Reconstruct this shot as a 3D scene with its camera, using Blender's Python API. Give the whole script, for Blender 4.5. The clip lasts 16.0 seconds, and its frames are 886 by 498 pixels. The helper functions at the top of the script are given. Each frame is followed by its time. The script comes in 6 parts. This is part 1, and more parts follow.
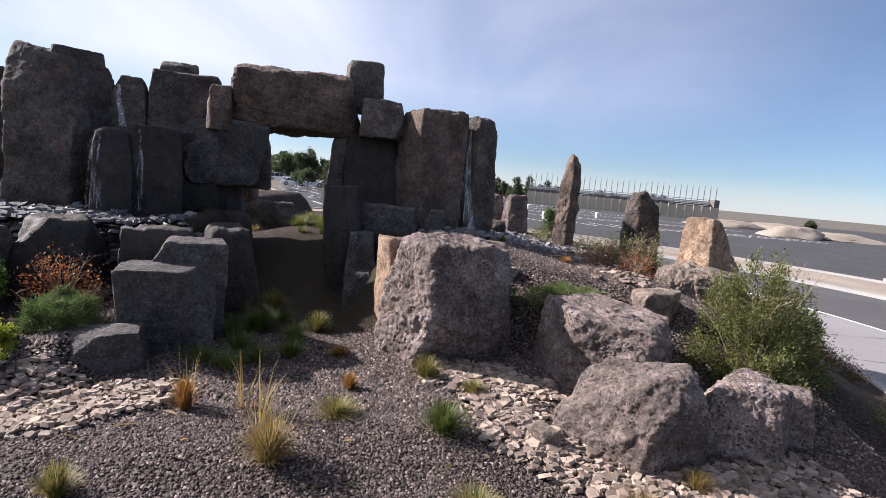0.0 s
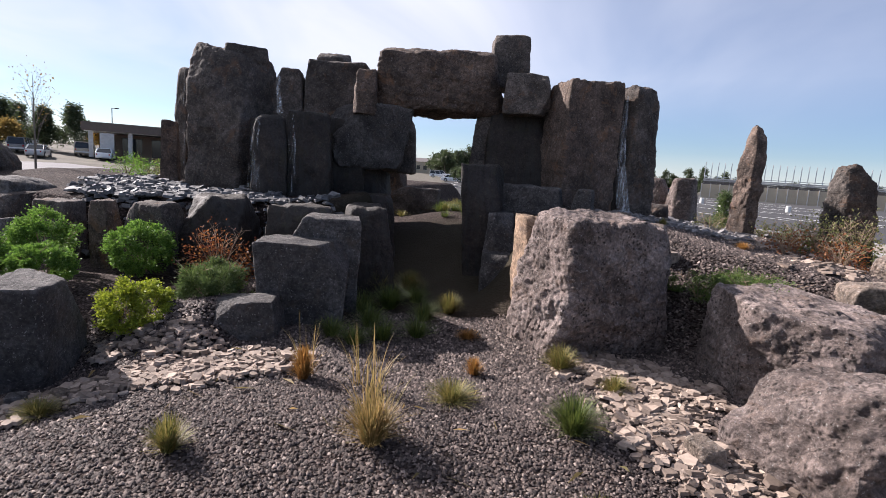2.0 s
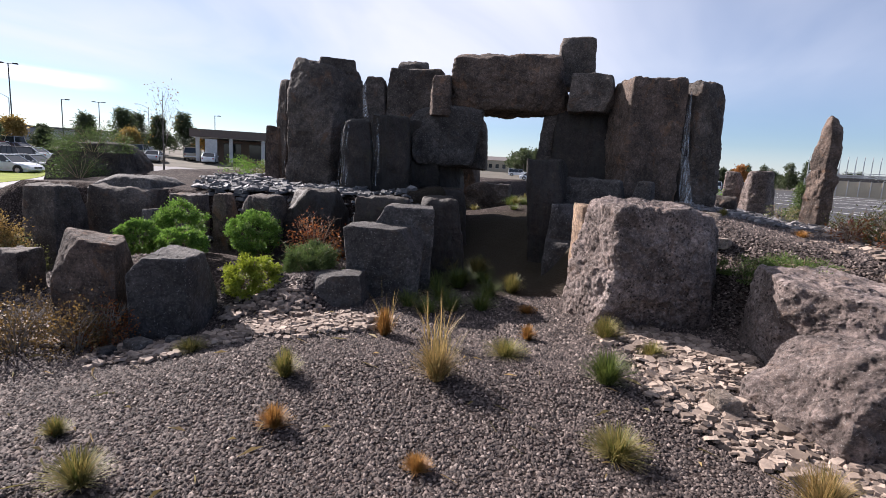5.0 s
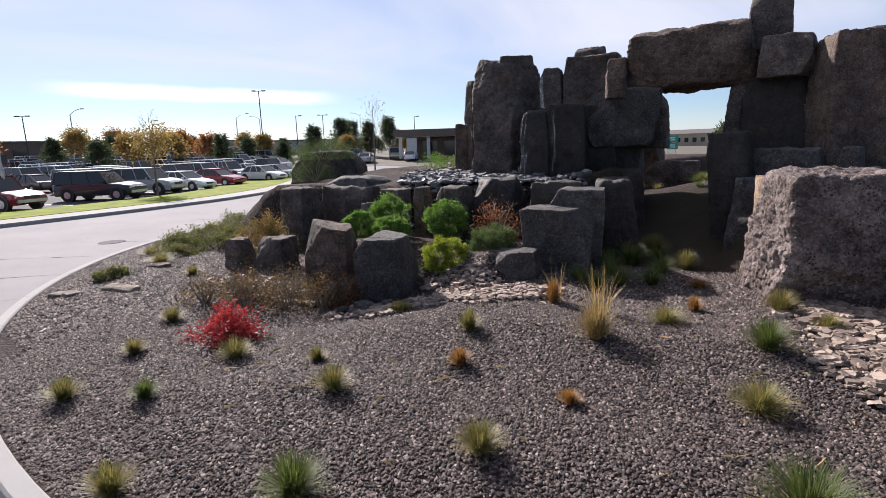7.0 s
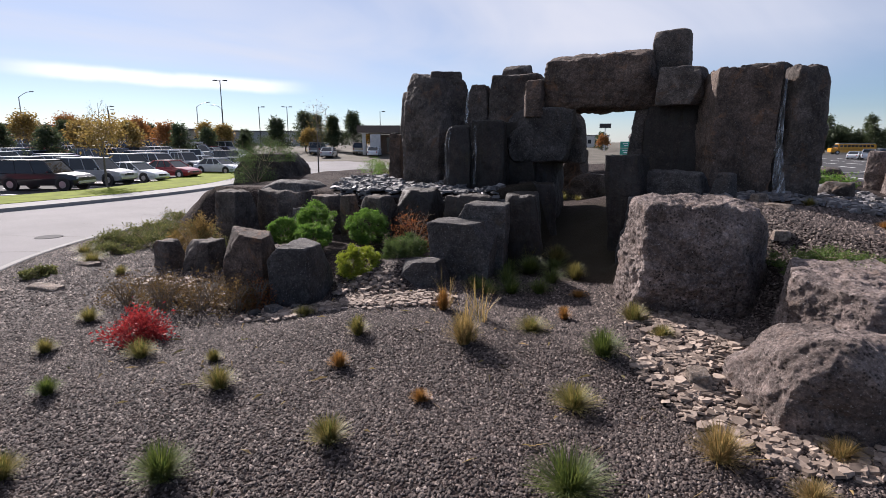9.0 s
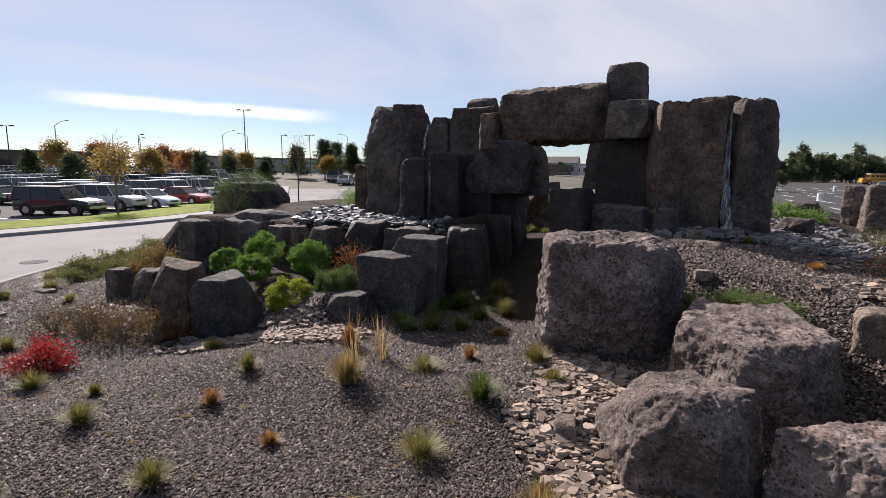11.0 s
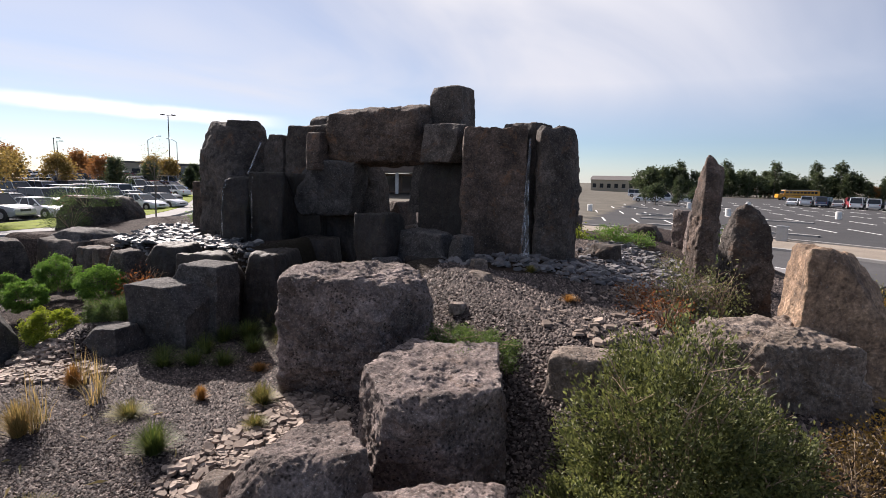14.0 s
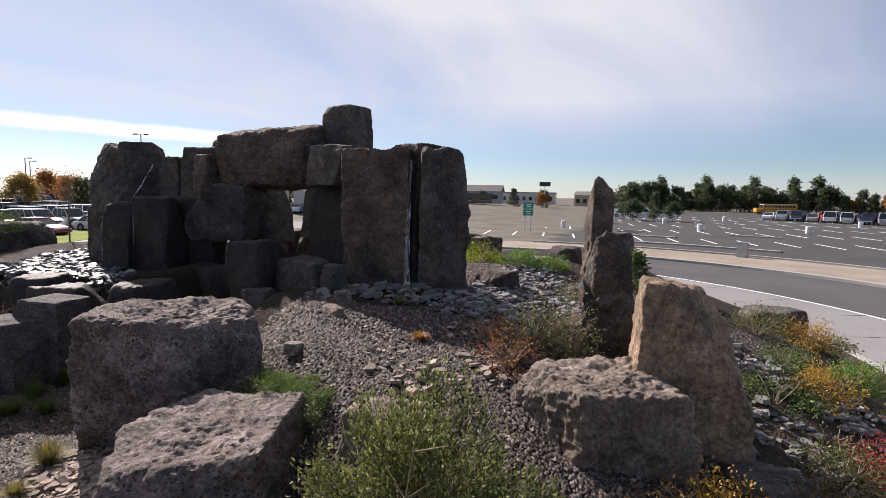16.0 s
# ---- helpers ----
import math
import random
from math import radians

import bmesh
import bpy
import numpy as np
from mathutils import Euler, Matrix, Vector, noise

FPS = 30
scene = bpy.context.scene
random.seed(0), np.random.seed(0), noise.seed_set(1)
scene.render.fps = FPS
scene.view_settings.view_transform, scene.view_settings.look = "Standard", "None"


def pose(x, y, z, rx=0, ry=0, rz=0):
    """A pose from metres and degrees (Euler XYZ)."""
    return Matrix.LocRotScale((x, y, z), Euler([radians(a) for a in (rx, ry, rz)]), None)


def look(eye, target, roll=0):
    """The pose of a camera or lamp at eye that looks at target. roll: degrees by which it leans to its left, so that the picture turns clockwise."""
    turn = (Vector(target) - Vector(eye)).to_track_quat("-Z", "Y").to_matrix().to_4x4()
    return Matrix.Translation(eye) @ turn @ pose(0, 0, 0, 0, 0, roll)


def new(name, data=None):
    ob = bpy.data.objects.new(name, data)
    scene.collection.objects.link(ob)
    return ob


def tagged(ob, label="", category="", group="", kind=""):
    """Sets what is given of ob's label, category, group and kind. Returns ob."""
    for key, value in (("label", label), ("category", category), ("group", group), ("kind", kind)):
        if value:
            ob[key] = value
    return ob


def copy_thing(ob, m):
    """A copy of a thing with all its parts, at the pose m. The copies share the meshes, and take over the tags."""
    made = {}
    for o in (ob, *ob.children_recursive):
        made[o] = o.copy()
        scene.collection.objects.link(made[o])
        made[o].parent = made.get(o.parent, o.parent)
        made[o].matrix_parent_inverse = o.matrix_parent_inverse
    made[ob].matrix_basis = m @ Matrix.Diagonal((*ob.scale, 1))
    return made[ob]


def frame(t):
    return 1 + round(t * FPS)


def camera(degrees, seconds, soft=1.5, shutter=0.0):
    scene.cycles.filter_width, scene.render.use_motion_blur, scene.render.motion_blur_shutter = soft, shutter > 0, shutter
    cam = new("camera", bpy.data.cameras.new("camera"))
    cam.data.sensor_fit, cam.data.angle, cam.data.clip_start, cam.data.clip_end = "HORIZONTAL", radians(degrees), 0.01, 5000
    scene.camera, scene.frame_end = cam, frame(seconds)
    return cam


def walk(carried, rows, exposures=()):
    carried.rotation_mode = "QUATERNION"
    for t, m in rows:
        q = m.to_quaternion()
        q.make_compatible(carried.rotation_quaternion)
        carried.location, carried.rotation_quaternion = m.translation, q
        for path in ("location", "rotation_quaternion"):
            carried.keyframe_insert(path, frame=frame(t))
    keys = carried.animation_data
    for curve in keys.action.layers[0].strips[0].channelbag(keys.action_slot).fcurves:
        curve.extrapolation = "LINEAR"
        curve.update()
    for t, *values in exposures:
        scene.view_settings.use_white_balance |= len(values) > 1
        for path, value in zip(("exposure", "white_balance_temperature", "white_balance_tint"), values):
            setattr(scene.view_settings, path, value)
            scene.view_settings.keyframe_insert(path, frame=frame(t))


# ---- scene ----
cam = camera(79.5, 16.0, soft=0.55)
# seconds, place in metres, then yaw, pitch and roll in degrees
PATH = [
    (0.0, 0.114, -0.601, 2.923, -1.46, -6.92, -5.22),
    (0.5, 0.224, -0.250, 2.889, 4.01, -7.12, -4.52),
    (1.0, 0.260, -0.026, 2.845, 8.51, -7.20, -4.14),
    (1.5, 0.306, 0.029, 2.738, 11.99, -7.95, -4.11),
    (2.0, 0.370, 0.034, 2.620, 15.33, -8.60, -3.91),
    (2.5, 0.366, 0.020, 2.607, 18.16, -9.02, -3.45),
    (3.0, 0.363, -0.007, 2.552, 20.56, -8.41, -3.63),
    (5.5, 1.061, -1.074, 2.582, 26.25, -9.82, -2.44),
    (6.0, 1.235, -1.272, 2.611, 33.15, -10.30, -0.98),
    (6.5, 1.384, -1.438, 2.570, 40.20, -10.24, 0.97),
    (7.0, 1.619, -1.507, 2.630, 43.69, -10.83, 1.79),
    (7.5, 1.888, -1.540, 2.709, 43.38, -11.32, 1.68),
    (8.0, 2.143, -1.560, 2.788, 42.15, -11.47, 1.07),
    (8.5, 2.449, -1.519, 2.889, 40.79, -11.42, 0.17),
    (9.0, 2.800, -1.341, 2.984, 40.50, -11.38, -0.10),
    (11.5, 4.288, 0.170, 3.101, 43.56, -7.94, -0.53),
    (12.0, 4.648, 0.420, 3.119, 42.68, -7.56, -0.60),
    (12.5, 5.046, 0.688, 3.204, 40.52, -7.94, -1.09),
    (13.0, 5.372, 1.056, 3.275, 39.23, -7.89, -1.31),
    (13.5, 5.626, 1.538, 3.339, 38.68, -7.68, -1.29),
    (14.0, 5.878, 2.004, 3.409, 38.11, -7.45, -1.31),
    (14.5, 6.109, 2.478, 3.463, 37.59, -7.08, -1.22),
    (15.0, 6.388, 2.930, 3.480, 37.26, -6.34, -1.09),
    (15.5, 6.691, 3.338, 3.532, 36.94, -5.60, -1.06),
    (16.0, 7.046, 3.735, 3.582, 36.95, -5.67, -0.83),
]
walk(cam, [(t, pose(x, y, z, 90 + pitch, roll, yaw)) for t, x, y, z, yaw, pitch, roll in PATH],
     exposures=[(0.0, 1.24, 6150, 18), (3.0, 1.22, 6250, 18), (5.5, 1.18, 6220, 18), (8.5, 0.92, 6200, 18), (11.5, 0.83, 6450, 17), (13.5, 0.98, 6520, 17), (16.0, 0.92, 6500, 17)])

# ---- world, sun, exposure ----
SUN_TO = Vector((-0.96, 0.27, 0.0)).normalized()
SUN_ELEV = radians(32)


def build_world():
    w = bpy.data.worlds.new("sky")
    scene.world = w
    w.use_nodes = True
    nt = w.node_tree
    nt.nodes.clear()
    N, L = nt.nodes.new, nt.links.new
    out, bg = N("ShaderNodeOutputWorld"), N("ShaderNodeBackground")
    sky = N("ShaderNodeTexSky")
    sky.sky_type, sky.sun_disc = "NISHITA", False
    sky.sun_elevation, sky.sun_rotation = SUN_ELEV, math.atan2(SUN_TO.x, SUN_TO.y)
    sky.altitude, sky.air_density, sky.dust_density = 1500, 1.0, 0.7
    # thin streaked cirrus, laid on a flat layer above the place
    co, sep = N("ShaderNodeTexCoord"), N("ShaderNodeSeparateXYZ")
    L(co.outputs["Generated"], sep.inputs[0])
    add = N("ShaderNodeMath"); add.operation = "ADD"; add.inputs[1].default_value = 0.12
    L(sep.outputs["Z"], add.inputs[0])
    comb = N("ShaderNodeCombineXYZ")
    for i, ax in enumerate("XY"):
        dv = N("ShaderNodeMath"); dv.operation = "DIVIDE"
        L(sep.outputs[ax], dv.inputs[0]); L(add.outputs[0], dv.inputs[1]); L(dv.outputs[0], comb.inputs[i])
    mp = N("ShaderNodeMapping"); mp.inputs["Rotation"].default_value[2] = radians(38); mp.inputs["Scale"].default_value = (0.55, 0.3, 1)
    L(comb.outputs[0], mp.inputs["Vector"])
    no = N("ShaderNodeTexNoise"); no.inputs["Scale"].default_value = 1.2; no.inputs["Detail"].default_value = 5; no.inputs["Roughness"].default_value = 0.5
    no.inputs["Distortion"].default_value = 0.6
    L(mp.outputs[0], no.inputs["Vector"])
    ra = N("ShaderNodeValToRGB"); ra.color_ramp.elements[0].position = 0.12; ra.color_ramp.elements[1].position = 0.74
    L(no.outputs["Fac"], ra.inputs[0])
    # clouds lie thicker towards the sun
    dot = N("ShaderNodeVectorMath"); dot.operation = "DOT_PRODUCT"; dot.inputs[1].default_value = (SUN_TO.x, SUN_TO.y, 0.45)
    L(co.outputs["Generated"], dot.inputs[0])
    mr = N("ShaderNodeMapRange"); mr.inputs[1].default_value = -0.25; mr.inputs[2].default_value = 0.85; mr.inputs[3].default_value = 0.14; mr.inputs[4].default_value = 1.3
    L(dot.outputs["Value"], mr.inputs[0])
    mu = N("ShaderNodeMath"); mu.operation = "MULTIPLY"
    L(ra.outputs[0], mu.inputs[0]); L(mr.outputs[0], mu.inputs[1])
    lowc = N("ShaderNodeMapRange"); lowc.inputs[1].default_value = 0.07; lowc.inputs[2].default_value = 0.17; lowc.inputs[3].default_value = 0.06; lowc.inputs[4].default_value = 1.0
    L(sep.outputs["Z"], lowc.inputs[0])
    mu2 = N("ShaderNodeMath"); mu2.operation = "MULTIPLY"
    L(mu.outputs[0], mu2.inputs[0]); L(lowc.outputs[0], mu2.inputs[1])
    mu = mu2
    hz = N("ShaderNodeMapRange"); hz.inputs[1].default_value = 0.0; hz.inputs[2].default_value = 0.055; hz.inputs[3].default_value = 0.38; hz.inputs[4].default_value = 0.0
    L(sep.outputs["Z"], hz.inputs[0])
    mx = N("ShaderNodeMath"); mx.operation = "MAXIMUM"
    L(mu.outputs[0], mx.inputs[0]); L(hz.outputs[0], mx.inputs[1])
    # one long thin cloud low in the north-west
    az = radians(67)
    along, ahead = N("ShaderNodeVectorMath"), N("ShaderNodeVectorMath")
    along.operation = ahead.operation = "DOT_PRODUCT"
    along.inputs[1].default_value = (-math.cos(az), -math.sin(az), 0)
    ahead.inputs[1].default_value = (-math.sin(az), math.cos(az), 0)
    L(co.outputs["Generated"], along.inputs[0]); L(co.outputs["Generated"], ahead.inputs[0])
    wisp = N("ShaderNodeTexNoise"); wisp.inputs["Scale"].default_value = 14; wisp.inputs["Detail"].default_value = 5
    L(co.outputs["Generated"], wisp.inputs["Vector"])
    h1 = N("ShaderNodeMath"); h1.operation = "MULTIPLY_ADD"; h1.inputs[1].default_value = -0.03
    L(along.outputs["Value"], h1.inputs[0]); L(sep.outputs["Z"], h1.inputs[2])
    h2 = N("ShaderNodeMath"); h2.operation = "MULTIPLY_ADD"; h2.inputs[1].default_value = 0.012
    L(wisp.outputs["Fac"], h2.inputs[0]); L(h1.outputs[0], h2.inputs[2])
    h3 = N("ShaderNodeMath"); h3.operation = "SUBTRACT"; h3.inputs[1].default_value = 0.104
    L(h2.outputs[0], h3.inputs[0])
    h4 = N("ShaderNodeMath"); h4.operation = "ABSOLUTE"; L(h3.outputs[0], h4.inputs[0])
    m1 = N("ShaderNodeMapRange"); m1.interpolation_type = "SMOOTHSTEP"; m1.inputs[1].default_value = 0.015; m1.inputs[2].default_value = 0.003; m1.inputs[3].default_value = 0; m1.inputs[4].default_value = 1.0
    L(h4.outputs[0], m1.inputs[0])
    a1 = N("ShaderNodeMath"); a1.operation = "ABSOLUTE"; L(along.outputs["Value"], a1.inputs[0])
    m2 = N("ShaderNodeMapRange"); m2.interpolation_type = "SMOOTHSTEP"; m2.inputs[1].default_value = 0.24; m2.inputs[2].default_value = 0.12; m2.inputs[3].default_value = 0; m2.inputs[4].default_value = 1
    L(a1.outputs[0], m2.inputs[0])
    f1 = N("ShaderNodeMath"); f1.operation = "GREATER_THAN"; f1.inputs[1].default_value = 0.2; L(ahead.outputs["Value"], f1.inputs[0])
    g1 = N("ShaderNodeMath"); g1.operation = "MULTIPLY"; L(m1.outputs[0], g1.inputs[0]); L(m2.outputs[0], g1.inputs[1])
    g2 = N("ShaderNodeMath"); g2.operation = "MULTIPLY"; L(g1.outputs[0], g2.inputs[0]); L(f1.outputs[0], g2.inputs[1])
    mix = N("ShaderNodeMixRGB"); mix.inputs["Color2"].default_value = (CLOUD[0], CLOUD[1], CLOUD[2], 1)
    clear = N("ShaderNodeMixRGB"); clear.blend_type = "MULTIPLY"; clear.inputs["Fac"].default_value = 1.0; clear.inputs["Color2"].default_value = (0.86, 0.97, 1.10, 1)
    L(sky.outputs[0], clear.inputs["Color1"])
    L(mx.outputs[0], mix.inputs["Fac"]); L(clear.outputs[0], mix.inputs["Color1"])
    bg.inputs["Strength"].default_value = SKY_STRENGTH
    streak = N("ShaderNodeMixRGB"); streak.inputs["Color2"].default_value = (14.0, 14.2, 14.6, 1)
    fade = N("ShaderNodeMath"); fade.operation = "MULTIPLY"; fade.inputs[1].default_value = 0.85; L(g2.outputs[0], fade.inputs[0])
    L(fade.outputs[0], streak.inputs["Fac"]); L(mix.outputs[0], streak.inputs["Color1"])
    L(streak.outputs[0], bg.inputs["Color"]); L(bg.outputs[0], out.inputs["Surface"])


CLOUD = (8.8, 9.15, 9.7)
SKY_STRENGTH = 0.047
build_world()
sun = new("sun", bpy.data.lights.new("sun", "SUN"))
sun.data.energy, sun.data.angle, sun.data.color = 5.0, radians(0.6), (1.0, 0.93, 0.84)
d_sun = Vector((SUN_TO.x * math.cos(SUN_ELEV), SUN_TO.y * math.cos(SUN_ELEV), math.sin(SUN_ELEV)))
sun.matrix_world = look(d_sun * 100, (0, 0, 0))


# ---- materials ----
def material(name):
    m = bpy.data.materials.new(name)
    m.use_nodes = True
    nt = m.node_tree
    return m, nt, nt.nodes["Principled BSDF"]


def noise_node(nt, co, scale, detail=4, rough=0.55, distort=0.0):
    n = nt.nodes.new("ShaderNodeTexNoise")
    n.inputs["Scale"].default_value, n.inputs["Detail"].default_value = scale, detail
    n.inputs["Roughness"].default_value, n.inputs["Distortion"].default_value = rough, distort
    nt.links.new(co, n.inputs["Vector"])
    return n.outputs["Fac"]


def ramp(nt, fac, stops):
    r = nt.nodes.new("ShaderNodeValToRGB")
    el = r.color_ramp.elements
    while len(el) < len(stops):
        el.new(0.5)
    for e, (pos, col) in zip(el, stops):
        e.position, e.color = pos, (*col, 1) if len(col) == 3 else col
    nt.links.new(fac, r.inputs[0])
    return r.outputs["Color"]


def mix(nt, fac, a, b, blend="MIX"):
    m = nt.nodes.new("ShaderNodeMixRGB")
    m.blend_type = blend
    for sock, v in ((m.inputs["Fac"], fac), (m.inputs["Color1"], a), (m.inputs["Color2"], b)):
        if isinstance(v, (int, float)):
            sock.default_value = v
        elif isinstance(v, tuple):
            sock.default_value = (*v, 1)
        else:
            nt.links.new(v, sock)
    return m.outputs["Color"]


def bump(nt, bsdf, height, strength, distance, normal=None):
    b = nt.nodes.new("ShaderNodeBump")
    b.inputs["Strength"].default_value, b.inputs["Distance"].default_value = strength, distance
    nt.links.new(height, b.inputs["Height"])
    if normal is not None:
        nt.links.new(normal, b.inputs["Normal"])
    nt.links.new(b.outputs["Normal"], bsdf.inputs["Normal"])
    return b.outputs["Normal"]


def coords(nt, kind="Object"):
    return nt.nodes.new("ShaderNodeTexCoord").outputs[kind]


def world_coords(nt):
    return nt.nodes.new("ShaderNodeNewGeometry").outputs["Position"]


def tone(nt, colour, spread):
    """Shifts a colour a little from object to object."""
    info = nt.nodes.new("ShaderNodeObjectInfo").outputs["Random"]
    lo, hi = (1 - spread,) * 3, (1 + spread,) * 3
    return mix(nt, 1.0, colour, ramp(nt, info, [(0, lo), (1, hi)]), "MULTIPLY")


def stone(name, dark, mid, light, rust, rust_amount=0.5, lichen=0.3, rough=0.9, scale=1.0, relief=1.0, streak=0.0, pits=0.5, chipped=0.35):
    m, nt, b = material(name)
    co = world_coords(nt)
    big = noise_node(nt, co, 1.6 * scale, 5, 0.6, 0.4)
    c = ramp(nt, big, [(0.3, dark), (0.5, mid), (0.72, light)])
    fine = noise_node(nt, co, 30 * scale, 6, 0.75)
    c = mix(nt, 0.55, c, ramp(nt, fine, [(0.32, (0.22, 0.22, 0.22)), (0.5, (0.95, 0.95, 0.95)), (0.68, (2.3, 2.26, 2.22))]), "MULTIPLY")
    blot = noise_node(nt, co, 8.5 * scale, 5, 0.65, 0.6)
    c = mix(nt, 0.8, c, ramp(nt, blot, [(0.32, (0.5, 0.5, 0.5)), (0.5, (1, 1, 1)), (0.7, (1.6, 1.58, 1.56))]), "MULTIPLY")
    ed = nt.nodes.new("ShaderNodeTexVoronoi")
    ed.feature, ed.inputs["Scale"].default_value = "DISTANCE_TO_EDGE", 1.9 * scale
    wob = nt.nodes.new("ShaderNodeTexNoise")
    wob.inputs["Scale"].default_value, wob.inputs["Detail"].default_value = 2.5, 5
    nt.links.new(co, wob.inputs["Vector"])
    nt.links.new(mix(nt, 0.35, co, wob.outputs["Color"], "ADD"), ed.inputs["Vector"])
    c = mix(nt, ramp(nt, ed.outputs["Distance"], [(0.0, (0.45,) * 3), (0.016, (0, 0, 0))]), c, tuple(0.35 * k for k in dark))
    patch = ramp(nt, noise_node(nt, co, 2.7 * scale, 6, 0.68, 0.8), [(0.56, (0, 0, 0)), (0.68, (rust_amount,) * 3)])
    c = mix(nt, patch, c, rust)
    spots = ramp(nt, noise_node(nt, co, 42 * scale, 3, 0.6), [(0.62, (0, 0, 0)), (0.70, (lichen,) * 3)])
    c = mix(nt, spots, c, (0.46, 0.44, 0.42))
    # coarse pits, darker inside
    pv = nt.nodes.new("ShaderNodeTexVoronoi")
    pv.inputs["Scale"].default_value = 24 * scale
    nt.links.new(mix(nt, 0.1, co, wob.outputs["Color"], "ADD"), pv.inputs["Vector"])
    hole = ramp(nt, pv.outputs["Distance"], [(0.16, (pits,) * 3), (0.42, (0, 0, 0))])
    some = ramp(nt, noise_node(nt, co, 5 * scale, 4, 0.7), [(0.42, (0, 0, 0)), (0.56, (1, 1, 1))])
    hole = mix(nt, 1.0, hole, some, "MULTIPLY")
    c = mix(nt, hole, c, tuple(0.4 * k for k in dark))
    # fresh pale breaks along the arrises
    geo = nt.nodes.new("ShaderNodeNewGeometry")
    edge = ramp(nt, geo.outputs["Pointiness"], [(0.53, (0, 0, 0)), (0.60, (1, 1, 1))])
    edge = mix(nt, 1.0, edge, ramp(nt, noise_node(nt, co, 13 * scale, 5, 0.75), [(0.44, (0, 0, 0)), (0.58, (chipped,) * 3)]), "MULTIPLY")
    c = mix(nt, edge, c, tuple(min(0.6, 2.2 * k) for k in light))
    if streak:
        mp = nt.nodes.new("ShaderNodeMapping")
        mp.inputs["Scale"].default_value = (5, 5, 0.35)
        nt.links.new(co, mp.inputs["Vector"])
        st = ramp(nt, noise_node(nt, mp.outputs[0], 2.2, 5, 0.6), [(0.48, (0, 0, 0)), (0.66, (streak,) * 3)])
        c = mix(nt, st, c, (0.035, 0.033, 0.03))
    nt.links.new(tone(nt, c, 0.16), b.inputs["Base Color"])
    b.inputs["Roughness"].default_value = rough
    b.inputs["Specular IOR Level"].default_value = 0.35
    v = nt.nodes.new("ShaderNodeTexVoronoi")
    v.inputs["Scale"].default_value, v.feature = 9 * scale, "F1"
    nt.links.new(mix(nt, 0.12, co, nt.nodes.new("ShaderNodeTexNoise").outputs["Color"]), v.inputs["Vector"])
    n0 = bump(nt, b, hole, 0.7 * relief, -0.012)
    n1 = bump(nt, b, v.outputs["Distance"], 0.4 * relief, 0.03, n0)
    n2 = bump(nt, b, noise_node(nt, co, 9 * scale, 8, 0.68, 0.3), 0.7 * relief, 0.035, n1)
    bump(nt, b, noise_node(nt, co, 70 * scale, 4, 0.7), 0.7 * relief, 0.009, n2)
    return m


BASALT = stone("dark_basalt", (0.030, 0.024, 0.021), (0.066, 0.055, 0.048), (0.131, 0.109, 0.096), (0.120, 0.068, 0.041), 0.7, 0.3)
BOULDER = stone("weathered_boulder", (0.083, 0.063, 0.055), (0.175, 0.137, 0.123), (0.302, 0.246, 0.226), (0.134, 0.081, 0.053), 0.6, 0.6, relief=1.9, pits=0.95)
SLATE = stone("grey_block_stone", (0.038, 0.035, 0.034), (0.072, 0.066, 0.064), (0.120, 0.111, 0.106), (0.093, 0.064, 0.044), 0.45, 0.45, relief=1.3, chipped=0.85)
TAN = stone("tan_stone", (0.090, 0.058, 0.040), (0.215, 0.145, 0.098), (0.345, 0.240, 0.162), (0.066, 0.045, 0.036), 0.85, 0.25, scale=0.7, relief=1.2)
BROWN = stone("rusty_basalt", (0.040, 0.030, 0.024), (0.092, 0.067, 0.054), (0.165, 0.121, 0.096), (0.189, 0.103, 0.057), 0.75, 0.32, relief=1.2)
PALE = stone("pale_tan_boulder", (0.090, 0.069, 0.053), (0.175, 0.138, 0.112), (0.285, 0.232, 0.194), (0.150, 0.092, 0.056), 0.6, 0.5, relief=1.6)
# wet basalt; on the passage stones its near-black stands in for shade
WET_SHADED = stone("wet_shaded_basalt", (0.015, 0.013, 0.010), (0.029, 0.022, 0.019), (0.053, 0.041, 0.033), (0.045, 0.039, 0.018), 0.6, 0.06, rough=0.7, streak=0.8, chipped=0.2)


def plain(name, colour, rough=0.6, metal=0.0, var=0.12, scale=3.0, fine=60.0, relief=0.0):
    m, nt, b = material(name)
    co = coords(nt)
    a = ramp(nt, noise_node(nt, co, scale, 4), [(0.3, (1 - var,) * 3), (0.7, (1 + var,) * 3)])
    f = ramp(nt, noise_node(nt, co, fine, 3), [(0.3, (1 - var * 0.6,) * 3), (0.7, (1 + var * 0.6,) * 3)])
    c = mix(nt, 1.0, mix(nt, 1.0, colour, a, "MULTIPLY"), f, "MULTIPLY")
    nt.links.new(c, b.inputs["Base Color"])
    b.inputs["Roughness"].default_value, b.inputs["Metallic"].default_value = rough, metal
    if rough > 0.9:
        b.inputs["Specular IOR Level"].default_value = 0.1
    if relief:
        bump(nt, b, noise_node(nt, co, fine, 4), relief, 0.01)
    return m


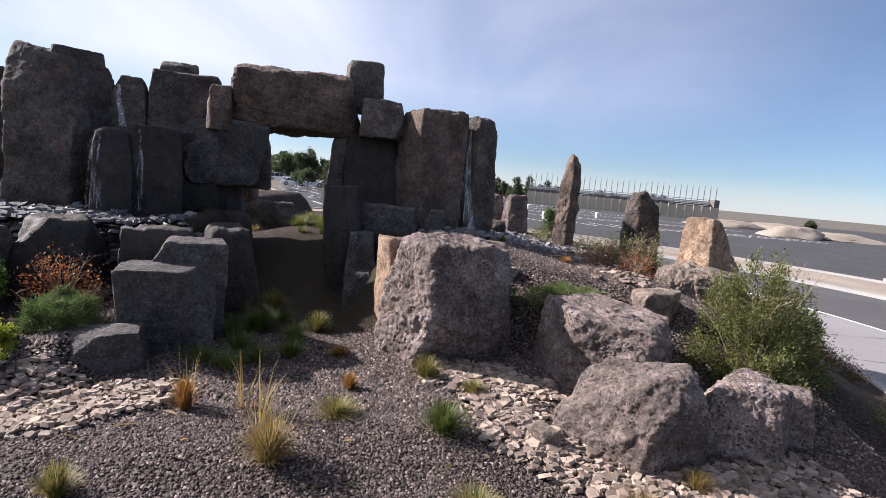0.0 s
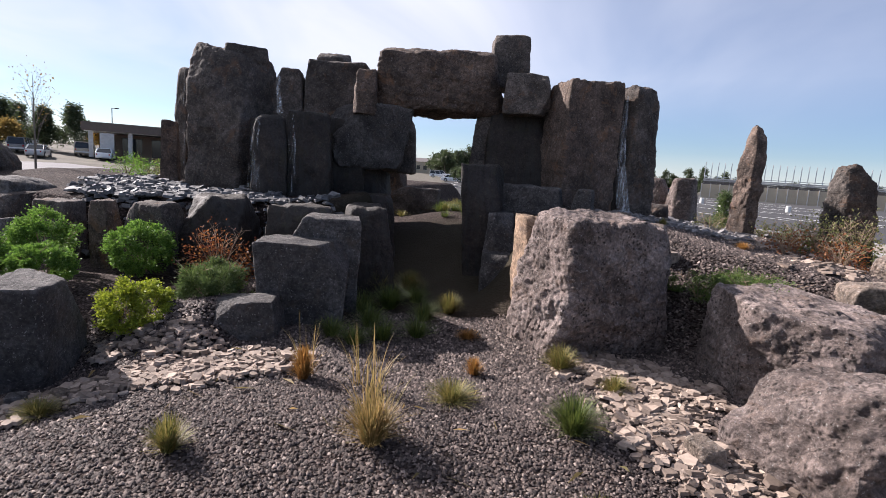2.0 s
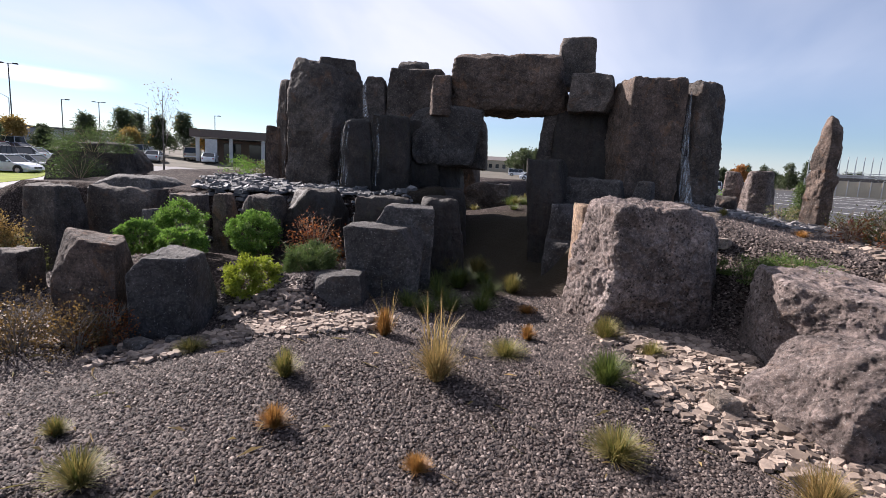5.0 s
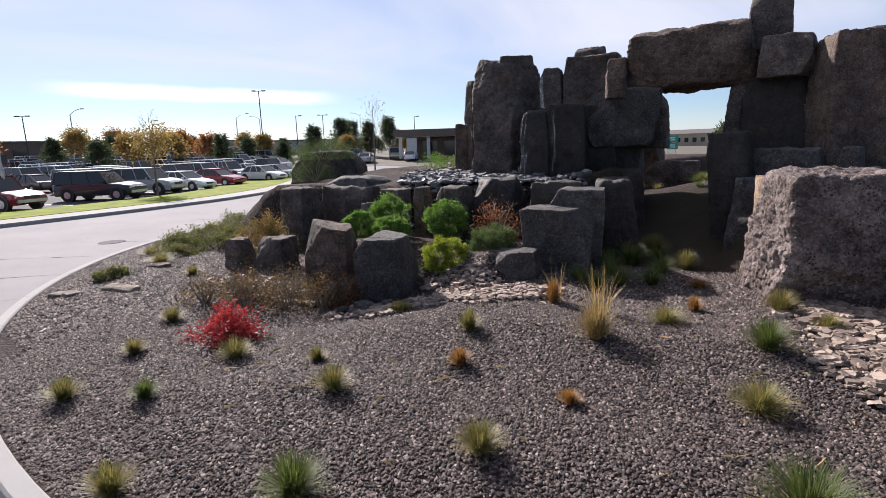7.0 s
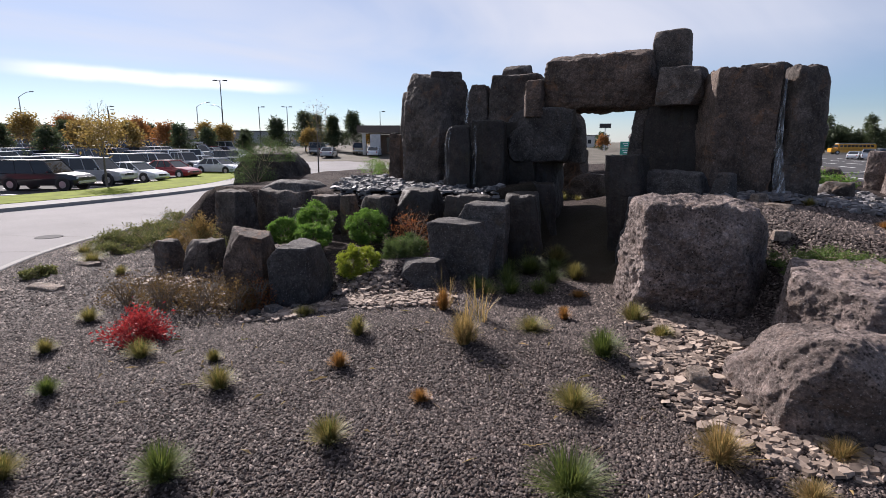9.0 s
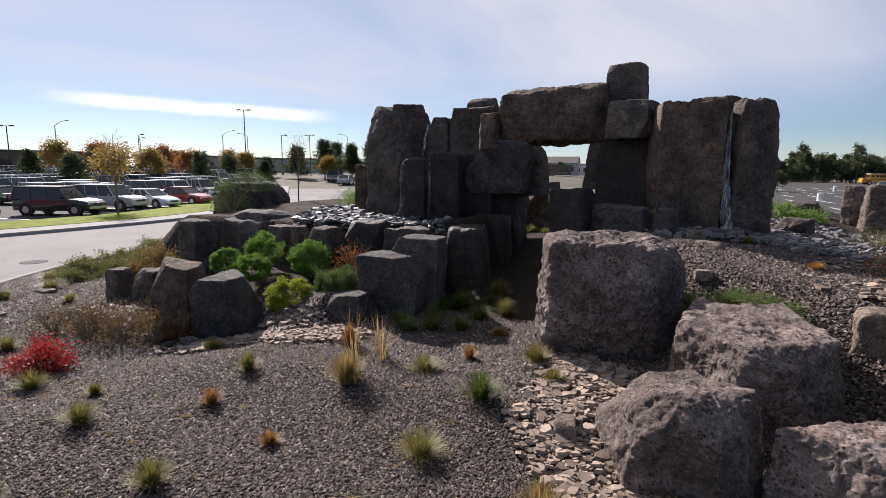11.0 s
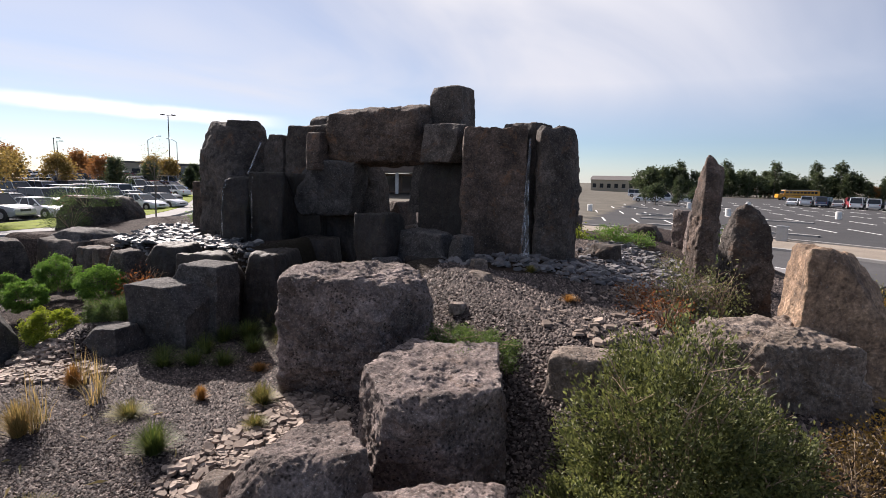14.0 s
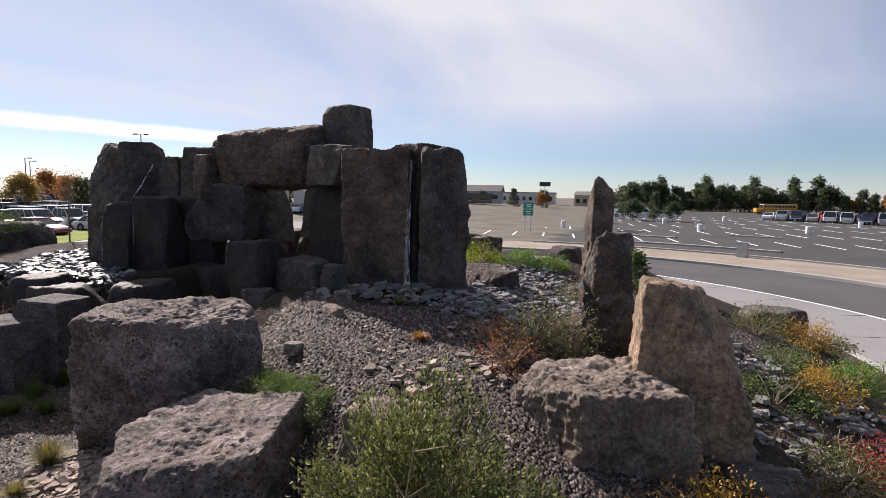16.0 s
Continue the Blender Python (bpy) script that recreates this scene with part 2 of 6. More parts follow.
def foliage(name, lo, hi, spread=0.25):
    m, nt, b = material(name)
    geo = nt.nodes.new("ShaderNodeNewGeometry")
    c = ramp(nt, geo.outputs["Random Per Island"], [(0.0, lo), (1.0, hi)])
    c = mix(nt, 1.0, c, ramp(nt, noise_node(nt, geo.outputs["Position"], 6.0, 3), [(0.3, (1 - spread,) * 3), (0.7, (1 + spread,) * 3)]), "MULTIPLY")
    nt.links.new(c, b.inputs["Base Color"])
    b.inputs["Roughness"].default_value = 0.6
    tr = nt.nodes.new("ShaderNodeBsdfTranslucent")
    nt.links.new(c, tr.inputs["Color"])
    ms = nt.nodes.new("ShaderNodeMixShader")
    ms.inputs[0].default_value = 0.38
    nt.links.new(b.outputs[0], ms.inputs[1]); nt.links.new(tr.outputs[0], ms.inputs[2])
    nt.links.new(ms.outputs[0], nt.nodes["Material Output"].inputs["Surface"])
    return m


def mulch_mask(nt, x, start):
    """1 where x is past start, over half a metre: dark mulch takes over from gravel there."""
    m = nt.nodes.new("ShaderNodeMapRange")
    m.inputs[1].default_value, m.inputs[2].default_value = start, start + 0.5
    m.inputs[3].default_value, m.inputs[4].default_value = 0.0, 0.85
    nt.links.new(x, m.inputs[0])
    return m.outputs[0]


def gravel_material(name, palette, cell, soil, relief=1.0, soil_from=6.9):
    m, nt, b = material(name)
    co = world_coords(nt)
    v = nt.nodes.new("ShaderNodeTexVoronoi")
    v.inputs["Scale"].default_value = 1 / cell
    nt.links.new(co, v.inputs["Vector"])
    sep = nt.nodes.new("ShaderNodeSeparateColor")
    nt.links.new(v.outputs["Color"], sep.inputs[0])
    c = ramp(nt, sep.outputs[0], palette)
    gap = ramp(nt, v.outputs["Distance"], [(0.35, (0, 0, 0)), (0.75, (0.85, 0.85, 0.85))])
    c = mix(nt, gap, c, soil)
    sx = nt.nodes.new("ShaderNodeSeparateXYZ")
    nt.links.new(co, sx.inputs[0])
    wv = nt.nodes.new("ShaderNodeMath"); wv.operation = "MULTIPLY_ADD"; wv.inputs[1].default_value = 1.6
    nt.links.new(noise_node(nt, co, 1.1, 4), wv.inputs[0]); nt.links.new(sx.outputs["X"], wv.inputs[2])
    c = mix(nt, mulch_mask(nt, wv.outputs[0], soil_from), c, (0.06, 0.047, 0.036))
    # passage floor: damp soil, darkened further to stand in for the shade there
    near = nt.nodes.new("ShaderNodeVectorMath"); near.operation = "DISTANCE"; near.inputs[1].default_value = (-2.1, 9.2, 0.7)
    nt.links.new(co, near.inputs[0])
    wet_shade = nt.nodes.new("ShaderNodeMapRange")
    wet_shade.inputs[1].default_value, wet_shade.inputs[2].default_value, wet_shade.inputs[3].default_value, wet_shade.inputs[4].default_value = 1.9, 2.9, 0.85, 0.0
    nt.links.new(near.outputs["Value"], wet_shade.inputs[0])
    c = mix(nt, wet_shade.outputs[0], c, (0.035, 0.03, 0.02))
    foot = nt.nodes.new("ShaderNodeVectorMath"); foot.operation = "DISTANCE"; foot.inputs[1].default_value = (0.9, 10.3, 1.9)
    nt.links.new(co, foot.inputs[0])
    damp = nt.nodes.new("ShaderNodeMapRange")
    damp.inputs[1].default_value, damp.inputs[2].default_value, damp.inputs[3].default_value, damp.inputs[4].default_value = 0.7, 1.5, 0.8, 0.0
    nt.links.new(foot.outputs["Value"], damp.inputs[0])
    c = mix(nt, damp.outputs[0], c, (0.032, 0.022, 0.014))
    c = mix(nt, 1.0, c, ramp(nt, noise_node(nt, co, 0.7, 5, 0.6), [(0.3, (0.78, 0.77, 0.76)), (0.7, (1.2, 1.18, 1.15))]), "MULTIPLY")
    c = mix(nt, 0.6, c, ramp(nt, noise_node(nt, co, 90, 3), [(0.3, (0.7, 0.7, 0.7)), (0.7, (1.3, 1.3, 1.3))]), "MULTIPLY")
    nt.links.new(c, b.inputs["Base Color"])
    b.inputs["Roughness"].default_value = 0.95
    b.inputs["Specular IOR Level"].default_value = 0.1
    inv = nt.nodes.new("ShaderNodeMath"); inv.operation = "SUBTRACT"; inv.inputs[0].default_value = 1.0
    nt.links.new(v.outputs["Distance"], inv.inputs[1])
    n1 = bump(nt, b, inv.outputs[0], 0.9 * relief, cell * 0.6)
    bump(nt, b, noise_node(nt, co, 60, 4), 0.4 * relief, 0.01, n1)
    return m


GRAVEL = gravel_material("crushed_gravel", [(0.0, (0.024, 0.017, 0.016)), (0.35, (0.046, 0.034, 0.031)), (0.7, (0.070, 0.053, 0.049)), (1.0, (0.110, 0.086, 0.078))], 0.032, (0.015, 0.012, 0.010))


def pebble_material(name, palette, rough=0.85):
    m, nt, b = material(name)
    geo = nt.nodes.new("ShaderNodeNewGeometry")
    c = ramp(nt, geo.outputs["Random Per Island"], palette)
    c = mix(nt, 0.7, c, ramp(nt, noise_node(nt, geo.outputs["Position"], 45, 4), [(0.3, (0.65, 0.65, 0.65)), (0.7, (1.35, 1.35, 1.35))]), "MULTIPLY")
    nt.links.new(c, b.inputs["Base Color"])
    b.inputs["Roughness"].default_value = rough
    return m


PEBBLE = pebble_material("gravel_stones", [(0.0, (0.018, 0.0125, 0.011)), (0.3, (0.043, 0.031, 0.027)), (0.7, (0.098, 0.073, 0.063)), (0.93, (0.165, 0.126, 0.108)), (1.0, (0.32, 0.26, 0.225))])


def piece_material(name, palette, rough):
    m, nt, b = material(name)
    info = nt.nodes.new("ShaderNodeObjectInfo").outputs["Random"]
    geo = nt.nodes.new("ShaderNodeNewGeometry")
    s = nt.nodes.new("ShaderNodeMath"); s.operation = "ADD"
    f = nt.nodes.new("ShaderNodeMath"); f.operation = "FRACT"
    nt.links.new(info, s.inputs[0]); nt.links.new(geo.outputs["Random Per Island"], s.inputs[1]); nt.links.new(s.outputs[0], f.inputs[0])
    c = ramp(nt, f.outputs[0], palette)
    c = mix(nt, 0.7, c, ramp(nt, noise_node(nt, geo.outputs["Position"], 18, 5), [(0.3, (0.7, 0.7, 0.7)), (0.7, (1.3, 1.3, 1.3))]), "MULTIPLY")
    nt.links.new(c, b.inputs["Base Color"])
    b.inputs["Roughness"].default_value = rough
    bump(nt, b, noise_node(nt, geo.outputs["Position"], 50, 4), 0.4, 0.01)
    return m


SHALE = piece_material("buff_shale", [(0.0, (0.111, 0.081, 0.062)), (0.5, (0.231, 0.175, 0.138)), (1.0, (0.374, 0.294, 0.235))], 0.85)
DARK_SHALE = piece_material("grey_shale", [(0.0, (0.07, 0.066, 0.066)), (0.5, (0.13, 0.12, 0.12)), (1.0, (0.22, 0.205, 0.20))], 0.6)
WET_SHALE = piece_material("wet_shale", [(0.0, (0.045, 0.045, 0.048)), (0.6, (0.095, 0.093, 0.095)), (1.0, (0.15, 0.145, 0.145))], 0.6)


def paving(name, base, joint=0.0, stain=0.2, fine=120.0, warm=(1, 1, 1)):
    m, nt, b = material(name)
    co = world_coords(nt)
    c = ramp(nt, noise_node(nt, co, 0.28, 6, 0.65), [(0.3, tuple(base * (1 - stain) * w for w in warm)), (0.7, tuple(base * (1 + stain) * w for w in warm))])
    c = mix(nt, 1.0, c, ramp(nt, noise_node(nt, co, fine, 4, 0.7), [(0.3, (0.78,) * 3), (0.7, (1.2,) * 3)]), "MULTIPLY")
    c = mix(nt, ramp(nt, noise_node(nt, co, 1.3, 7, 0.7, 0.5), [(0.6, (0, 0, 0)), (0.72, (0.35,) * 3)]), c, tuple(base * 0.6 * w for w in warm))
    nt.links.new(c, b.inputs["Base Color"])
    b.inputs["Roughness"].default_value = 0.9
    b.inputs["Specular IOR Level"].default_value = 0.12
    bump(nt, b, noise_node(nt, co, fine, 4), 0.35, 0.006)
    return m


CONCRETE = paving("road_concrete", 0.225, stain=0.12, warm=(1.02, 0.98, 0.98))
KERB = paving("kerb_concrete", 0.30, stain=0.10, warm=(1.03, 1.0, 0.96))
ASPHALT = paving("worn_asphalt", 0.085, stain=0.18, warm=(1.0, 0.98, 1.0))
LOT = paving("parking_asphalt", 0.062, stain=0.15, warm=(1.0, 0.99, 1.02))
DIRT = paving("dry_dirt", 0.23, stain=0.25, fine=40, warm=(1.15, 0.98, 0.8))
FIELD = paving("dry_field", 0.115, stain=0.3, fine=12, warm=(1.08, 0.98, 0.8))
PAINT = plain("road_paint", (0.78, 0.78, 0.76), 0.7, var=0.1, fine=40)
GRASS = foliage("lawn_grass", (0.07, 0.15, 0.022), (0.16, 0.26, 0.05))
LAWN_SOIL = plain("lawn_turf", (0.15, 0.185, 0.012), 0.95, var=0.3, scale=1.2, fine=30, relief=0.5)
METAL = plain("dark_bronze_metal", (0.05, 0.046, 0.045), 0.45, 0.6)
GALV = plain("galvanised_metal", (0.42, 0.43, 0.44), 0.45, 0.7)
WOOD = plain("grey_bark", (0.17, 0.145, 0.12), 0.9, var=0.3, scale=9, relief=0.6)
TWIG = plain("dry_twig", (0.30, 0.22, 0.15), 0.9, var=0.3, scale=9)


# ---- building helpers ----
def mesh_object(name, verts, faces, mat, smooth=False):
    me = bpy.data.meshes.new(name)
    me.from_pydata([tuple(v) for v in verts], [], faces)
    me.materials.append(mat)
    if smooth:
        me.polygons.foreach_set("use_smooth", [True] * len(me.polygons))
    me.update()
    return new(name, me)


def part(name, bm, mat, parent, label=""):
    """Links a bmesh, or a mesh, as one part of a thing."""
    if isinstance(bm, bmesh.types.BMesh):
        me = bpy.data.meshes.new(name)
        bm.to_mesh(me)
        bm.free()
        me.materials.append(mat)
    else:
        me = bm
    ob = new(name, me)
    ob.parent = parent
    return tagged(ob, label)


def empty(name, m):
    ob = new(name)
    ob.matrix_basis = m
    ob.empty_display_size = 0.2
    return ob


def box(bm, x, y, z, sx, sy, sz, bevel=0.0, m=None):
    r = bmesh.ops.create_cube(bm, size=1.0, matrix=(m or Matrix()) @ Matrix.Translation((x, y, z)) @ Matrix.Diagonal((sx, sy, sz, 1)))
    if bevel:
        es = list({e for v in r["verts"] for e in v.link_edges})
        bmesh.ops.bevel(bm, geom=es, offset=bevel, segments=2, affect="EDGES", clamp_overlap=True)
    return bm


def tube(bm, a, b, r1, r2, sides=8):
    a, b = Vector(a), Vector(b)
    q = (b - a).to_track_quat("Z", "Y").to_matrix().to_4x4()
    bmesh.ops.create_cone(bm, cap_ends=True, segments=sides, radius1=r1, radius2=r2, depth=(b - a).length, matrix=Matrix.Translation((a + b) / 2) @ q)
    return bm


def smoothstep(a, b, x):
    t = max(0.0, min(1.0, (x - a) / (b - a)))
    return t * t * (3 - 2 * t)


# ---- the ground ----
CX, CY, RK = -4.8, 12.55, 13.7      # centre of the round island and its kerb's inner edge


def bed_z(x, y):
    """Height of the planted island."""
    edge = math.hypot(x - CX, y - CY)
    r = edge - 1.55
    u, v = (x - 0.3) / 1.1, y + 0.25
    fall = smoothstep(12.5, 8.6, r)
    z = 0.13 + 0.30 * smoothstep(12.4, 10.0, r) + 0.17 * smoothstep(9.6, 7.8, r) * smoothstep(-4.6, -2.6, u)
    z -= 0.1 * smoothstep(-2.8, -4.2, u) * smoothstep(11.5, 9.5, r)
    z -= 0.1 * math.exp(-((u + 1.2) ** 2 + (v - 5.8) ** 2) / 1.2)
    low = 7.3 - 0.45 * max(0.0, u)
    right = smoothstep(low, low + 2.1, v) * smoothstep(-1.5, -0.5, u) * smoothstep(12.4, 7.6, r)
    left = smoothstep(7.35, 8.0, v - 0.27 * (u + 5)) * smoothstep(-13.5, -11.0, u) * smoothstep(-3.0, -3.6, u) * smoothstep(12.3, 8.6, r)
    left *= 1 - smoothstep(9.6, 10.3, v) * smoothstep(-5.3, -4.2, u)
    terrace = smoothstep(4.1, 5.4, v) * smoothstep(-8.6, -6.6, u) * smoothstep(-3.1, -3.7, u) * 0.5
    back = smoothstep(8.2, 12.6, v) * smoothstep(12.3, 7.5, r) * 1.0
    wave = 0.028 * noise.fractal(Vector((x * 0.9, y * 0.9, 0)), 1, 2, 2) * smoothstep(RK, RK - 0.5, edge)
    z += wave + max((1.38 - 0.34 * smoothstep(0.8, 3.4, x)) * right, (1.42 + 0.1 * min(2.6, max(0.0, v - 7.4))) * left, terrace * fall, back)
    return 0.135 + (z - 0.135) * smoothstep(RK + 0.05, RK - 0.9, edge)


def in_bed(x, y, gap=0.3):
    """The place itself, or the nearest one that clears the kerb."""
    r = math.hypot(x - CX, y - CY)
    k = min(1.0, (RK - gap) / max(r, 0.01))
    return CX + (x - CX) * k, CY + (y - CY) * k


def land_z(x, y):
    """Height of the land round the island."""
    r = math.hypot(x - CX, y - CY)
    az = math.atan2(y - CY, -(x - CX))
    side = smoothstep(-0.6, 0.1, az) * smoothstep(1.35, 0.9, az)
    return 1.9 * smoothstep(42, 105, r) * side


def sheet(name, mat, kind, inside, lift, x0, x1, y0, y1, step):
    """A flat sheet that follows the land, cut from a grid by the test inside(x, y)."""
    nx, ny = int((x1 - x0) / step) + 1, int((y1 - y0) / step) + 1
    idx, verts, faces = {}, [], []

    def vert(i, j):
        if (i, j) not in idx:
            x, y = x0 + i * step, y0 + j * step
            idx[i, j] = len(verts)
            verts.append((x, y, land_z(x, y) + lift))
        return idx[i, j]
    for i in range(nx - 1):
        for j in range(ny - 1):
            if inside(x0 + (i + 0.5) * step, y0 + (j + 0.5) * step):
                faces.append((vert(i, j), vert(i + 1, j), vert(i + 1, j + 1), vert(i, j + 1)))
    return tagged(mesh_object(name, verts, faces, mat), kind=kind)


def strip(name, mat, line, inner, outer, z_in, z_out, thick=0.0):
    """A ribbon beside a line of points, from offset inner to outer (to the left of its way), with a step down at both sides if thick."""
    line = [Vector(p) for p in line]
    verts, faces = [], []
    rows = []
    for i, p in enumerate(line):
        t = (line[min(i + 1, len(line) - 1)] - line[max(i - 1, 0)]).normalized()
        n = Vector((-t.y, t.x))
        a, b = p + n * inner, p + n * outer
        za, zb = land_z(*a) + z_in, land_z(*b) + z_out
        row = [(a.x, a.y, za - thick), (a.x, a.y, za), (b.x, b.y, zb), (b.x, b.y, zb - thick)] if thick else [(a.x, a.y, za), (b.x, b.y, zb)]
        rows.append(range(len(verts), len(verts) + len(row)))
        verts += row
    for a, b in zip(rows, rows[1:]):
        for k in range(len(a) - 1):
            faces.append((a[k], a[k + 1], b[k + 1], b[k]))
    return mesh_object(name, verts, faces, mat)


def arc(cx, cy, r, a0, a1, n):
    return [(cx + r * math.cos(radians(a0 + (a1 - a0) * i / n)), cy + r * math.sin(radians(a0 + (a1 - a0) * i / n))) for i in range(n + 1)]


def curve_line(points, n):
    """A smooth line through a few points."""
    pts = [Vector(p) for p in points]
    pts = [2 * pts[0] - pts[1]] + pts + [2 * pts[-1] - pts[-2]]
    out = []
    for i in range(1, len(pts) - 2):
        a, b, c, d = pts[i - 1:i + 3]
        for k in range(n):
            t = k / n
            out.append(0.5 * (2 * b + (c - a) * t + (2 * a - 5 * b + 4 * c - d) * t * t + (3 * b - a - 3 * c + d) * t ** 3))
    out.append(pts[-2])
    return out


def build_land():
    # open land to the horizon, with a round hole left under the island
    radii = [RK - 0.4, 16, 20, 24, 28, 33, 38, 44, 50, 58, 66, 76, 88, 100, 115, 140, 180, 260, 450, 900, 1800, 4000]
    n = 144
    verts, faces = [], []
    for r in radii:
        for k in range(n):
            a = 2 * math.pi * k / n
            x, y = CX + r * math.cos(a), CY + r * math.sin(a)
            verts.append((x, y, land_z(x, y) - 0.02))
    for i in range(len(radii) - 1):
        for k in range(n):
            faces.append((i * n + k, (i + 1) * n + k, (i + 1) * n + (k + 1) % n, i * n + (k + 1) % n))
    tagged(mesh_object("ground", verts, faces, FIELD, True), kind="structure")

    # the planted bed
    verts, faces, n, rings = [(CX, CY, bed_z(CX, CY))], [], 300, 120
    for i in range(1, rings + 1):
        r = RK * i / rings
        for k in range(n):
            a = 2 * math.pi * k / n
            x, y = CX + r * math.cos(a), CY + r * math.sin(a)
            verts.append((x, y, bed_z(x, y)))
    for k in range(n):
        faces.append((0, 1 + k, 1 + (k + 1) % n))
    for i in range(rings - 1):
        for k in range(n):
            a, b = 1 + i * n + k, 1 + i * n + (k + 1) % n
            faces.append((a, a + n, b + n, b))
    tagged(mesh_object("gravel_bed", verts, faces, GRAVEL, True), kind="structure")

    # the island's kerb, cast in lengths with a joint between them
    prof = [(-0.02, -0.2), (-0.02, 0.145), (0.0, 0.165), (0.15, 0.165), (0.172, 0.145), (0.20, 0.03), (0.205, -0.1)]
    pieces = 44
    kerb = tagged(new("kerb"), "pale concrete kerb round the gravel island", "kerb", kind="structure")
    for p in range(pieces):
        verts, faces, seg = [], [], 4
        span = 2 * math.pi / pieces
        for k in range(seg + 1):
            a = p * span + 0.0006 + (span - 0.0012) * k / seg
            for o, z in prof:
                verts.append((CX + (RK + o) * math.cos(a), CY + (RK + o) * math.sin(a), z))
        m = len(prof)
        for k in range(seg):
            for q in range(m - 1):
                faces.append((k * m + q, k * m + q + 1, (k + 1) * m + q + 1, (k + 1) * m + q))
        faces.append(tuple(range(m - 1, -1, -1)))
        faces.append(tuple(seg * m + q for q in range(m)))
        o = mesh_object("kerb_length", verts, faces, KERB)
        o.parent = kerb

    # ring road: concrete slabs near the island, asphalt beyond on the north and east
    slabs = 40
    road = tagged(new("road"), "light concrete ring road with sawn joints", "road", kind="structure")
    for p in range(slabs):
        span = 360 / slabs
        o = strip("road_slab", CONCRETE, arc(CX, CY, RK + 0.205, p * span + 0.008, (p + 1) * span - 0.008, 6), 0, -1.95, 0.005, 0.0)
        o.parent = road
        o = strip("road_slab", CONCRETE, arc(CX, CY, RK + 2.157, p * span + 0.008, (p + 1) * span - 0.008, 6), 0, -2.1, 0.0, 0.0)
        o.parent = road
    tagged(strip("road_asphalt", ASPHALT, arc(CX, CY, RK + 4.27, -75, 118, 90), 0, -6.2, 0.0, 0.0), kind="structure")
    o = strip("edge_line", PAINT, arc(CX, CY, RK + 4.27, -75, 118, 90), 0.0, 0.12, 0.006, 0.006)
    tagged(o, kind="structure")


build_land()
WEST = curve_line([(-22, -24), (-24.4, -8), (-25.6, 0), (-27.2, 7.5), (-29.8, 14), (-35, 20.5), (-45, 28.5), (-62, 39)], 8)


def west_side(x, y, off=0.0):
    """True west of the far kerb's line, by off metres or more."""
    best = min(range(len(WEST)), key=lambda i: (WEST[i].x - x) ** 2 + (WEST[i].y - y) ** 2)
    i = max(1, min(len(WEST) - 2, best))
    t = (WEST[i + 1] - WEST[i - 1]).normalized()
    v = Vector((x, y)) - WEST[i]
    return t.x * v.y - t.y * v.x > off


def build_roads():
    rmin = RK + 3.5
    def concrete(x, y):
        r = math.hypot(x - CX, y - CY)
        a = math.degrees(math.atan2(y - CY, x - CX)) % 360
        return r > rmin and 117 < a < 288 and not west_side(x, y, 0.3) and r < 60
    sheet("road_concrete", CONCRETE, "structure", concrete, -0.004, -62, 2, -30, 46, 0.5)
    o = strip("kerb_west", KERB, WEST, 0.0, 0.16, 0.15, 0.15, 0.17)
    tagged(o, "far kerb of the ring road", "kerb", kind="structure")
    o = strip("pavement", KERB, WEST, 0.165, 1.75, 0.15, 0.16, 0.12)
    tagged(o, "pale concrete pavement beside the road", "pavement", kind="structure")
    o = strip("lawn", LAWN_SOIL, WEST, 1.76, 6.6, 0.18, 0.12, 0.1)
    tagged(o, "mown green verge", "lawn", kind="structure")
    def west_lot(x, y):
        return west_side(x, y, 6.5)
    sheet("parking_lot_west", LOT, "structure", west_lot, 0.012, -150, -27, -40, 60, 1.5)
    # east and north: kerb, dirt verge, wide empty lot
    east = arc(CX, CY, RK + 10.47, -75, 118, 90)
    tagged(strip("kerb_east", KERB, east, -0.0, -0.35, 0.13, 0.14, 0.15), "outer kerb of the ring road", "kerb", kind="structure")
    tagged(strip("verge", DIRT, east, -0.36, -6.6, 0.1, 0.02), kind="structure")
    lot = arc(CX, CY, RK + 17.0, -75, 105, 90)
    tagged(strip("kerb_lot", KERB, lot, 0.0, -0.3, 0.12, 0.12, 0.14), kind="structure")
    def far_lot(x, y):
        r = math.hypot(x - CX, y - CY)
        a = math.degrees(math.atan2(y - CY, x - CX))
        return r > RK + 17.35 and -60 < a < 104
    sheet("parking_lot_north", LOT, "structure", far_lot, -0.002, -60, 150, 0, 175, 1.25)


build_roads()


# ---- stones ----
GRIDS = {}


def ball_grid(n):
    """Directions of a cube blown up to a ball, n cells along each edge, with the faces between them."""
    if n not in GRIDS:
        idx, dirs, faces = {}, [], []

        def at(v):
            if v not in idx:
                idx[v] = len(dirs)
                dirs.append(v)
            return idx[v]
        for ax in range(3):
            for s in (0, n):
                for i in range(n):
                    for j in range(n):
                        q = []
                        for di, dj in ((0, 0), (1, 0), (1, 1), (0, 1)):
                            v = [0, 0, 0]
                            v[ax], v[(ax + 1) % 3], v[(ax + 2) % 3] = s, i + di, j + dj
                            q.append(at(tuple(v)))
                        faces.append(tuple(q if s else q[::-1]))
        d = np.tan((np.array(dirs, float) / n * 2 - 1) * 0.72) / np.tan(0.72)
        GRIDS[n] = d / np.linalg.norm(d, axis=1)[:, None], faces
    return GRIDS[n]


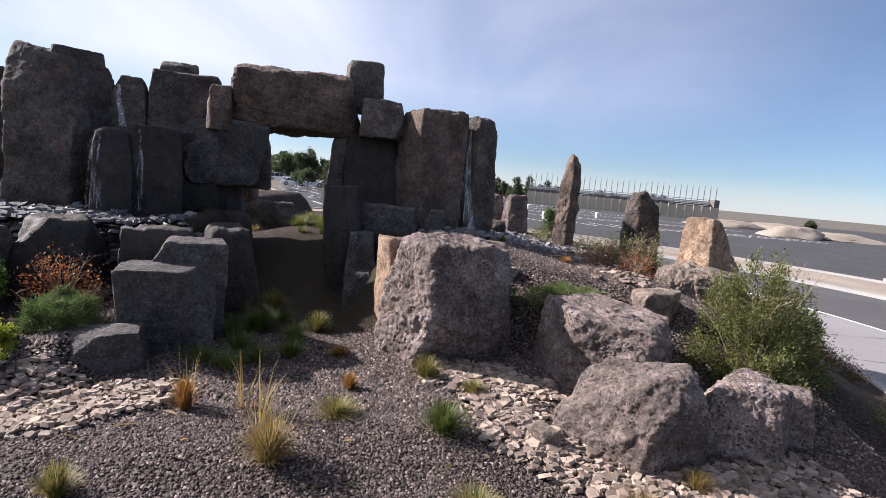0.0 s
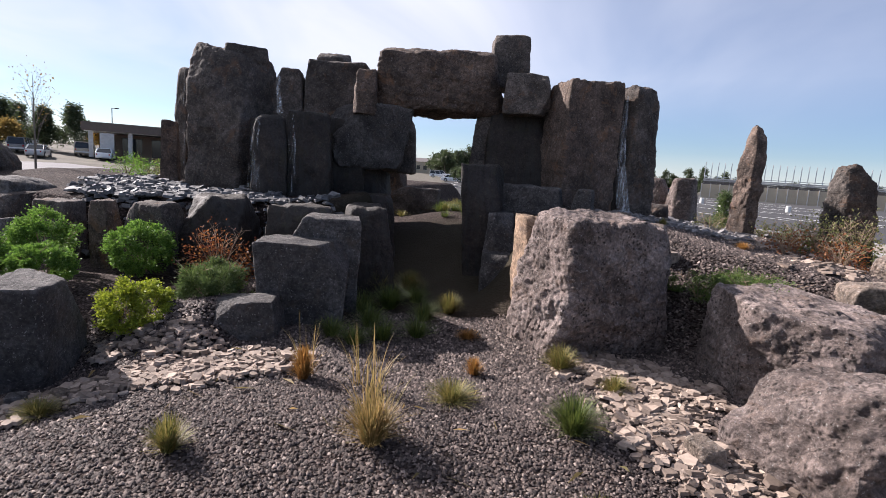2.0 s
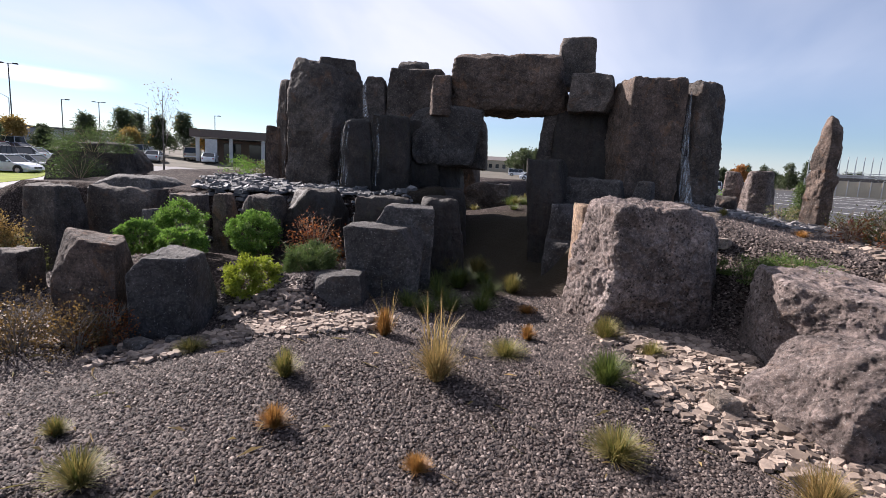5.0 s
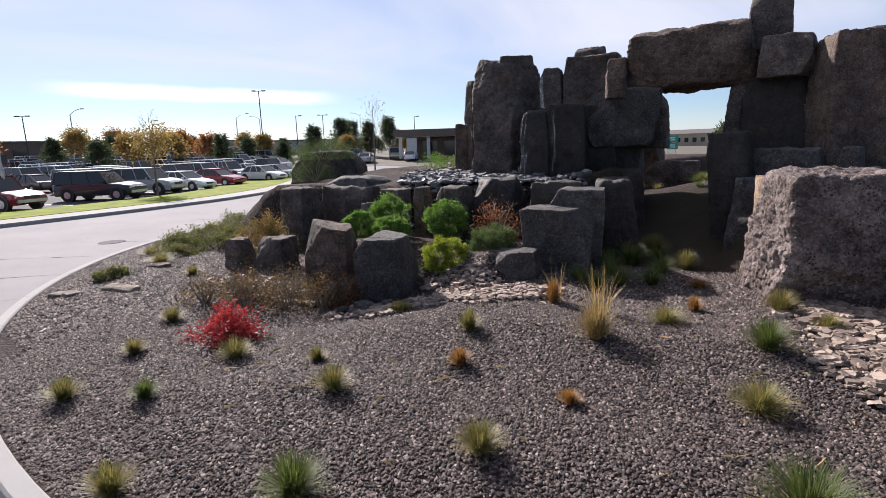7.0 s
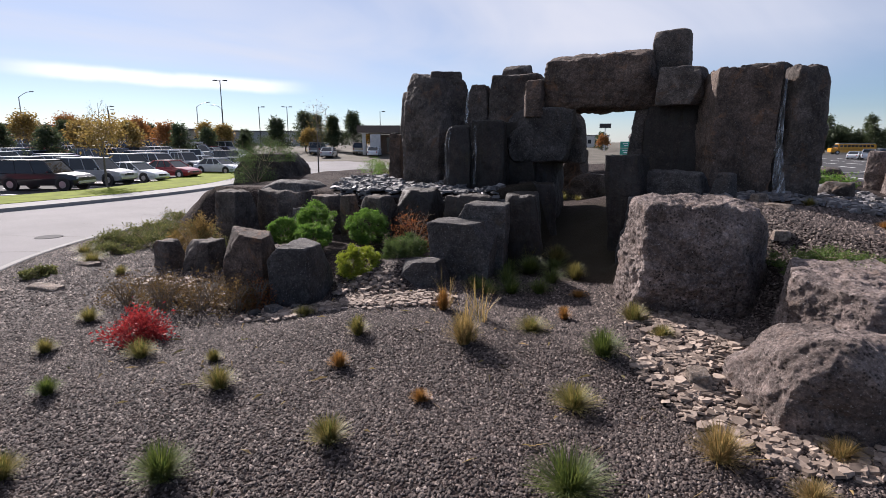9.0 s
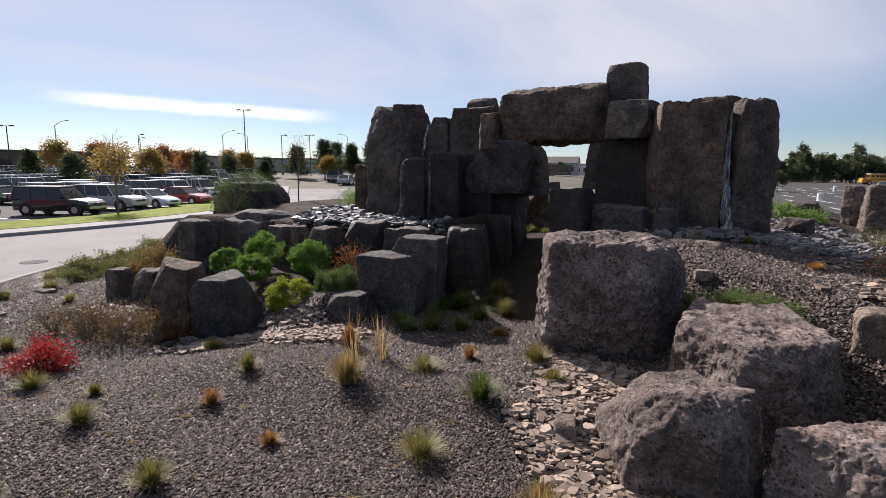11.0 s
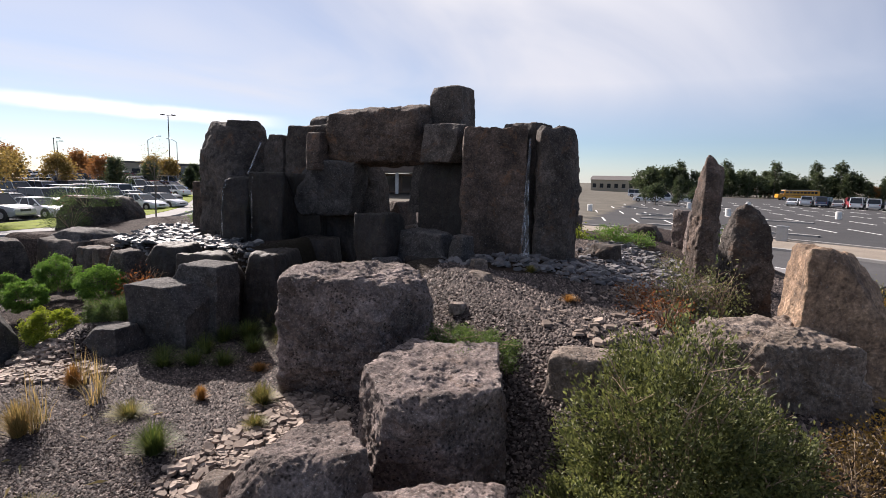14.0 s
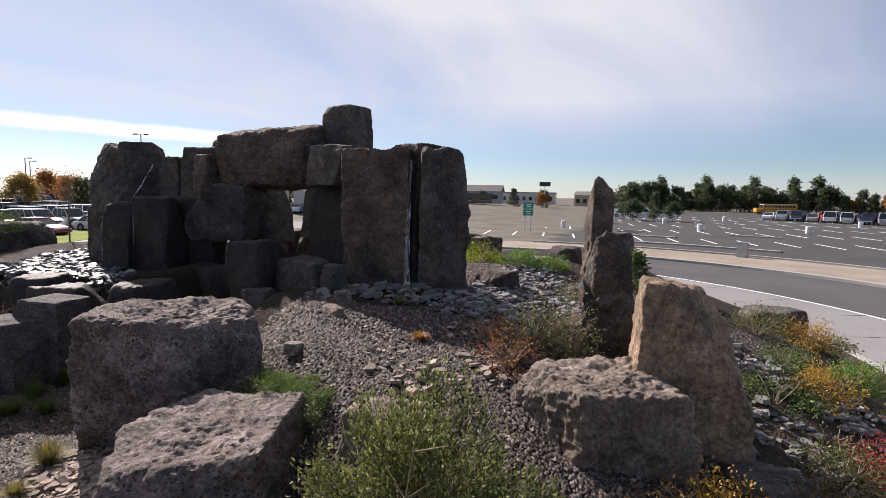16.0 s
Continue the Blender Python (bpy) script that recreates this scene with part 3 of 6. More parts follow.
def rock(name, label, category, x, y, z0, z1, w, d, yaw=0.0, sides=4, p=16, taper=0.08, slant=(0, 0), lean=(0, 0), seed=0, mat=None, n=26, chips=5, rough=0.035, sink=0.15, group="", pit=0, cuts=()):
    """A rough-split stone: planes round an upright block, rounded where they meet, some corners broken off, then weathered."""
    rnd = random.Random(seed * 7 + 3)
    dirs, faces = ball_grid(n)
    p *= 2
    h = z1 - z0 + sink
    planes = []
    for i in range(sides):
        a = 2 * math.pi * (i + (0 if sides == 4 else 0.25)) / sides + rnd.uniform(-1, 1) * (0.07 if sides == 4 else 0.2)
        planes.append((math.cos(a), math.sin(a), taper + rnd.uniform(-0.05, 0.05), 1.0 * rnd.uniform(0.95, 1.03)))
    planes.append((slant[0], slant[1], 1.0, 1.0))
    planes.append((0, 0, -1.0, 1.0))
    for _ in range(chips):
        a = rnd.uniform(0, 2 * math.pi)
        e = rnd.choice((0.0, 0.5, 0.9, 0.9, -0.3))
        planes.append((math.cos(a), math.sin(a), e, rnd.uniform(1.13, 1.3) * math.sqrt(1 + e * e * 0.7)))
    c, sn = math.cos(radians(yaw)), math.sin(radians(yaw))
    for a, b, e, dist in cuts:
        v = Vector(((a * c + b * sn) * w, (b * c - a * sn) * d, e * h)).normalized()
        planes.append((v.x, v.y, v.z, dist))
    acc = np.zeros(len(dirs))
    for a, b, c, dist in planes:
        acc += np.maximum(dirs @ np.array((a, b, c)) / dist, 0) ** p
    P = dirs * (acc ** (-1 / p))[:, None]
    up = (P[:, 2] + 1) / 2
    P = P * np.array((w / 2, d / 2, h / 2))
    P[:, 0] += lean[0] * up
    P[:, 1] += lean[1] * up
    P[:, 2] += h / 2 - sink
    size = (w + d + h) / 3
    out = P / np.linalg.norm(P - np.array((0, 0, h / 2)), axis=1)[:, None]
    off = Vector((seed * 3.7, seed * 1.3, 0))
    disp = np.empty(len(P))
    for k in range(len(P)):
        v = Vector(P[k]) + off
        cell = noise.voronoi(v * (2.6 / size))[0]
        f = noise.fractal(v * (1.7 / size), 0.9, 2.1, 4)
        disp[k] = 0.45 * f + 0.5 * round(f * 2.5) / 2.5 + 1.1 * (cell[1] - cell[0]) - 0.4 + 0.42 * noise.noise(v * 7) + 0.34 * noise.noise(v * 15) + 0.2 * noise.noise(v * 31)
        if pit:
            q = v * 5.5 + Vector((0.35, 0.35, 0.35)) * noise.noise(v * 4)
            d1 = noise.voronoi(q)[0][0]
            disp[k] -= pit * (smoothstep(0.42, 0.12, d1) + 0.8 * abs(noise.noise(v * 11)) + 0.5 * abs(noise.noise(v * 23)))
    P = P + (P - np.array((0, 0, h / 2 - sink))) / np.linalg.norm(P - np.array((0, 0, h / 2 - sink)), axis=1)[:, None] * (disp * rough * size)[:, None]
    ob = mesh_object(name, P.tolist(), faces, mat, True)
    ob.data.set_sharp_from_angle(angle=radians(38))
    ob.matrix_basis = pose(x, y, z0, 0, 0, yaw)
    return tagged(ob, label, category, group)


# ---- the stacked stone fountain ----
def build_fountain():
    g = "stacked fountain stones"
    def s(name, label, *a, **k):
        return rock(name, label, "stone", *a, group=g, **k)
    # left side
    s("basalt_column", "tall dark basalt column with a wet lit edge", -6.74, 9.55, 1.6, 4.65, 1.53, 1.23, 42, sides=5, p=20, taper=0.04, slant=(0.05, -0.08), seed=1, mat=BASALT, n=56, chips=3, rough=0.036, pit=0.06, cuts=((0.9, -0.3, 0.3, 1.2), (-0.9, -0.2, 0.12, 1.12)))
    s("basalt_slab", "pale flat capstone on top of the tall column", -6.55, 9.75, 4.4, 4.75, 0.85, 0.6, 40, seed=83, mat=BASALT, sink=0.06, p=12, chips=3)
    s("basalt_column", "narrow dark basalt column behind the tall one", -8.2, 10.12, 1.5, 4.39, 0.6, 0.5, 20, sides=5, seed=2, mat=BASALT)
    s("basalt_block", "short rusty basalt post beside the tall column", -7.93, 9.24, 1.5, 3.21, 0.33, 0.35, 30, seed=3, mat=BROWN, chips=2)
    s("basalt_block", "small dark stone wedged in beside the water chute", -5.8, 10.26, 3.3, 4.42, 0.62, 0.7, 15, seed=4, mat=BASALT)
    s("basalt_block", "squarish dark basalt block on the fountain wall", -5.02, 10.95, 3.45, 4.64, 1.3, 1.5, 16, seed=5, mat=BASALT, rough=0.03)
    s("basalt_slab", "thin dark capstone slab on a block", -5.48, 11.54, 4.53, 5.01, 0.73, 0.78, 18, seed=6, mat=BASALT, sink=0.04, p=12)
    s("basalt_block", "small brown stone beside the lintel", -4.02, 10.05, 3.7, 4.4, 0.42, 0.7, 14, seed=7, mat=BROWN, taper=0.16)
    s("lintel_stone", "long brown basalt lintel with pale veins over the opening", -2.8, 10.79, 3.7, 4.97, 2.5, 1.17, 14, p=8, slant=(-0.05, -0.2), seed=8, mat=BROWN, n=56, chips=8, rough=0.045, pit=0.075, sink=0.0, cuts=((-0.95, -0.2, 0.28, 1.2),))
    s("basalt_block", "dark square block perched on top of the wall", -1.5, 11.68, 4.34, 5.43, 0.81, 0.75, 15, p=20, seed=9, mat=BASALT, taper=0.07, sink=0.0, chips=2, rough=0.025)
    s("basalt_block", "dark block under the perched stone", -1, 11, 3.76, 4.54, 0.9, 0.95, 6, p=18, seed=10, mat=BASALT, sink=0.02)
    s("basalt_block", "rounded grey block beside the window opening", -4.21, 10.72, 2.65, 3.79, 1.54, 1.65, 24, p=11, seed=11, mat=SLATE, taper=-0.16, n=24, chips=3)
    s("basalt_block", "dark block behind the window opening's jamb", -3.95, 11.25, 2.6, 3.74, 1.1, 0.8, 20, seed=12, mat=BASALT)
    s("wet_block", "wet dark block under the thin waterfall", -4.81, 9.31, 1.3, 3.5, 0.82, 0.81, 22, p=12, seed=13, mat=WET_SHADED, taper=0.05, n=24)
    s("wet_block", "wet dark stone under the column's waterfall", -5.39, 8.87, 1.3, 3.35, 0.61, 0.84, 30, p=10, seed=14, mat=WET_SHADED, taper=0.12)
    # passage wall: the shade between the stones is put into their near-black colour
    s("wet_block", "dark wall stone in the shade of the passage", -4.5, 10.8, 0.4, 2.74, 1.45, 1.3, 20, seed=15, mat=WET_SHADED, n=24)
    s("wet_block", "dark wall stone behind the waterfall block", -4.75, 10.15, 0.5, 3.45, 1.3, 0.8, 18, seed=85, mat=WET_SHADED, n=24)
    s("wet_block", "low dark stone at the passage wall", -3.75, 9.75, 0.4, 2.05, 1, 1, 30, seed=16, mat=WET_SHADED, taper=0.15)
    # right side
    s("basalt_block", "dark block at the far jamb of the window opening", -1.61, 11.41, 2.7, 3.86, 0.99, 0.85, 12, seed=17, mat=BASALT, sink=0.02)
    # post and wall stone coloured near black for the passage's shade
    s("basalt_column", "dark leaning post that carries the far jamb", -1.43, 9.39, 0.4, 2.74, 0.63, 0.68, 12, seed=18, mat=WET_SHADED, taper=-0.3, n=22)
    s("basalt_block", "dark mossy wall stone between post and column", -1, 11.3, 0.6, 3.84, 1.5, 0.9, 4, seed=19, mat=WET_SHADED, n=22)
    s("basalt_column", "broad rusty basalt column beside the white waterfall", 0.1, 10.95, 1.5, 4.41, 1.2, 0.88, 36, sides=4, p=24, taper=0.0, slant=(-0.02, 0.02), seed=120, mat=BROWN, n=56, chips=1, rough=0.034, pit=0.06)
    s("basalt_column", "dark basalt column with an uneven top", 1.15, 11.55, 1.5, 4.44, 0.8, 0.91, -18, sides=5, p=10, taper=0.02, lean=(0.04, 0), seed=21, mat=BASALT, n=48, chips=4, rough=0.05, pit=0.075, cuts=((-0.9, -0.2, -0.12, 1.0), (0.9, -0.4, 0.35, 1.22)))
    s("basalt_slab", "small dark capstone between the two columns", 0.42, 11.75, 3.9, 4.56, 0.9, 0.6, -10, seed=22, mat=BASALT)
    s("wet_block", "wet dark stone behind the white waterfall", 0.66, 11.45, 1.6, 4.05, 0.7, 0.6, -20, seed=28, mat=WET_SHADED)
    s("basalt_block", "flat-topped grey stone at the column's foot", -0.65, 9.95, 1.6, 2.43, 1.17, 0.8, 2, p=12, seed=23, mat=SLATE, taper=0.1)
    s("basalt_block", "small grey stone at the column's foot", 0.29, 9.69, 1.5, 2.42, 0.37, 0.38, -12, seed=24, mat=SLATE, taper=0.12)
    s("basalt_block", "small upright stone in the passage wall", -1.05, 9.2, 1.15, 1.93, 0.5, 0.6, 8, seed=25, mat=SLATE)
    s("basalt_block", "low block at the mouth of the passage", -0.95, 8.75, 0.4, 1.3, 0.6, 0.6, 10, seed=26, mat=SLATE)
    # near-black colour again stands in for shade under the grey stones
    s("basalt_block", "dark stone under the grey stones by the passage", -0.55, 9.95, 0.6, 1.95, 0.9, 0.9, 10, seed=27, mat=WET_SHADED)


def build_pool_edge():
    g = "pool edge stones"
    def s(name, label, *a, **k):
        return rock(name, label, "stone", *a, group=g, **k)
    s("edge_stone", "dark flat-topped stone holding the upper pool", -9.84, 5.43, 0.3, 1.78, 0.91, 0.75, 8, seed=31, mat=BASALT, p=13, taper=0.14)
    s("edge_stone", "long dark flat-topped stone holding the upper pool", -9.26, 6.65, 0.5, 1.78, 1.6, 1.08, 8, seed=32, mat=BASALT, p=18, n=24, taper=0.12)
    s("edge_stone", "low flat grey slab beside the boulder", -9.62, 6.99, 1.5, 1.97, 1.58, 1.05, 10, seed=33, mat=SLATE, p=12)
    s("edge_stone", "small dark stone in the pool's edge", -7.6, 6.55, 0.9, 1.74, 0.6, 0.6, 12, seed=34, mat=BASALT)
    s("edge_stone", "small rusty stone in the pool's edge", -6.46, 6.33, 0.7, 1.83, 0.32, 0.35, 6, seed=35, mat=BROWN)
    s("edge_stone", "dark stone with a flat top in the pool's edge", -5.75, 6.5, 0.8, 1.85, 0.75, 0.6, 14, seed=82, mat=BASALT)
    s("edge_stone", "low grey stone in front of the pool's edge", -8.03, 6.08, 0.7, 1.44, 0.3, 0.27, 0, seed=36, mat=SLATE)
    s("edge_stone", "long dark wet block holding the pool", -5.08, 7.13, 0.7, 1.98, 0.95, 1.01, 12, seed=37, mat=WET_SHADED, p=18, n=24)
    s("edge_stone", "dark wet stone at the pool's spill", -3.69, 7.18, 0.8, 1.95, 0.95, 0.95, 20, seed=38, mat=WET_SHADED)
    s("edge_stone", "dark curved stone where the pool spills", -3.12, 8.12, 0.5, 1.96, 0.79, 1.37, 30, seed=39, mat=WET_SHADED, taper=0.2, p=9)
    s("grey_block", "square grey block standing below the pool", -3.07, 6.71, 0.5, 1.87, 0.9, 0.68, 24, seed=40, mat=SLATE, p=32, chips=2, rough=0.02, n=36, taper=0.0)
    s("grey_block", "tall square grey stone block with a flat top", -3.02, 6.1, 0.4, 1.6, 1.04, 0.7, 24, seed=41, mat=SLATE, p=34, chips=2, rough=0.02, n=48, pit=0.04, taper=-0.08)
    s("grey_block", "low grey block with a sloping top beside a taller one", -3.35, 5.28, 0.45, 0.98, 0.81, 0.65, 22, seed=42, mat=SLATE, p=28, slant=(-0.12, 0.02), chips=3, rough=0.025, n=40)
    s("grey_block", "upright grey stone block with a ledge broken from its corner", -4.75, 3.8, 0.16, 1.32, 0.73, 0.93, 30, seed=43, mat=SLATE, p=32, taper=-0.03, chips=3, rough=0.022, n=48, pit=0.05, cuts=((-0.75, -0.5, 0.75, 1.14),))
    s("grey_block", "upright brownish grey block beside the gravel", -5.61, 3.4, 0.3, 1.48, 0.72, 0.76, 34, seed=44, mat=BROWN, p=30, taper=0.0, slant=(0.1, 0), chips=3, rough=0.025, n=44, pit=0.06)
    s("edge_stone", "dark angular stone in the gravel", -8.09, 3.74, 0.3, 0.98, 0.7, 0.61, 20, seed=45, mat=BASALT)
    s("edge_stone", "small dark angular stone in the gravel", -8.86, 3.33, 0.3, 0.94, 0.48, 0.43, 10, seed=46, mat=BASALT)
    s("planter_boulder", "broad grey boulder with a juniper sprawling over it", -13.38, 8.74, 0.9, 2.6, 2.07, 1.58, 25, seed=47, mat=BASALT, p=22, taper=0.06, n=40, chips=3, rough=0.03)


def build_boulders():
    def s(name, label, *a, **k):
        return rock(name, label, "boulder", *a, **k)
    s("boulder", "huge rough grey-brown boulder with a pitted top", 0.62, 6.88, 0.45, 2.18, 1.99, 1.41, 52, sides=5, seed=61, mat=BOULDER, p=10, taper=0.04, slant=(0.04, -0.06), n=84, chips=3, rough=0.04, pit=0.11, cuts=((0.45, -0.8, -0.4, 0.94),))
    s("tan_slab", "upright tan stone slab beside the huge boulder", -0.2, 7.55, 0.5, 2.05, 0.6, 0.6, 24, seed=62, mat=TAN, taper=-0.03)
    s("flat_boulder", "flat-topped purple-grey boulder with broken edges", 2.6, 6.08, 0.5, 1.51, 1.43, 1.91, 24, sides=5, seed=63, mat=BOULDER, p=30, n=72, chips=3, rough=0.04, pit=0.08, slant=(0.03, -0.08), cuts=((-0.5, -0.8, 0.1, 0.9), (0.5, -0.8, -0.2, 0.85)))
    s("boulder", "rounded grey boulder on the shale", 2.48, 4.52, 0.35, 1.26, 1.09, 1.3, 52, sides=5, seed=64, mat=BOULDER, p=15, n=76, chips=4, rough=0.045, taper=0.1, slant=(0.0, 0.16), cuts=((0.25, -0.95, -0.1, 0.9), (-0.7, -0.2, 0.7, 1.0), (0.95, -0.2, 0.1, 0.9)), pit=0.08)
    s("boulder", "low flat brown boulder on the shale", 3.71, 4.79, 0.3, 1.14, 1.11, 0.71, 20, sides=5, seed=65, mat=BOULDER, p=26, n=64, chips=4, taper=0.04, rough=0.05, pit=0.07, slant=(0.05, -0.06))
    s("boulder", "small grey-brown boulder wedged beside a flat one", 4.35, 5.18, 0.3, 0.98, 0.6, 0.7, 30, sides=5, seed=84, mat=BOULDER, p=20, n=36, chips=4, rough=0.04, pit=0.09)
    s("boulder", "pale boulder set in the slope", 3.72, 7.29, 1, 1.62, 0.8, 0.54, 30, sides=5, seed=66, mat=PALE, p=13, n=40, chips=6, rough=0.05, pit=0.1)
    s("monolith", "slim upright basalt monolith with a pointed top", 3.62, 12.75, 1.45, 3.9, 0.42, 0.5, 52, sides=5, seed=67, mat=BROWN, p=12, taper=0.05, slant=(0.1, -0.08), lean=(0.06, 0.0), n=44, chips=7, rough=0.07, pit=0.1, cuts=((-0.9, 0.0, 0.2, 1.0), (0.6, -0.7, 0.3, 1.15)))
    s("monolith", "broad dark pointed standing stone", 4.63, 10.61, 1.3, 3.16, 0.64, 0.46, -12, sides=5, seed=68, mat=BASALT, p=14, taper=0.1, slant=(0.1, 0.0), n=52, chips=9, rough=0.07, pit=0.085, cuts=((0.72, 0.0, 0.7, 0.98), (-0.85, -0.2, 0.42, 1.04)))
    s("standing_stone", "tan and brown pointed standing stone", 5.84, 9.79, 0.75, 2.68, 1.18, 0.84, 27, sides=4, seed=69, mat=TAN, p=11, taper=0.16, lean=(-0.12, 0), slant=(0.1, 0.0), n=44, chips=3, rough=0.04, pit=0.075, cuts=((0.9, -0.2, 0.55, 0.86), (-0.9, -0.3, 0.15, 1.0)))
    s("ledge_boulder", "long pale lichened ledge of rock below the standing stone", 5.12, 8.92, 0.7, 1.84, 1.61, 1.17, 8, sides=5, seed=70, mat=PALE, p=22, n=64, chips=6, rough=0.055, pit=0.12, slant=(0.02, -0.08))
    s("boulder", "grey boulder on the far side of the mound", 2.31, 16.7, 1.4, 2.77, 0.5, 0.47, 10, sides=5, seed=71, mat=BOULDER, p=9, chips=5)
    s("boulder", "grey boulder beside another on the far side", 2.88, 16.08, 1.4, 2.8, 0.72, 0.67, 30, sides=5, seed=72, mat=BOULDER, p=9, chips=5)
    s("basalt_block", "dark square stone on the mound's far side", -0.39, 15.58, 1.5, 2.54, 0.76, 0.63, 10, seed=73, mat=BASALT)
    s("boulder", "brown boulder low on the mound", 0.95, 15.7, 1.45, 2.12, 0.95, 0.63, 20, sides=5, seed=74, mat=PALE, p=8)
    s("basalt_block", "flat dark stone on the mound's far side", 1.21, 17.07, 1.4, 2.28, 0.95, 0.63, 0, seed=75, mat=BASALT)
    s("basalt_block", "small dark block beside the outer column", 1.78, 12.56, 1.6, 2.17, 0.63, 0.53, 0, seed=76, mat=BASALT)
    s("basalt_block", "dark block seen through the passage", -4.1, 13.5, 1, 2.08, 1.5, 0.7, 10, seed=77, mat=BASALT)
    s("basalt_block", "brown stone behind the passage", -4.75, 13.5, 1, 2.75, 0.85, 0.84, 12, seed=80, mat=BROWN, p=24)
    s("basalt_block", "brown stone behind the passage", -5.77, 13.38, 0.9, 2.57, 0.84, 0.84, 6, seed=81, mat=BROWN, p=24)
    s("boulder", "grey-green boulder on the slope to the road", 5.9, 16.6, 0.6, 1.35, 1.26, 0.95, 40, sides=5, seed=78, mat=SLATE, p=8)
    s("boulder", "low grey boulder beside the standing stone", 6.7, 9.5, 0.3, 1, 0.8, 0.7, 10, sides=5, seed=79, mat=SLATE, p=8)


build_fountain()
build_pool_edge()
build_boulders()


# ---- plants ----
def bulk_mesh(name, verts, quads, mat, smooth=False):
    """A mesh from number arrays: verts (n, 3) and faces (m, 3 or 4)."""
    me = bpy.data.meshes.new(name)
    k = quads.shape[1]
    me.vertices.add(len(verts))
    me.vertices.foreach_set("co", np.ascontiguousarray(verts, dtype=np.float32).ravel())
    me.loops.add(quads.size)
    me.loops.foreach_set("vertex_index", np.ascontiguousarray(quads, dtype=np.int32).ravel())
    me.polygons.add(len(quads))
    me.polygons.foreach_set("loop_start", np.arange(0, quads.size, k, dtype=np.int32))
    me.polygons.foreach_set("use_smooth", np.full(len(quads), smooth))
    me.materials.append(mat)
    me.update(calc_edges=True)
    me.validate()
    return me


def leaf_mesh(name, centres, outward, length, width, mat, rng, droop=0.2):
    """Small folded leaves at the given places, pointing roughly outward."""
    n = len(centres)
    d = outward + rng.normal(0, 0.55, (n, 3))
    d /= np.linalg.norm(d, axis=1)[:, None] + 1e-9
    s = np.cross(d, rng.normal(0, 1, (n, 3)))
    s /= np.linalg.norm(s, axis=1)[:, None] + 1e-9
    u = np.cross(s, d)
    L = (length * rng.uniform(0.6, 1.3, n))[:, None]
    W = (width * rng.uniform(0.6, 1.3, n))[:, None]
    a = centres
    b = a + d * L * 0.5 + s * W * 0.5 + u * W * 0.2
    c = a + d * L - np.array((0, 0, 1)) * L * droop
    e = a + d * L * 0.5 - s * W * 0.5 + u * W * 0.2
    verts = np.stack([a, b, c, e], 1).reshape(-1, 3)
    return bulk_mesh(name, verts, np.arange(4 * n).reshape(n, 4), mat)


def clump_points(rng, n, radius, height, clumps, spread, ball=False, radial=False):
    """Places grouped in clumps over a rounded crown; gives places and outward ways."""
    u = rng.normal(0, 1, (clumps, 3))
    if not ball:
        u[:, 2] = np.abs(u[:, 2]) * 0.9 + 0.02
    u /= np.linalg.norm(u, axis=1)[:, None]
    c = u * rng.uniform(0.7 if ball else 0.55, 1.0, clumps)[:, None]
    k = rng.integers(0, clumps, n)
    p = c[k] + rng.normal(0, spread, (n, 3))
    out = p - c[k] * 0.85 if radial else p + np.array((0, 0, 0.35))
    p = p * np.array((radius, radius, height * (0.5 if ball else 1.0)))
    p[:, 2] += 0.5 * height if ball else 0.0
    p[:, 2] = np.maximum(p[:, 2], 0.01)
    return p, out / (np.linalg.norm(out, axis=1)[:, None] + 1e-9)


def shrub(name, label, x, y, radius, height, mat, seed, n=1500, leaf=0.05, width=0.025, clumps=26, spread=0.16, stems=9, stem_mat=None, z=None, category="shrub", droop=0.2, thick=0.008, ball=False, radial=False):
    rng = np.random.default_rng(seed)
    thing = empty(name, pose(x, y, (bed_z(x, y) if z is None else z) - 0.02, 0, 0, seed * 37 % 360))
    bm = bmesh.new()
    for i in range(stems):
        a, r = 2 * math.pi * i / stems + rng.uniform(-0.4, 0.4), radius * rng.uniform(0.45, 0.95)
        top = Vector((math.cos(a) * r, math.sin(a) * r, height * rng.uniform(0.55, 1.0)))
        mid = top * 0.5 + Vector((rng.uniform(-0.1, 0.1) * radius, rng.uniform(-0.1, 0.1) * radius, 0.06 * height))
        base = Vector((math.cos(a) * radius * 0.08, math.sin(a) * radius * 0.08, 0))
        tube(bm, base, mid, thick, thick * 0.7, 5)
        tube(bm, mid, top, thick * 0.7, thick * 0.25, 5)
        for _ in range(3):
            t = rng.uniform(0.3, 0.9)
            p = mid.lerp(top, t)
            tube(bm, p, p + Vector((rng.uniform(-1, 1), rng.uniform(-1, 1), rng.uniform(0.2, 1))) * radius * 0.3, thick * 0.4, thick * 0.15, 4)
    part("stem", bm, stem_mat or TWIG, thing)
    p, out = clump_points(rng, n, radius, height, clumps, spread, ball, radial)
    part("leaves", leaf_mesh("leaves", p, out, leaf, width, mat, rng, droop), mat, thing)
    return tagged(thing, label, category)


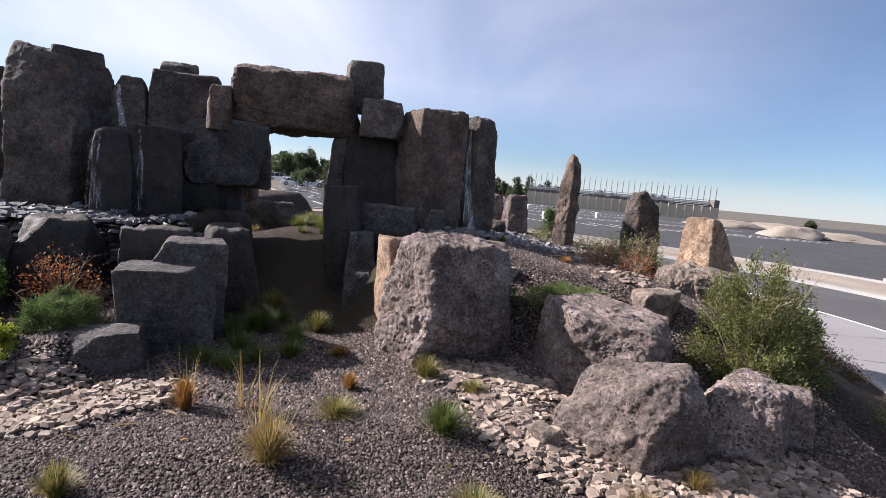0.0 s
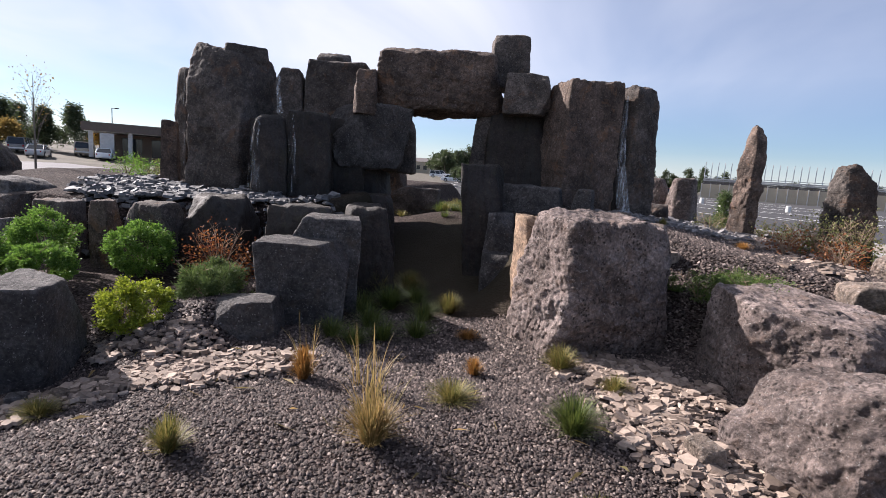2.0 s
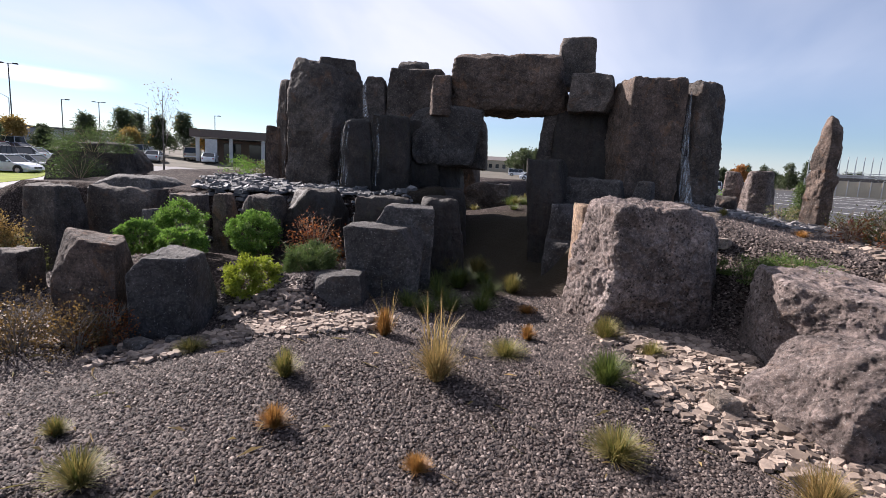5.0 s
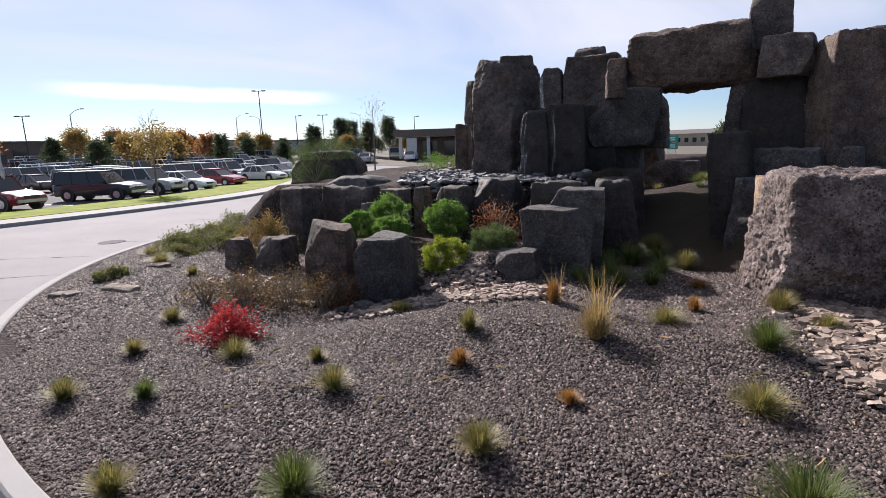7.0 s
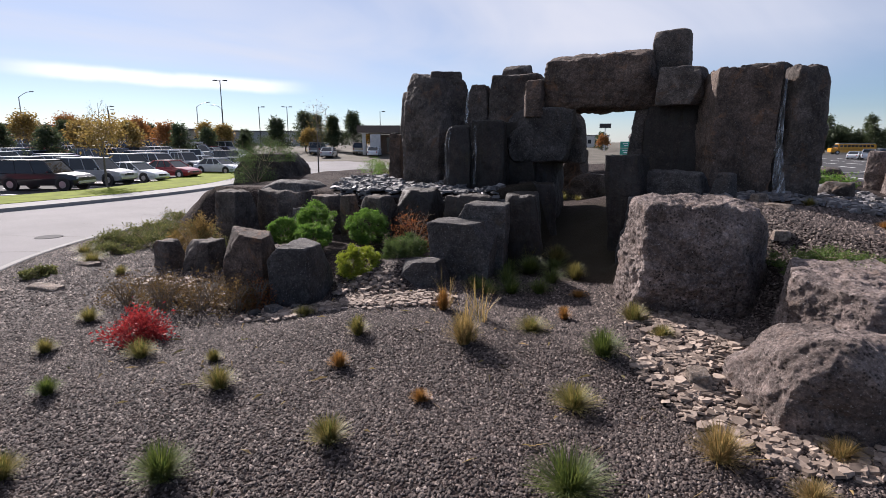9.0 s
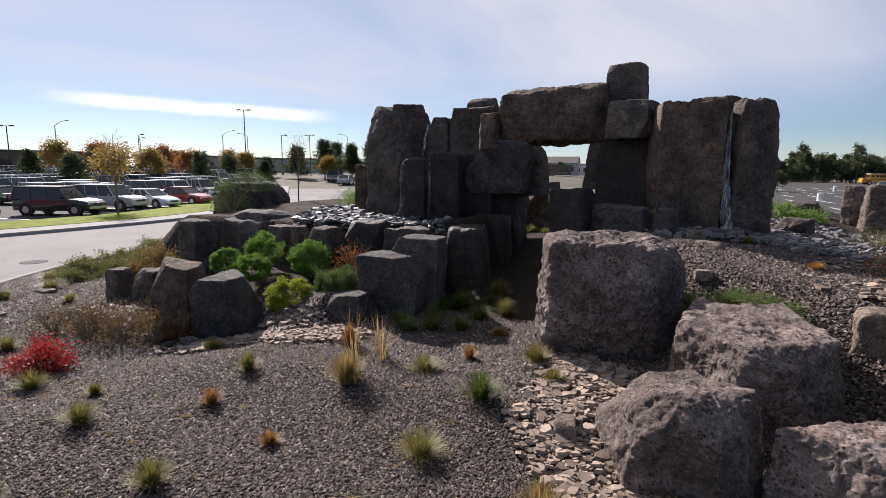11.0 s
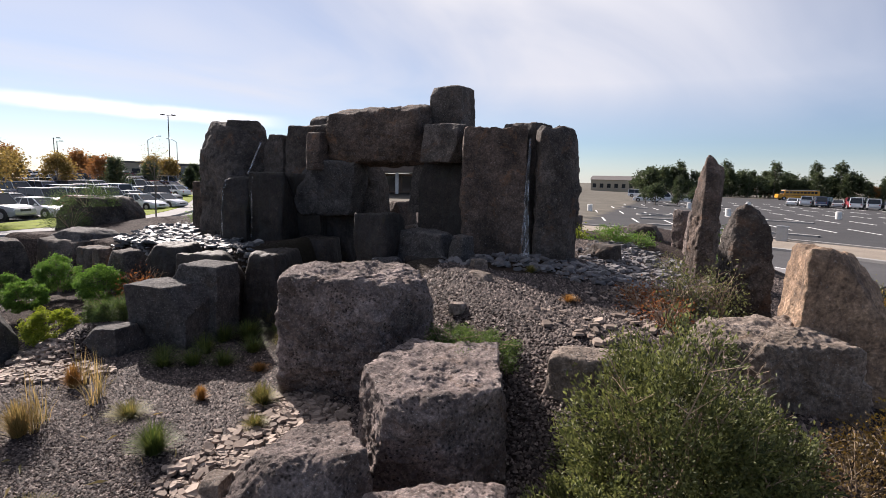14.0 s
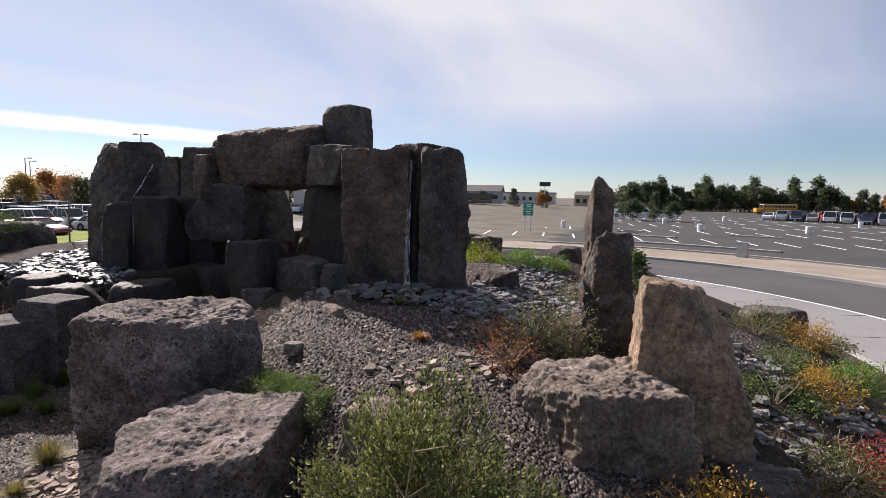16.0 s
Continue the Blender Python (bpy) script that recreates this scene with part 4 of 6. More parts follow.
def tuft(name, label, x, y, height, spread, blades, mat, seed, z=None, upright=0.5, category="grass", group=""):
    """A clump of grass: tapered bent blades from one root."""
    x, y = in_bed(x, y)
    rng = np.random.default_rng(seed + 500)
    n = blades
    a = rng.uniform(0, 2 * math.pi, n)
    root = np.stack([np.cos(a), np.sin(a), np.zeros(n)], 1) * (spread * 0.22 * np.sqrt(rng.uniform(0, 1, n)))[:, None]
    h = height * rng.uniform(0.45, 1.05, n)
    f = rng.uniform(0.0, 1.0, n) ** (0.55 + 0.5 * upright)
    out = spread * f
    h = h * np.sqrt(np.maximum(0.12, 1.05 - 0.85 * f * f))
    b = a + rng.normal(0, 0.5, n)
    way = np.stack([np.cos(b), np.sin(b), np.zeros(n)], 1)
    side = np.stack([-np.sin(b), np.cos(b), np.zeros(n)], 1) * (0.0018 + 0.0045 * height * rng.uniform(0.5, 1.2, n))[:, None]
    rows = []
    for t, wd in ((0.0, 1.0), (0.4, 0.85), (0.75, 0.55), (1.0, 0.08)):
        p = root + way * (out * t ** 1.7)[:, None] + np.array((0, 0, 1)) * (h * (t - 0.12 * t ** 3))[:, None]
        rows += [p - side * wd, p + side * wd]
    verts = np.stack(rows, 1).reshape(-1, 3)
    k = np.arange(n)[:, None] * 8
    quads = np.concatenate([k + np.array((0, 1, 3, 2)), k + np.array((2, 3, 5, 4)), k + np.array((4, 5, 7, 6))])
    ob = new(name, bulk_mesh(name, verts, quads, mat))
    ob.matrix_basis = pose(x, y, (bed_z(x, y) if z is None else z) - 0.01)
    return tagged(ob, label, category, group)


GREEN_BLADE = foliage("green_grass_blades", (0.04, 0.072, 0.015), (0.15, 0.175, 0.04))
OLIVE_BLADE = foliage("olive_grass_blades", (0.075, 0.10, 0.02), (0.33, 0.255, 0.085))
STRAW_BLADE = foliage("straw_grass_blades", (0.13, 0.115, 0.035), (0.46, 0.31, 0.13))
ORANGE_BLADE = foliage("orange_grass_blades", (0.19, 0.10, 0.025), (0.43, 0.22, 0.065))
LEAF_BRIGHT = foliage("bright_leaves", (0.075, 0.155, 0.02), (0.19, 0.32, 0.055))
LEAF_LIME = foliage("lime_leaves", (0.14, 0.19, 0.012), (0.34, 0.38, 0.04))
LEAF_DARK = foliage("juniper_leaves", (0.034, 0.062, 0.016), (0.12, 0.17, 0.05))
LEAF_SAGE = foliage("sage_leaves", (0.05, 0.066, 0.02), (0.23, 0.225, 0.08))
LEAF_BRUSH = foliage("bitterbrush_leaves", (0.036, 0.050, 0.014), (0.215, 0.225, 0.070), 0.5)
LEAF_BRONZE = foliage("bronze_leaves", (0.10, 0.07, 0.022), (0.30, 0.20, 0.065), 0.4)
LEAF_FLAME = foliage("rusty_red_leaves", (0.13, 0.03, 0.015), (0.34, 0.14, 0.04))
LEAF_RED = foliage("red_leaves", (0.20, 0.014, 0.018), (0.44, 0.055, 0.05))
LEAF_RUST = foliage("rust_leaves", (0.055, 0.038, 0.018), (0.19, 0.12, 0.04))
LEAF_GOLD = foliage("golden_leaves", (0.27, 0.14, 0.015), (0.52, 0.34, 0.06))
LEAF_DARK2 = foliage("fresh_juniper_leaves", (0.04, 0.08, 0.018), (0.15, 0.215, 0.045))
LEAF_PINE = foliage("pine_needles", (0.04, 0.075, 0.022), (0.15, 0.20, 0.06))


def build_grass():
    g = "grass clumps in the gravel"
    green = "green grass clump growing in grey gravel"
    olive = "olive grass clump drying in grey gravel"
    straw = "straw-coloured dry grass clump in the gravel"
    orange = "orange dry grass clump in the gravel"
    rows = [("g", -4.82, -0.56, 0.24, 0.22), ("g", -3.92, -0.06, 0.20, 0.17), ("g", -2.74, -0.73, 0.24, 0.22), ("g", -1.50, 0.14, 0.30, 0.28),
            ("y", -5.26, 0.25, 0.20, 0.18), ("y", -6.15, 1.01, 0.22, 0.22), ("g", -4.11, 0.96, 0.24, 0.24), ("y", -3.16, 1.43, 0.16, 0.12),
            ("y", -2.40, 1.11, 0.24, 0.22), ("o", -1.81, 2.24, 0.24, 0.20), ("g", -0.72, 1.24, 0.24, 0.22), ("o", -0.58, 2.27, 0.18, 0.16),
            ("g", -2.27, 2.91, 0.26, 0.18), ("o", -2.03, 4.32, 0.42, 0.20), ("s", -0.99, 3.49, 0.50, 0.34), ("o", -0.59, 5.29, 0.26, 0.16),
            ("y", -0.61, 4.43, 0.20, 0.28), ("y", 0.27, 5.62, 0.28, 0.24), ("G", 0.45, 4.25, 0.32, 0.28), ("y", 0.81, 5.18, 0.18, 0.18),
            ("y", 0.67, 3.12, 0.26, 0.28), ("s", 1.97, 3.13, 0.40, 0.34), ("G", 1.20, 2.01, 0.34, 0.36), ("y", -1.35, 7.13, 0.30, 0.24),
            ("s", 2.62, 3.07, 0.22, 0.24), ("s", 2.22, 4.21, 0.26, 0.26), ("s", 2.73, 3.80, 0.24, 0.24), ("g", -2.19, 6.98, 0.34, 0.34),
            ("g", -2.65, 7.74, 0.40, 0.34), ("o", -0.89, 6.34, 0.16, 0.24), ("g", -2.31, 8.19, 0.34, 0.34), ("o", 2.72, 9.02, 0.16, 0.22),
            ("y", -3.61, 3.04, 0.16, 0.20), ("y", -9.01, 2.41, 0.20, 0.22), ("y", -12.00, 2.63, 0.24, 0.40), ("y", -10.68, 2.39, 0.26, 0.42),
            ("y", 1.65, 9.82, 0.14, 0.14)]
    kinds = {"g": (green, OLIVE_BLADE, GREEN_BLADE), "G": (green, GREEN_BLADE, GREEN_BLADE), "y": (olive, OLIVE_BLADE, OLIVE_BLADE), "s": (straw, STRAW_BLADE, STRAW_BLADE), "o": (orange, ORANGE_BLADE, ORANGE_BLADE)}
    for i, (k, x, y, h, s) in enumerate(rows):
        label, m1, m2 = kinds[k]
        tuft("grass_clump", label, x, y, h * (0.95 if k in "so" else 1.25), s * (0.8 if k in "so" else 1.0), 760 if h > 0.27 else 620, m2 if i % 2 else m1, i, group=g, upright=0.9 if k in "so" else 0.3)
    # stalks with seed heads beside the tall straw clumps
    for i, (x, y) in enumerate(((-2.05, 4.42), (-1.5, 4.45), (-1.3, 4.3), (-0.95, 3.6), (-1.15, 3.75))):
        tuft("dry_grass", "tall thin dry seed grass rising from the gravel", x, y, 0.78, 0.3, 24, STRAW_BLADE, 80 + i, upright=0.2, group="dry grass")["kind"] = "stuff"
    # rank grass in the shade at the mouth of the passage
    for i, (x, y, h) in enumerate(((-1.83, 5.82, 0.36), (-2.14, 6.17, 0.4), (-1.48, 6.11, 0.34), (-2.4, 5.63, 0.3), (-2.05, 5.48, 0.3), (-1.58, 6.67, 0.36), (-2.44, 6.66, 0.4), (-1.97, 7.52, 0.34))):
        tuft("grass_clump", "long dark green grass clump in the shade of the stones", x, y, h, 0.3, 380, GREEN_BLADE, 160 + i, group="grass in the passage", upright=0.2)
    # slope behind the passage
    rng = np.random.default_rng(5)
    for i in range(52):
        x, y = rng.uniform(-4.6, -1.9), rng.uniform(11.7, 15.6)
        tuft("grass_clump", "green grass clump on the slope behind the arch", x, y, rng.uniform(0.22, 0.36), rng.uniform(0.24, 0.4), 200, GREEN_BLADE if i % 3 else OLIVE_BLADE, 120 + i, group="grass behind the arch")


def build_shrubs():
    s = shrub
    green = "round bright green leafy bush among the stones"
    for i, (x, y, z, r, h) in enumerate(((-6.7, 5.57, 1.0, 0.4, 0.72), (-5.75, 4.77, 0.92, 0.32, 0.52), (-6.46, 4.6, 1.0, 0.28, 0.5), (-5.41, 5.91, 0.95, 0.42, 0.68))):
        s("round_bush", green, x, y, r, h, LEAF_BRIGHT, 1 + i, 12000, 0.032, 0.025, 90, 0.09, category="bush", ball=True, z=z)
    s("round_bush", "round lime-yellow bush at the edge of the shale", -4.37, 4.74, 0.36, 0.64, LEAF_LIME, 5, 12000, 0.032, 0.025, 90, 0.09, category="bush", ball=True, z=0.55)
    s("dwarf_pine", "dwarf blue-green pine spreading among the stones", -4.1, 5.6, 0.5, 0.55, LEAF_PINE, 6, 15000, 0.07, 0.008, 48, 0.075, droop=0.0, radial=True, z=0.82)
    s("rust_shrub", "rust-red small shrub beside the pool stones", -4.5, 6.3, 0.45, 0.7, LEAF_FLAME, 7, 1500, 0.045, 0.025, 30, 0.2, stems=14, z=0.95)
    s("red_shrub", "scarlet autumn shrub low in the gravel", -4.85, 1.15, 0.42, 0.36, LEAF_RED, 8, 2600, 0.055, 0.03, 26, 0.2, category="shrub")
    rust = "sparse rust and olive shrub in the gravel"
    for i, (x, y, r, h) in enumerate(((-6.7, 1.7, 0.4, 0.4), (-5.95, 2.0, 0.42, 0.46), (-5.4, 2.35, 0.42, 0.46), (-4.95, 2.7, 0.36, 0.4), (-4.95, 3.05, 0.3, 0.4), (-5.9, 2.75, 0.4, 0.42), (-6.5, 2.3, 0.36, 0.36))):
        s("autumn_shrub", rust, x, y, r, h * 1.25, LEAF_FLAME if i == 4 else LEAF_RUST, 20 + i, 1300, 0.038, 0.024, 34, 0.2, stems=20, stem_mat=WOOD)
    s("golden_shrub", "golden-brown upright shrub beside the road kerb", -9.75, 4.3, 0.55, 0.95, LEAF_BRONZE, 30, 9000, 0.05, 0.024, 60, 0.12)
    s("golden_shrub", "golden-brown upright shrub beside the road kerb", -9.2, 4.5, 0.4, 0.6, LEAF_SAGE, 31, 1800, 0.05, 0.022, 30, 0.16)
    for i, (x, y, r, h) in enumerate(((-12.8, 3.9, 0.6, 0.42), (-12.2, 3.3, 0.5, 0.4), (-13.2, 4.7, 0.55, 0.45), (-11.6, 4.0, 0.55, 0.42), (-13.9, 5.6, 0.5, 0.5), (-12.4, 5.0, 0.6, 0.5), (-11.3, 3.0, 0.4, 0.3), (-10.1, 1.3, 0.3, 0.2))):
        s("low_shrub", "low olive-green shrub along the kerb", x, y, r, h, LEAF_SAGE, 33 + i, 2600, 0.055, 0.03, 40, 0.14)
    # juniper over the planter boulder
    s("juniper", "dark green juniper spreading over a boulder", -12.7, 8.1, 0.95, 0.62, LEAF_DARK, 40, 5200, 0.06, 0.016, 44, 0.16, z=2.4, category="juniper")
    s("juniper", "low juniper at the boulder's edge", -12.5, 7.6, 0.7, 0.75, LEAF_DARK, 41, 2600, 0.06, 0.016, 30, 0.16, z=1.75, category="juniper")
    for i, (x, y) in enumerate(((-9.31, 10.14), (-8.57, 9.97), (-10.26, 10.44), (-8.84, 10.94))):
        s("low_shrub", "low green shrub behind the upper pool", x, y, 0.42, 0.42, LEAF_SAGE if i % 2 else LEAF_BRIGHT, 44 + i, 900, 0.05, 0.025, 24, 0.18)
    # the right half of the mound
    s("juniper", "flat green juniper between the boulders", 2.42, 7.15, 0.62, 0.42, LEAF_DARK2, 50, 9000, 0.035, 0.012, 60, 0.09, category="juniper", z=1.25)
    s("juniper", "flat green juniper between the boulders", 1.85, 7.3, 0.42, 0.3, LEAF_DARK2, 51, 3600, 0.035, 0.012, 40, 0.09, category="juniper", z=1.25)
    s("bitterbrush", "large loose olive-green bush with pale dead twigs", 4.75, 6.5, 0.88, 1.75, LEAF_BRUSH, 52, 27000, 0.05, 0.02, 221, 0.06, stems=18, thick=0.011, category="bush", droop=0.0, z=0.6)
    s("bitterbrush", "loose dark green half of the large bush", 5.4, 6.75, 0.65, 1.2, LEAF_BRUSH, 53, 14000, 0.05, 0.02, 169, 0.06, stems=10, thick=0.01, category="bush", droop=0.0, z=0.5)
    s("bitterbrush", "low skirt of the large bush", 4.45, 5.75, 0.6, 0.75, LEAF_BRUSH, 54, 10000, 0.05, 0.02, 130, 0.06, stems=10, thick=0.009, category="bush", droop=0.0, z=0.45)
    for i, (x, y, r, h) in enumerate(((4.05, 9.6, 0.45, 0.62), (3.5, 9.6, 0.35, 0.42), (4.1, 9.95, 0.35, 0.6), (4.05, 9.05, 0.35, 0.42), (4.5, 9.75, 0.35, 0.75))):
        s("autumn_shrub", "twiggy shrub with red and yellow autumn leaves", x, y, r, h, LEAF_FLAME if i % 2 else LEAF_SAGE, 60 + i, 420 if i % 2 else 650, 0.05, 0.028, 30, 0.2, stems=22, thick=0.007)
    for i, (x, y) in enumerate(((4.17, 12.37), (4.44, 11.88), (3.06, 13.06))):
        s("low_shrub", "low olive shrub at the monolith's foot", x, y, 0.4, 0.42, LEAF_SAGE, 66 + i, 800, 0.05, 0.02, 22, 0.2)
    # slope down to the ring road
    grey, low = "grey-green shrub on the slope", "green low shrub on the slope to the road"
    for i, (x, y, r, h, m, lab) in enumerate(((6.68, 15.85, 0.42, 0.62, LEAF_GOLD, "golden rabbitbrush on the slope"), (7.0, 12.45, 0.4, 0.5, LEAF_GOLD, "golden-orange shrub on the slope"), (7.3, 13.9, 0.45, 0.42, LEAF_BRIGHT, low),
                                             (8.05, 11.8, 0.45, 0.45, LEAF_BRIGHT, low), (7.6, 11.0, 0.45, 0.42, LEAF_RED, "red autumn shrub on the slope"), (7.1, 9.4, 0.5, 0.5, LEAF_RUST, "rust shrub beside the tan stone"),
                                             (6.35, 8.3, 0.45, 0.55, LEAF_GOLD, "golden shrub below the ledge rock"), (6.1, 7.6, 0.5, 0.5, LEAF_RUST, "rust shrub below the ledge rock"), (5.9, 14.9, 0.5, 0.5, LEAF_SAGE, grey),
                                             (7.2, 10.3, 0.5, 0.45, LEAF_SAGE, grey), (7.6, 8.4, 0.5, 0.4, LEAF_RUST, "rust shrub on the slope"), (6.6, 5.9, 0.5, 0.3, LEAF_SAGE, grey), (5.6, 4.3, 0.45, 0.25, LEAF_SAGE, grey), (6.5, 13.3, 0.4, 0.4, LEAF_DARK2, low),
                                             (7.6, 15.0, 0.45, 0.35, LEAF_SAGE, grey), (5.9, 17.3, 0.45, 0.35, LEAF_SAGE, grey), (6.5, 11.6, 0.5, 0.4, LEAF_DARK2, low), (8.0, 13.2, 0.5, 0.3, LEAF_SAGE, grey), (6.9, 16.9, 0.5, 0.3, LEAF_DARK2, low), (8.2, 10.2, 0.45, 0.3, LEAF_SAGE, grey))):
        s("slope_shrub", lab, x, y, r, h, m, 70 + i, 1800, 0.045, 0.024, 24, 0.2)
    for i, (x, y, r, h) in enumerate(((-0.01, 14.69, 0.5, 0.5), (1, 14.92, 0.5, 0.36), (-1.1, 14.64, 0.4, 0.36), (1.62, 15.28, 0.4, 0.34), (-2.02, 17.64, 0.5, 0.5))):
        s("low_shrub", "bright green low bush on the mound's far side", x, y, r, h, LEAF_LIME if i == 0 else LEAF_BRIGHT, 90 + i, 1300, 0.05, 0.03, 26, 0.18)


build_grass()
build_shrubs()


# ---- trees ----
def branch(bm, a, way, length, r, depth, rng, tips):
    b = a + way * length
    tube(bm, a, b, r, r * 0.62, 6 if depth > 1 else 4)
    if depth == 0:
        tips.append(b)
        return
    tips.append(b)
    for _ in range(3 if depth > 1 else 3):
        w = (way + Vector((rng.normal(0, 0.5), rng.normal(0, 0.5), rng.normal(0.12, 0.3)))).normalized()
        branch(bm, a + way * length * rng.uniform(0.55, 1.0), w, length * rng.uniform(0.55, 0.75), r * 0.55, depth - 1, rng, tips)


def broadleaf(name, label, x, y, height, mat, seed, leaves=1500, leaf=0.14, trunk=0.09, spread=0.35, bare=0.0, z=None, clump=0.45):
    rng = np.random.default_rng(seed + 900)
    thing = empty(name, pose(x, y, (land_z(x, y) if z is None else z) - 0.03))
    bm, tips = bmesh.new(), []
    h0 = height * 0.3
    tube(bm, (0, 0, 0), (0.02, 0, h0), trunk, trunk * 0.8, 8)
    tube(bm, (0.02, 0, h0), (0, 0.03, height * 0.92), trunk * 0.8, trunk * 0.12, 7)
    for i in range(9):
        t = 0.3 + 0.6 * i / 9
        a = i * 2.4 + rng.uniform(-0.3, 0.3)
        w = Vector((math.cos(a) * spread * 2, math.sin(a) * spread * 2, 1.0)).normalized()
        branch(bm, Vector((0.01, 0.01, height * t)), w, height * 0.30 * (1.15 - t), trunk * 0.4 * (1.1 - t), 2, rng, tips)
    part("trunk", bm, WOOD, thing)
    if leaves:
        T = np.array([tuple(p) for p in tips if p.z < height * (1 - bare)] or [tuple(tips[0])])
        k = rng.integers(0, len(T), leaves)
        p = T[k] + rng.normal(0, clump * height * 0.1, (leaves, 3))
        out = p - np.array((0, 0, height * 0.5))
        part("crown", leaf_mesh("crown", p, out / (np.linalg.norm(out, axis=1)[:, None] + 1e-6), leaf, leaf * 0.6, mat, rng, 0.3), mat, thing)
    return tagged(thing, label, "tree")


def conifer(name, label, x, y, height, width, mat, seed, n=2600, leaf=0.3, ragged=0.25, z=None, low=0.1):
    """A conifer: trunk, whorls of limbs and needle sprays that thin towards the tips."""
    rng = np.random.default_rng(seed + 1500)
    thing = empty(name, pose(x, y, (land_z(x, y) if z is None else z) - 0.05))
    bm = bmesh.new()
    tube(bm, (0, 0, 0), (0, 0, height * 0.97), 0.018 * height + 0.02, 0.01, 7)
    limbs = 34
    A, E = [], []
    for i in range(limbs):
        t = low + (1 - low) * (i + rng.uniform(0, 1)) / limbs
        a = i * 2.4 + rng.uniform(-0.4, 0.4)
        r = width / 2 * (1 - t) ** 0.75 * rng.uniform(1 - ragged * 2, 1 + ragged) + 0.05 * width
        p, q = Vector((0, 0, height * t)), Vector((math.cos(a) * r, math.sin(a) * r, height * t + r * rng.uniform(-0.1, 0.35)))
        tube(bm, p, q, 0.004 * height + 0.006, 0.004, 4)
        A.append(p); E.append(q)
    part("trunk", bm, WOOD, thing)
    A, E = np.array([tuple(p) for p in A]), np.array([tuple(p) for p in E])
    k = rng.integers(0, limbs, n)
    t = rng.uniform(0.15, 1.08, n)[:, None]
    p = A[k] * (1 - t) + E[k] * t + rng.normal(0, 0.05 * width + 0.02, (n, 3))
    out = E[k] - A[k]
    part("crown", leaf_mesh("crown", p, out / (np.linalg.norm(out, axis=1)[:, None] + 1e-6), leaf, leaf * 0.28, mat, rng, 0.1), mat, thing)
    return tagged(thing, label, "tree")


LEAF_AUTUMN = foliage("autumn_tree_leaves", (0.20, 0.13, 0.035), (0.38, 0.27, 0.08))
LEAF_ORANGE = foliage("orange_tree_leaves", (0.24, 0.10, 0.03), (0.40, 0.19, 0.06))
LEAF_TREE = foliage("dark_tree_leaves", (0.036, 0.054, 0.024), (0.092, 0.115, 0.05))


def at_scale(x, y, s, turn, z=None):
    return pose(x, y, (land_z(x, y) if z is None else z) - 0.05, 0, 0, turn) @ Matrix.Diagonal((s, s, s, 1))


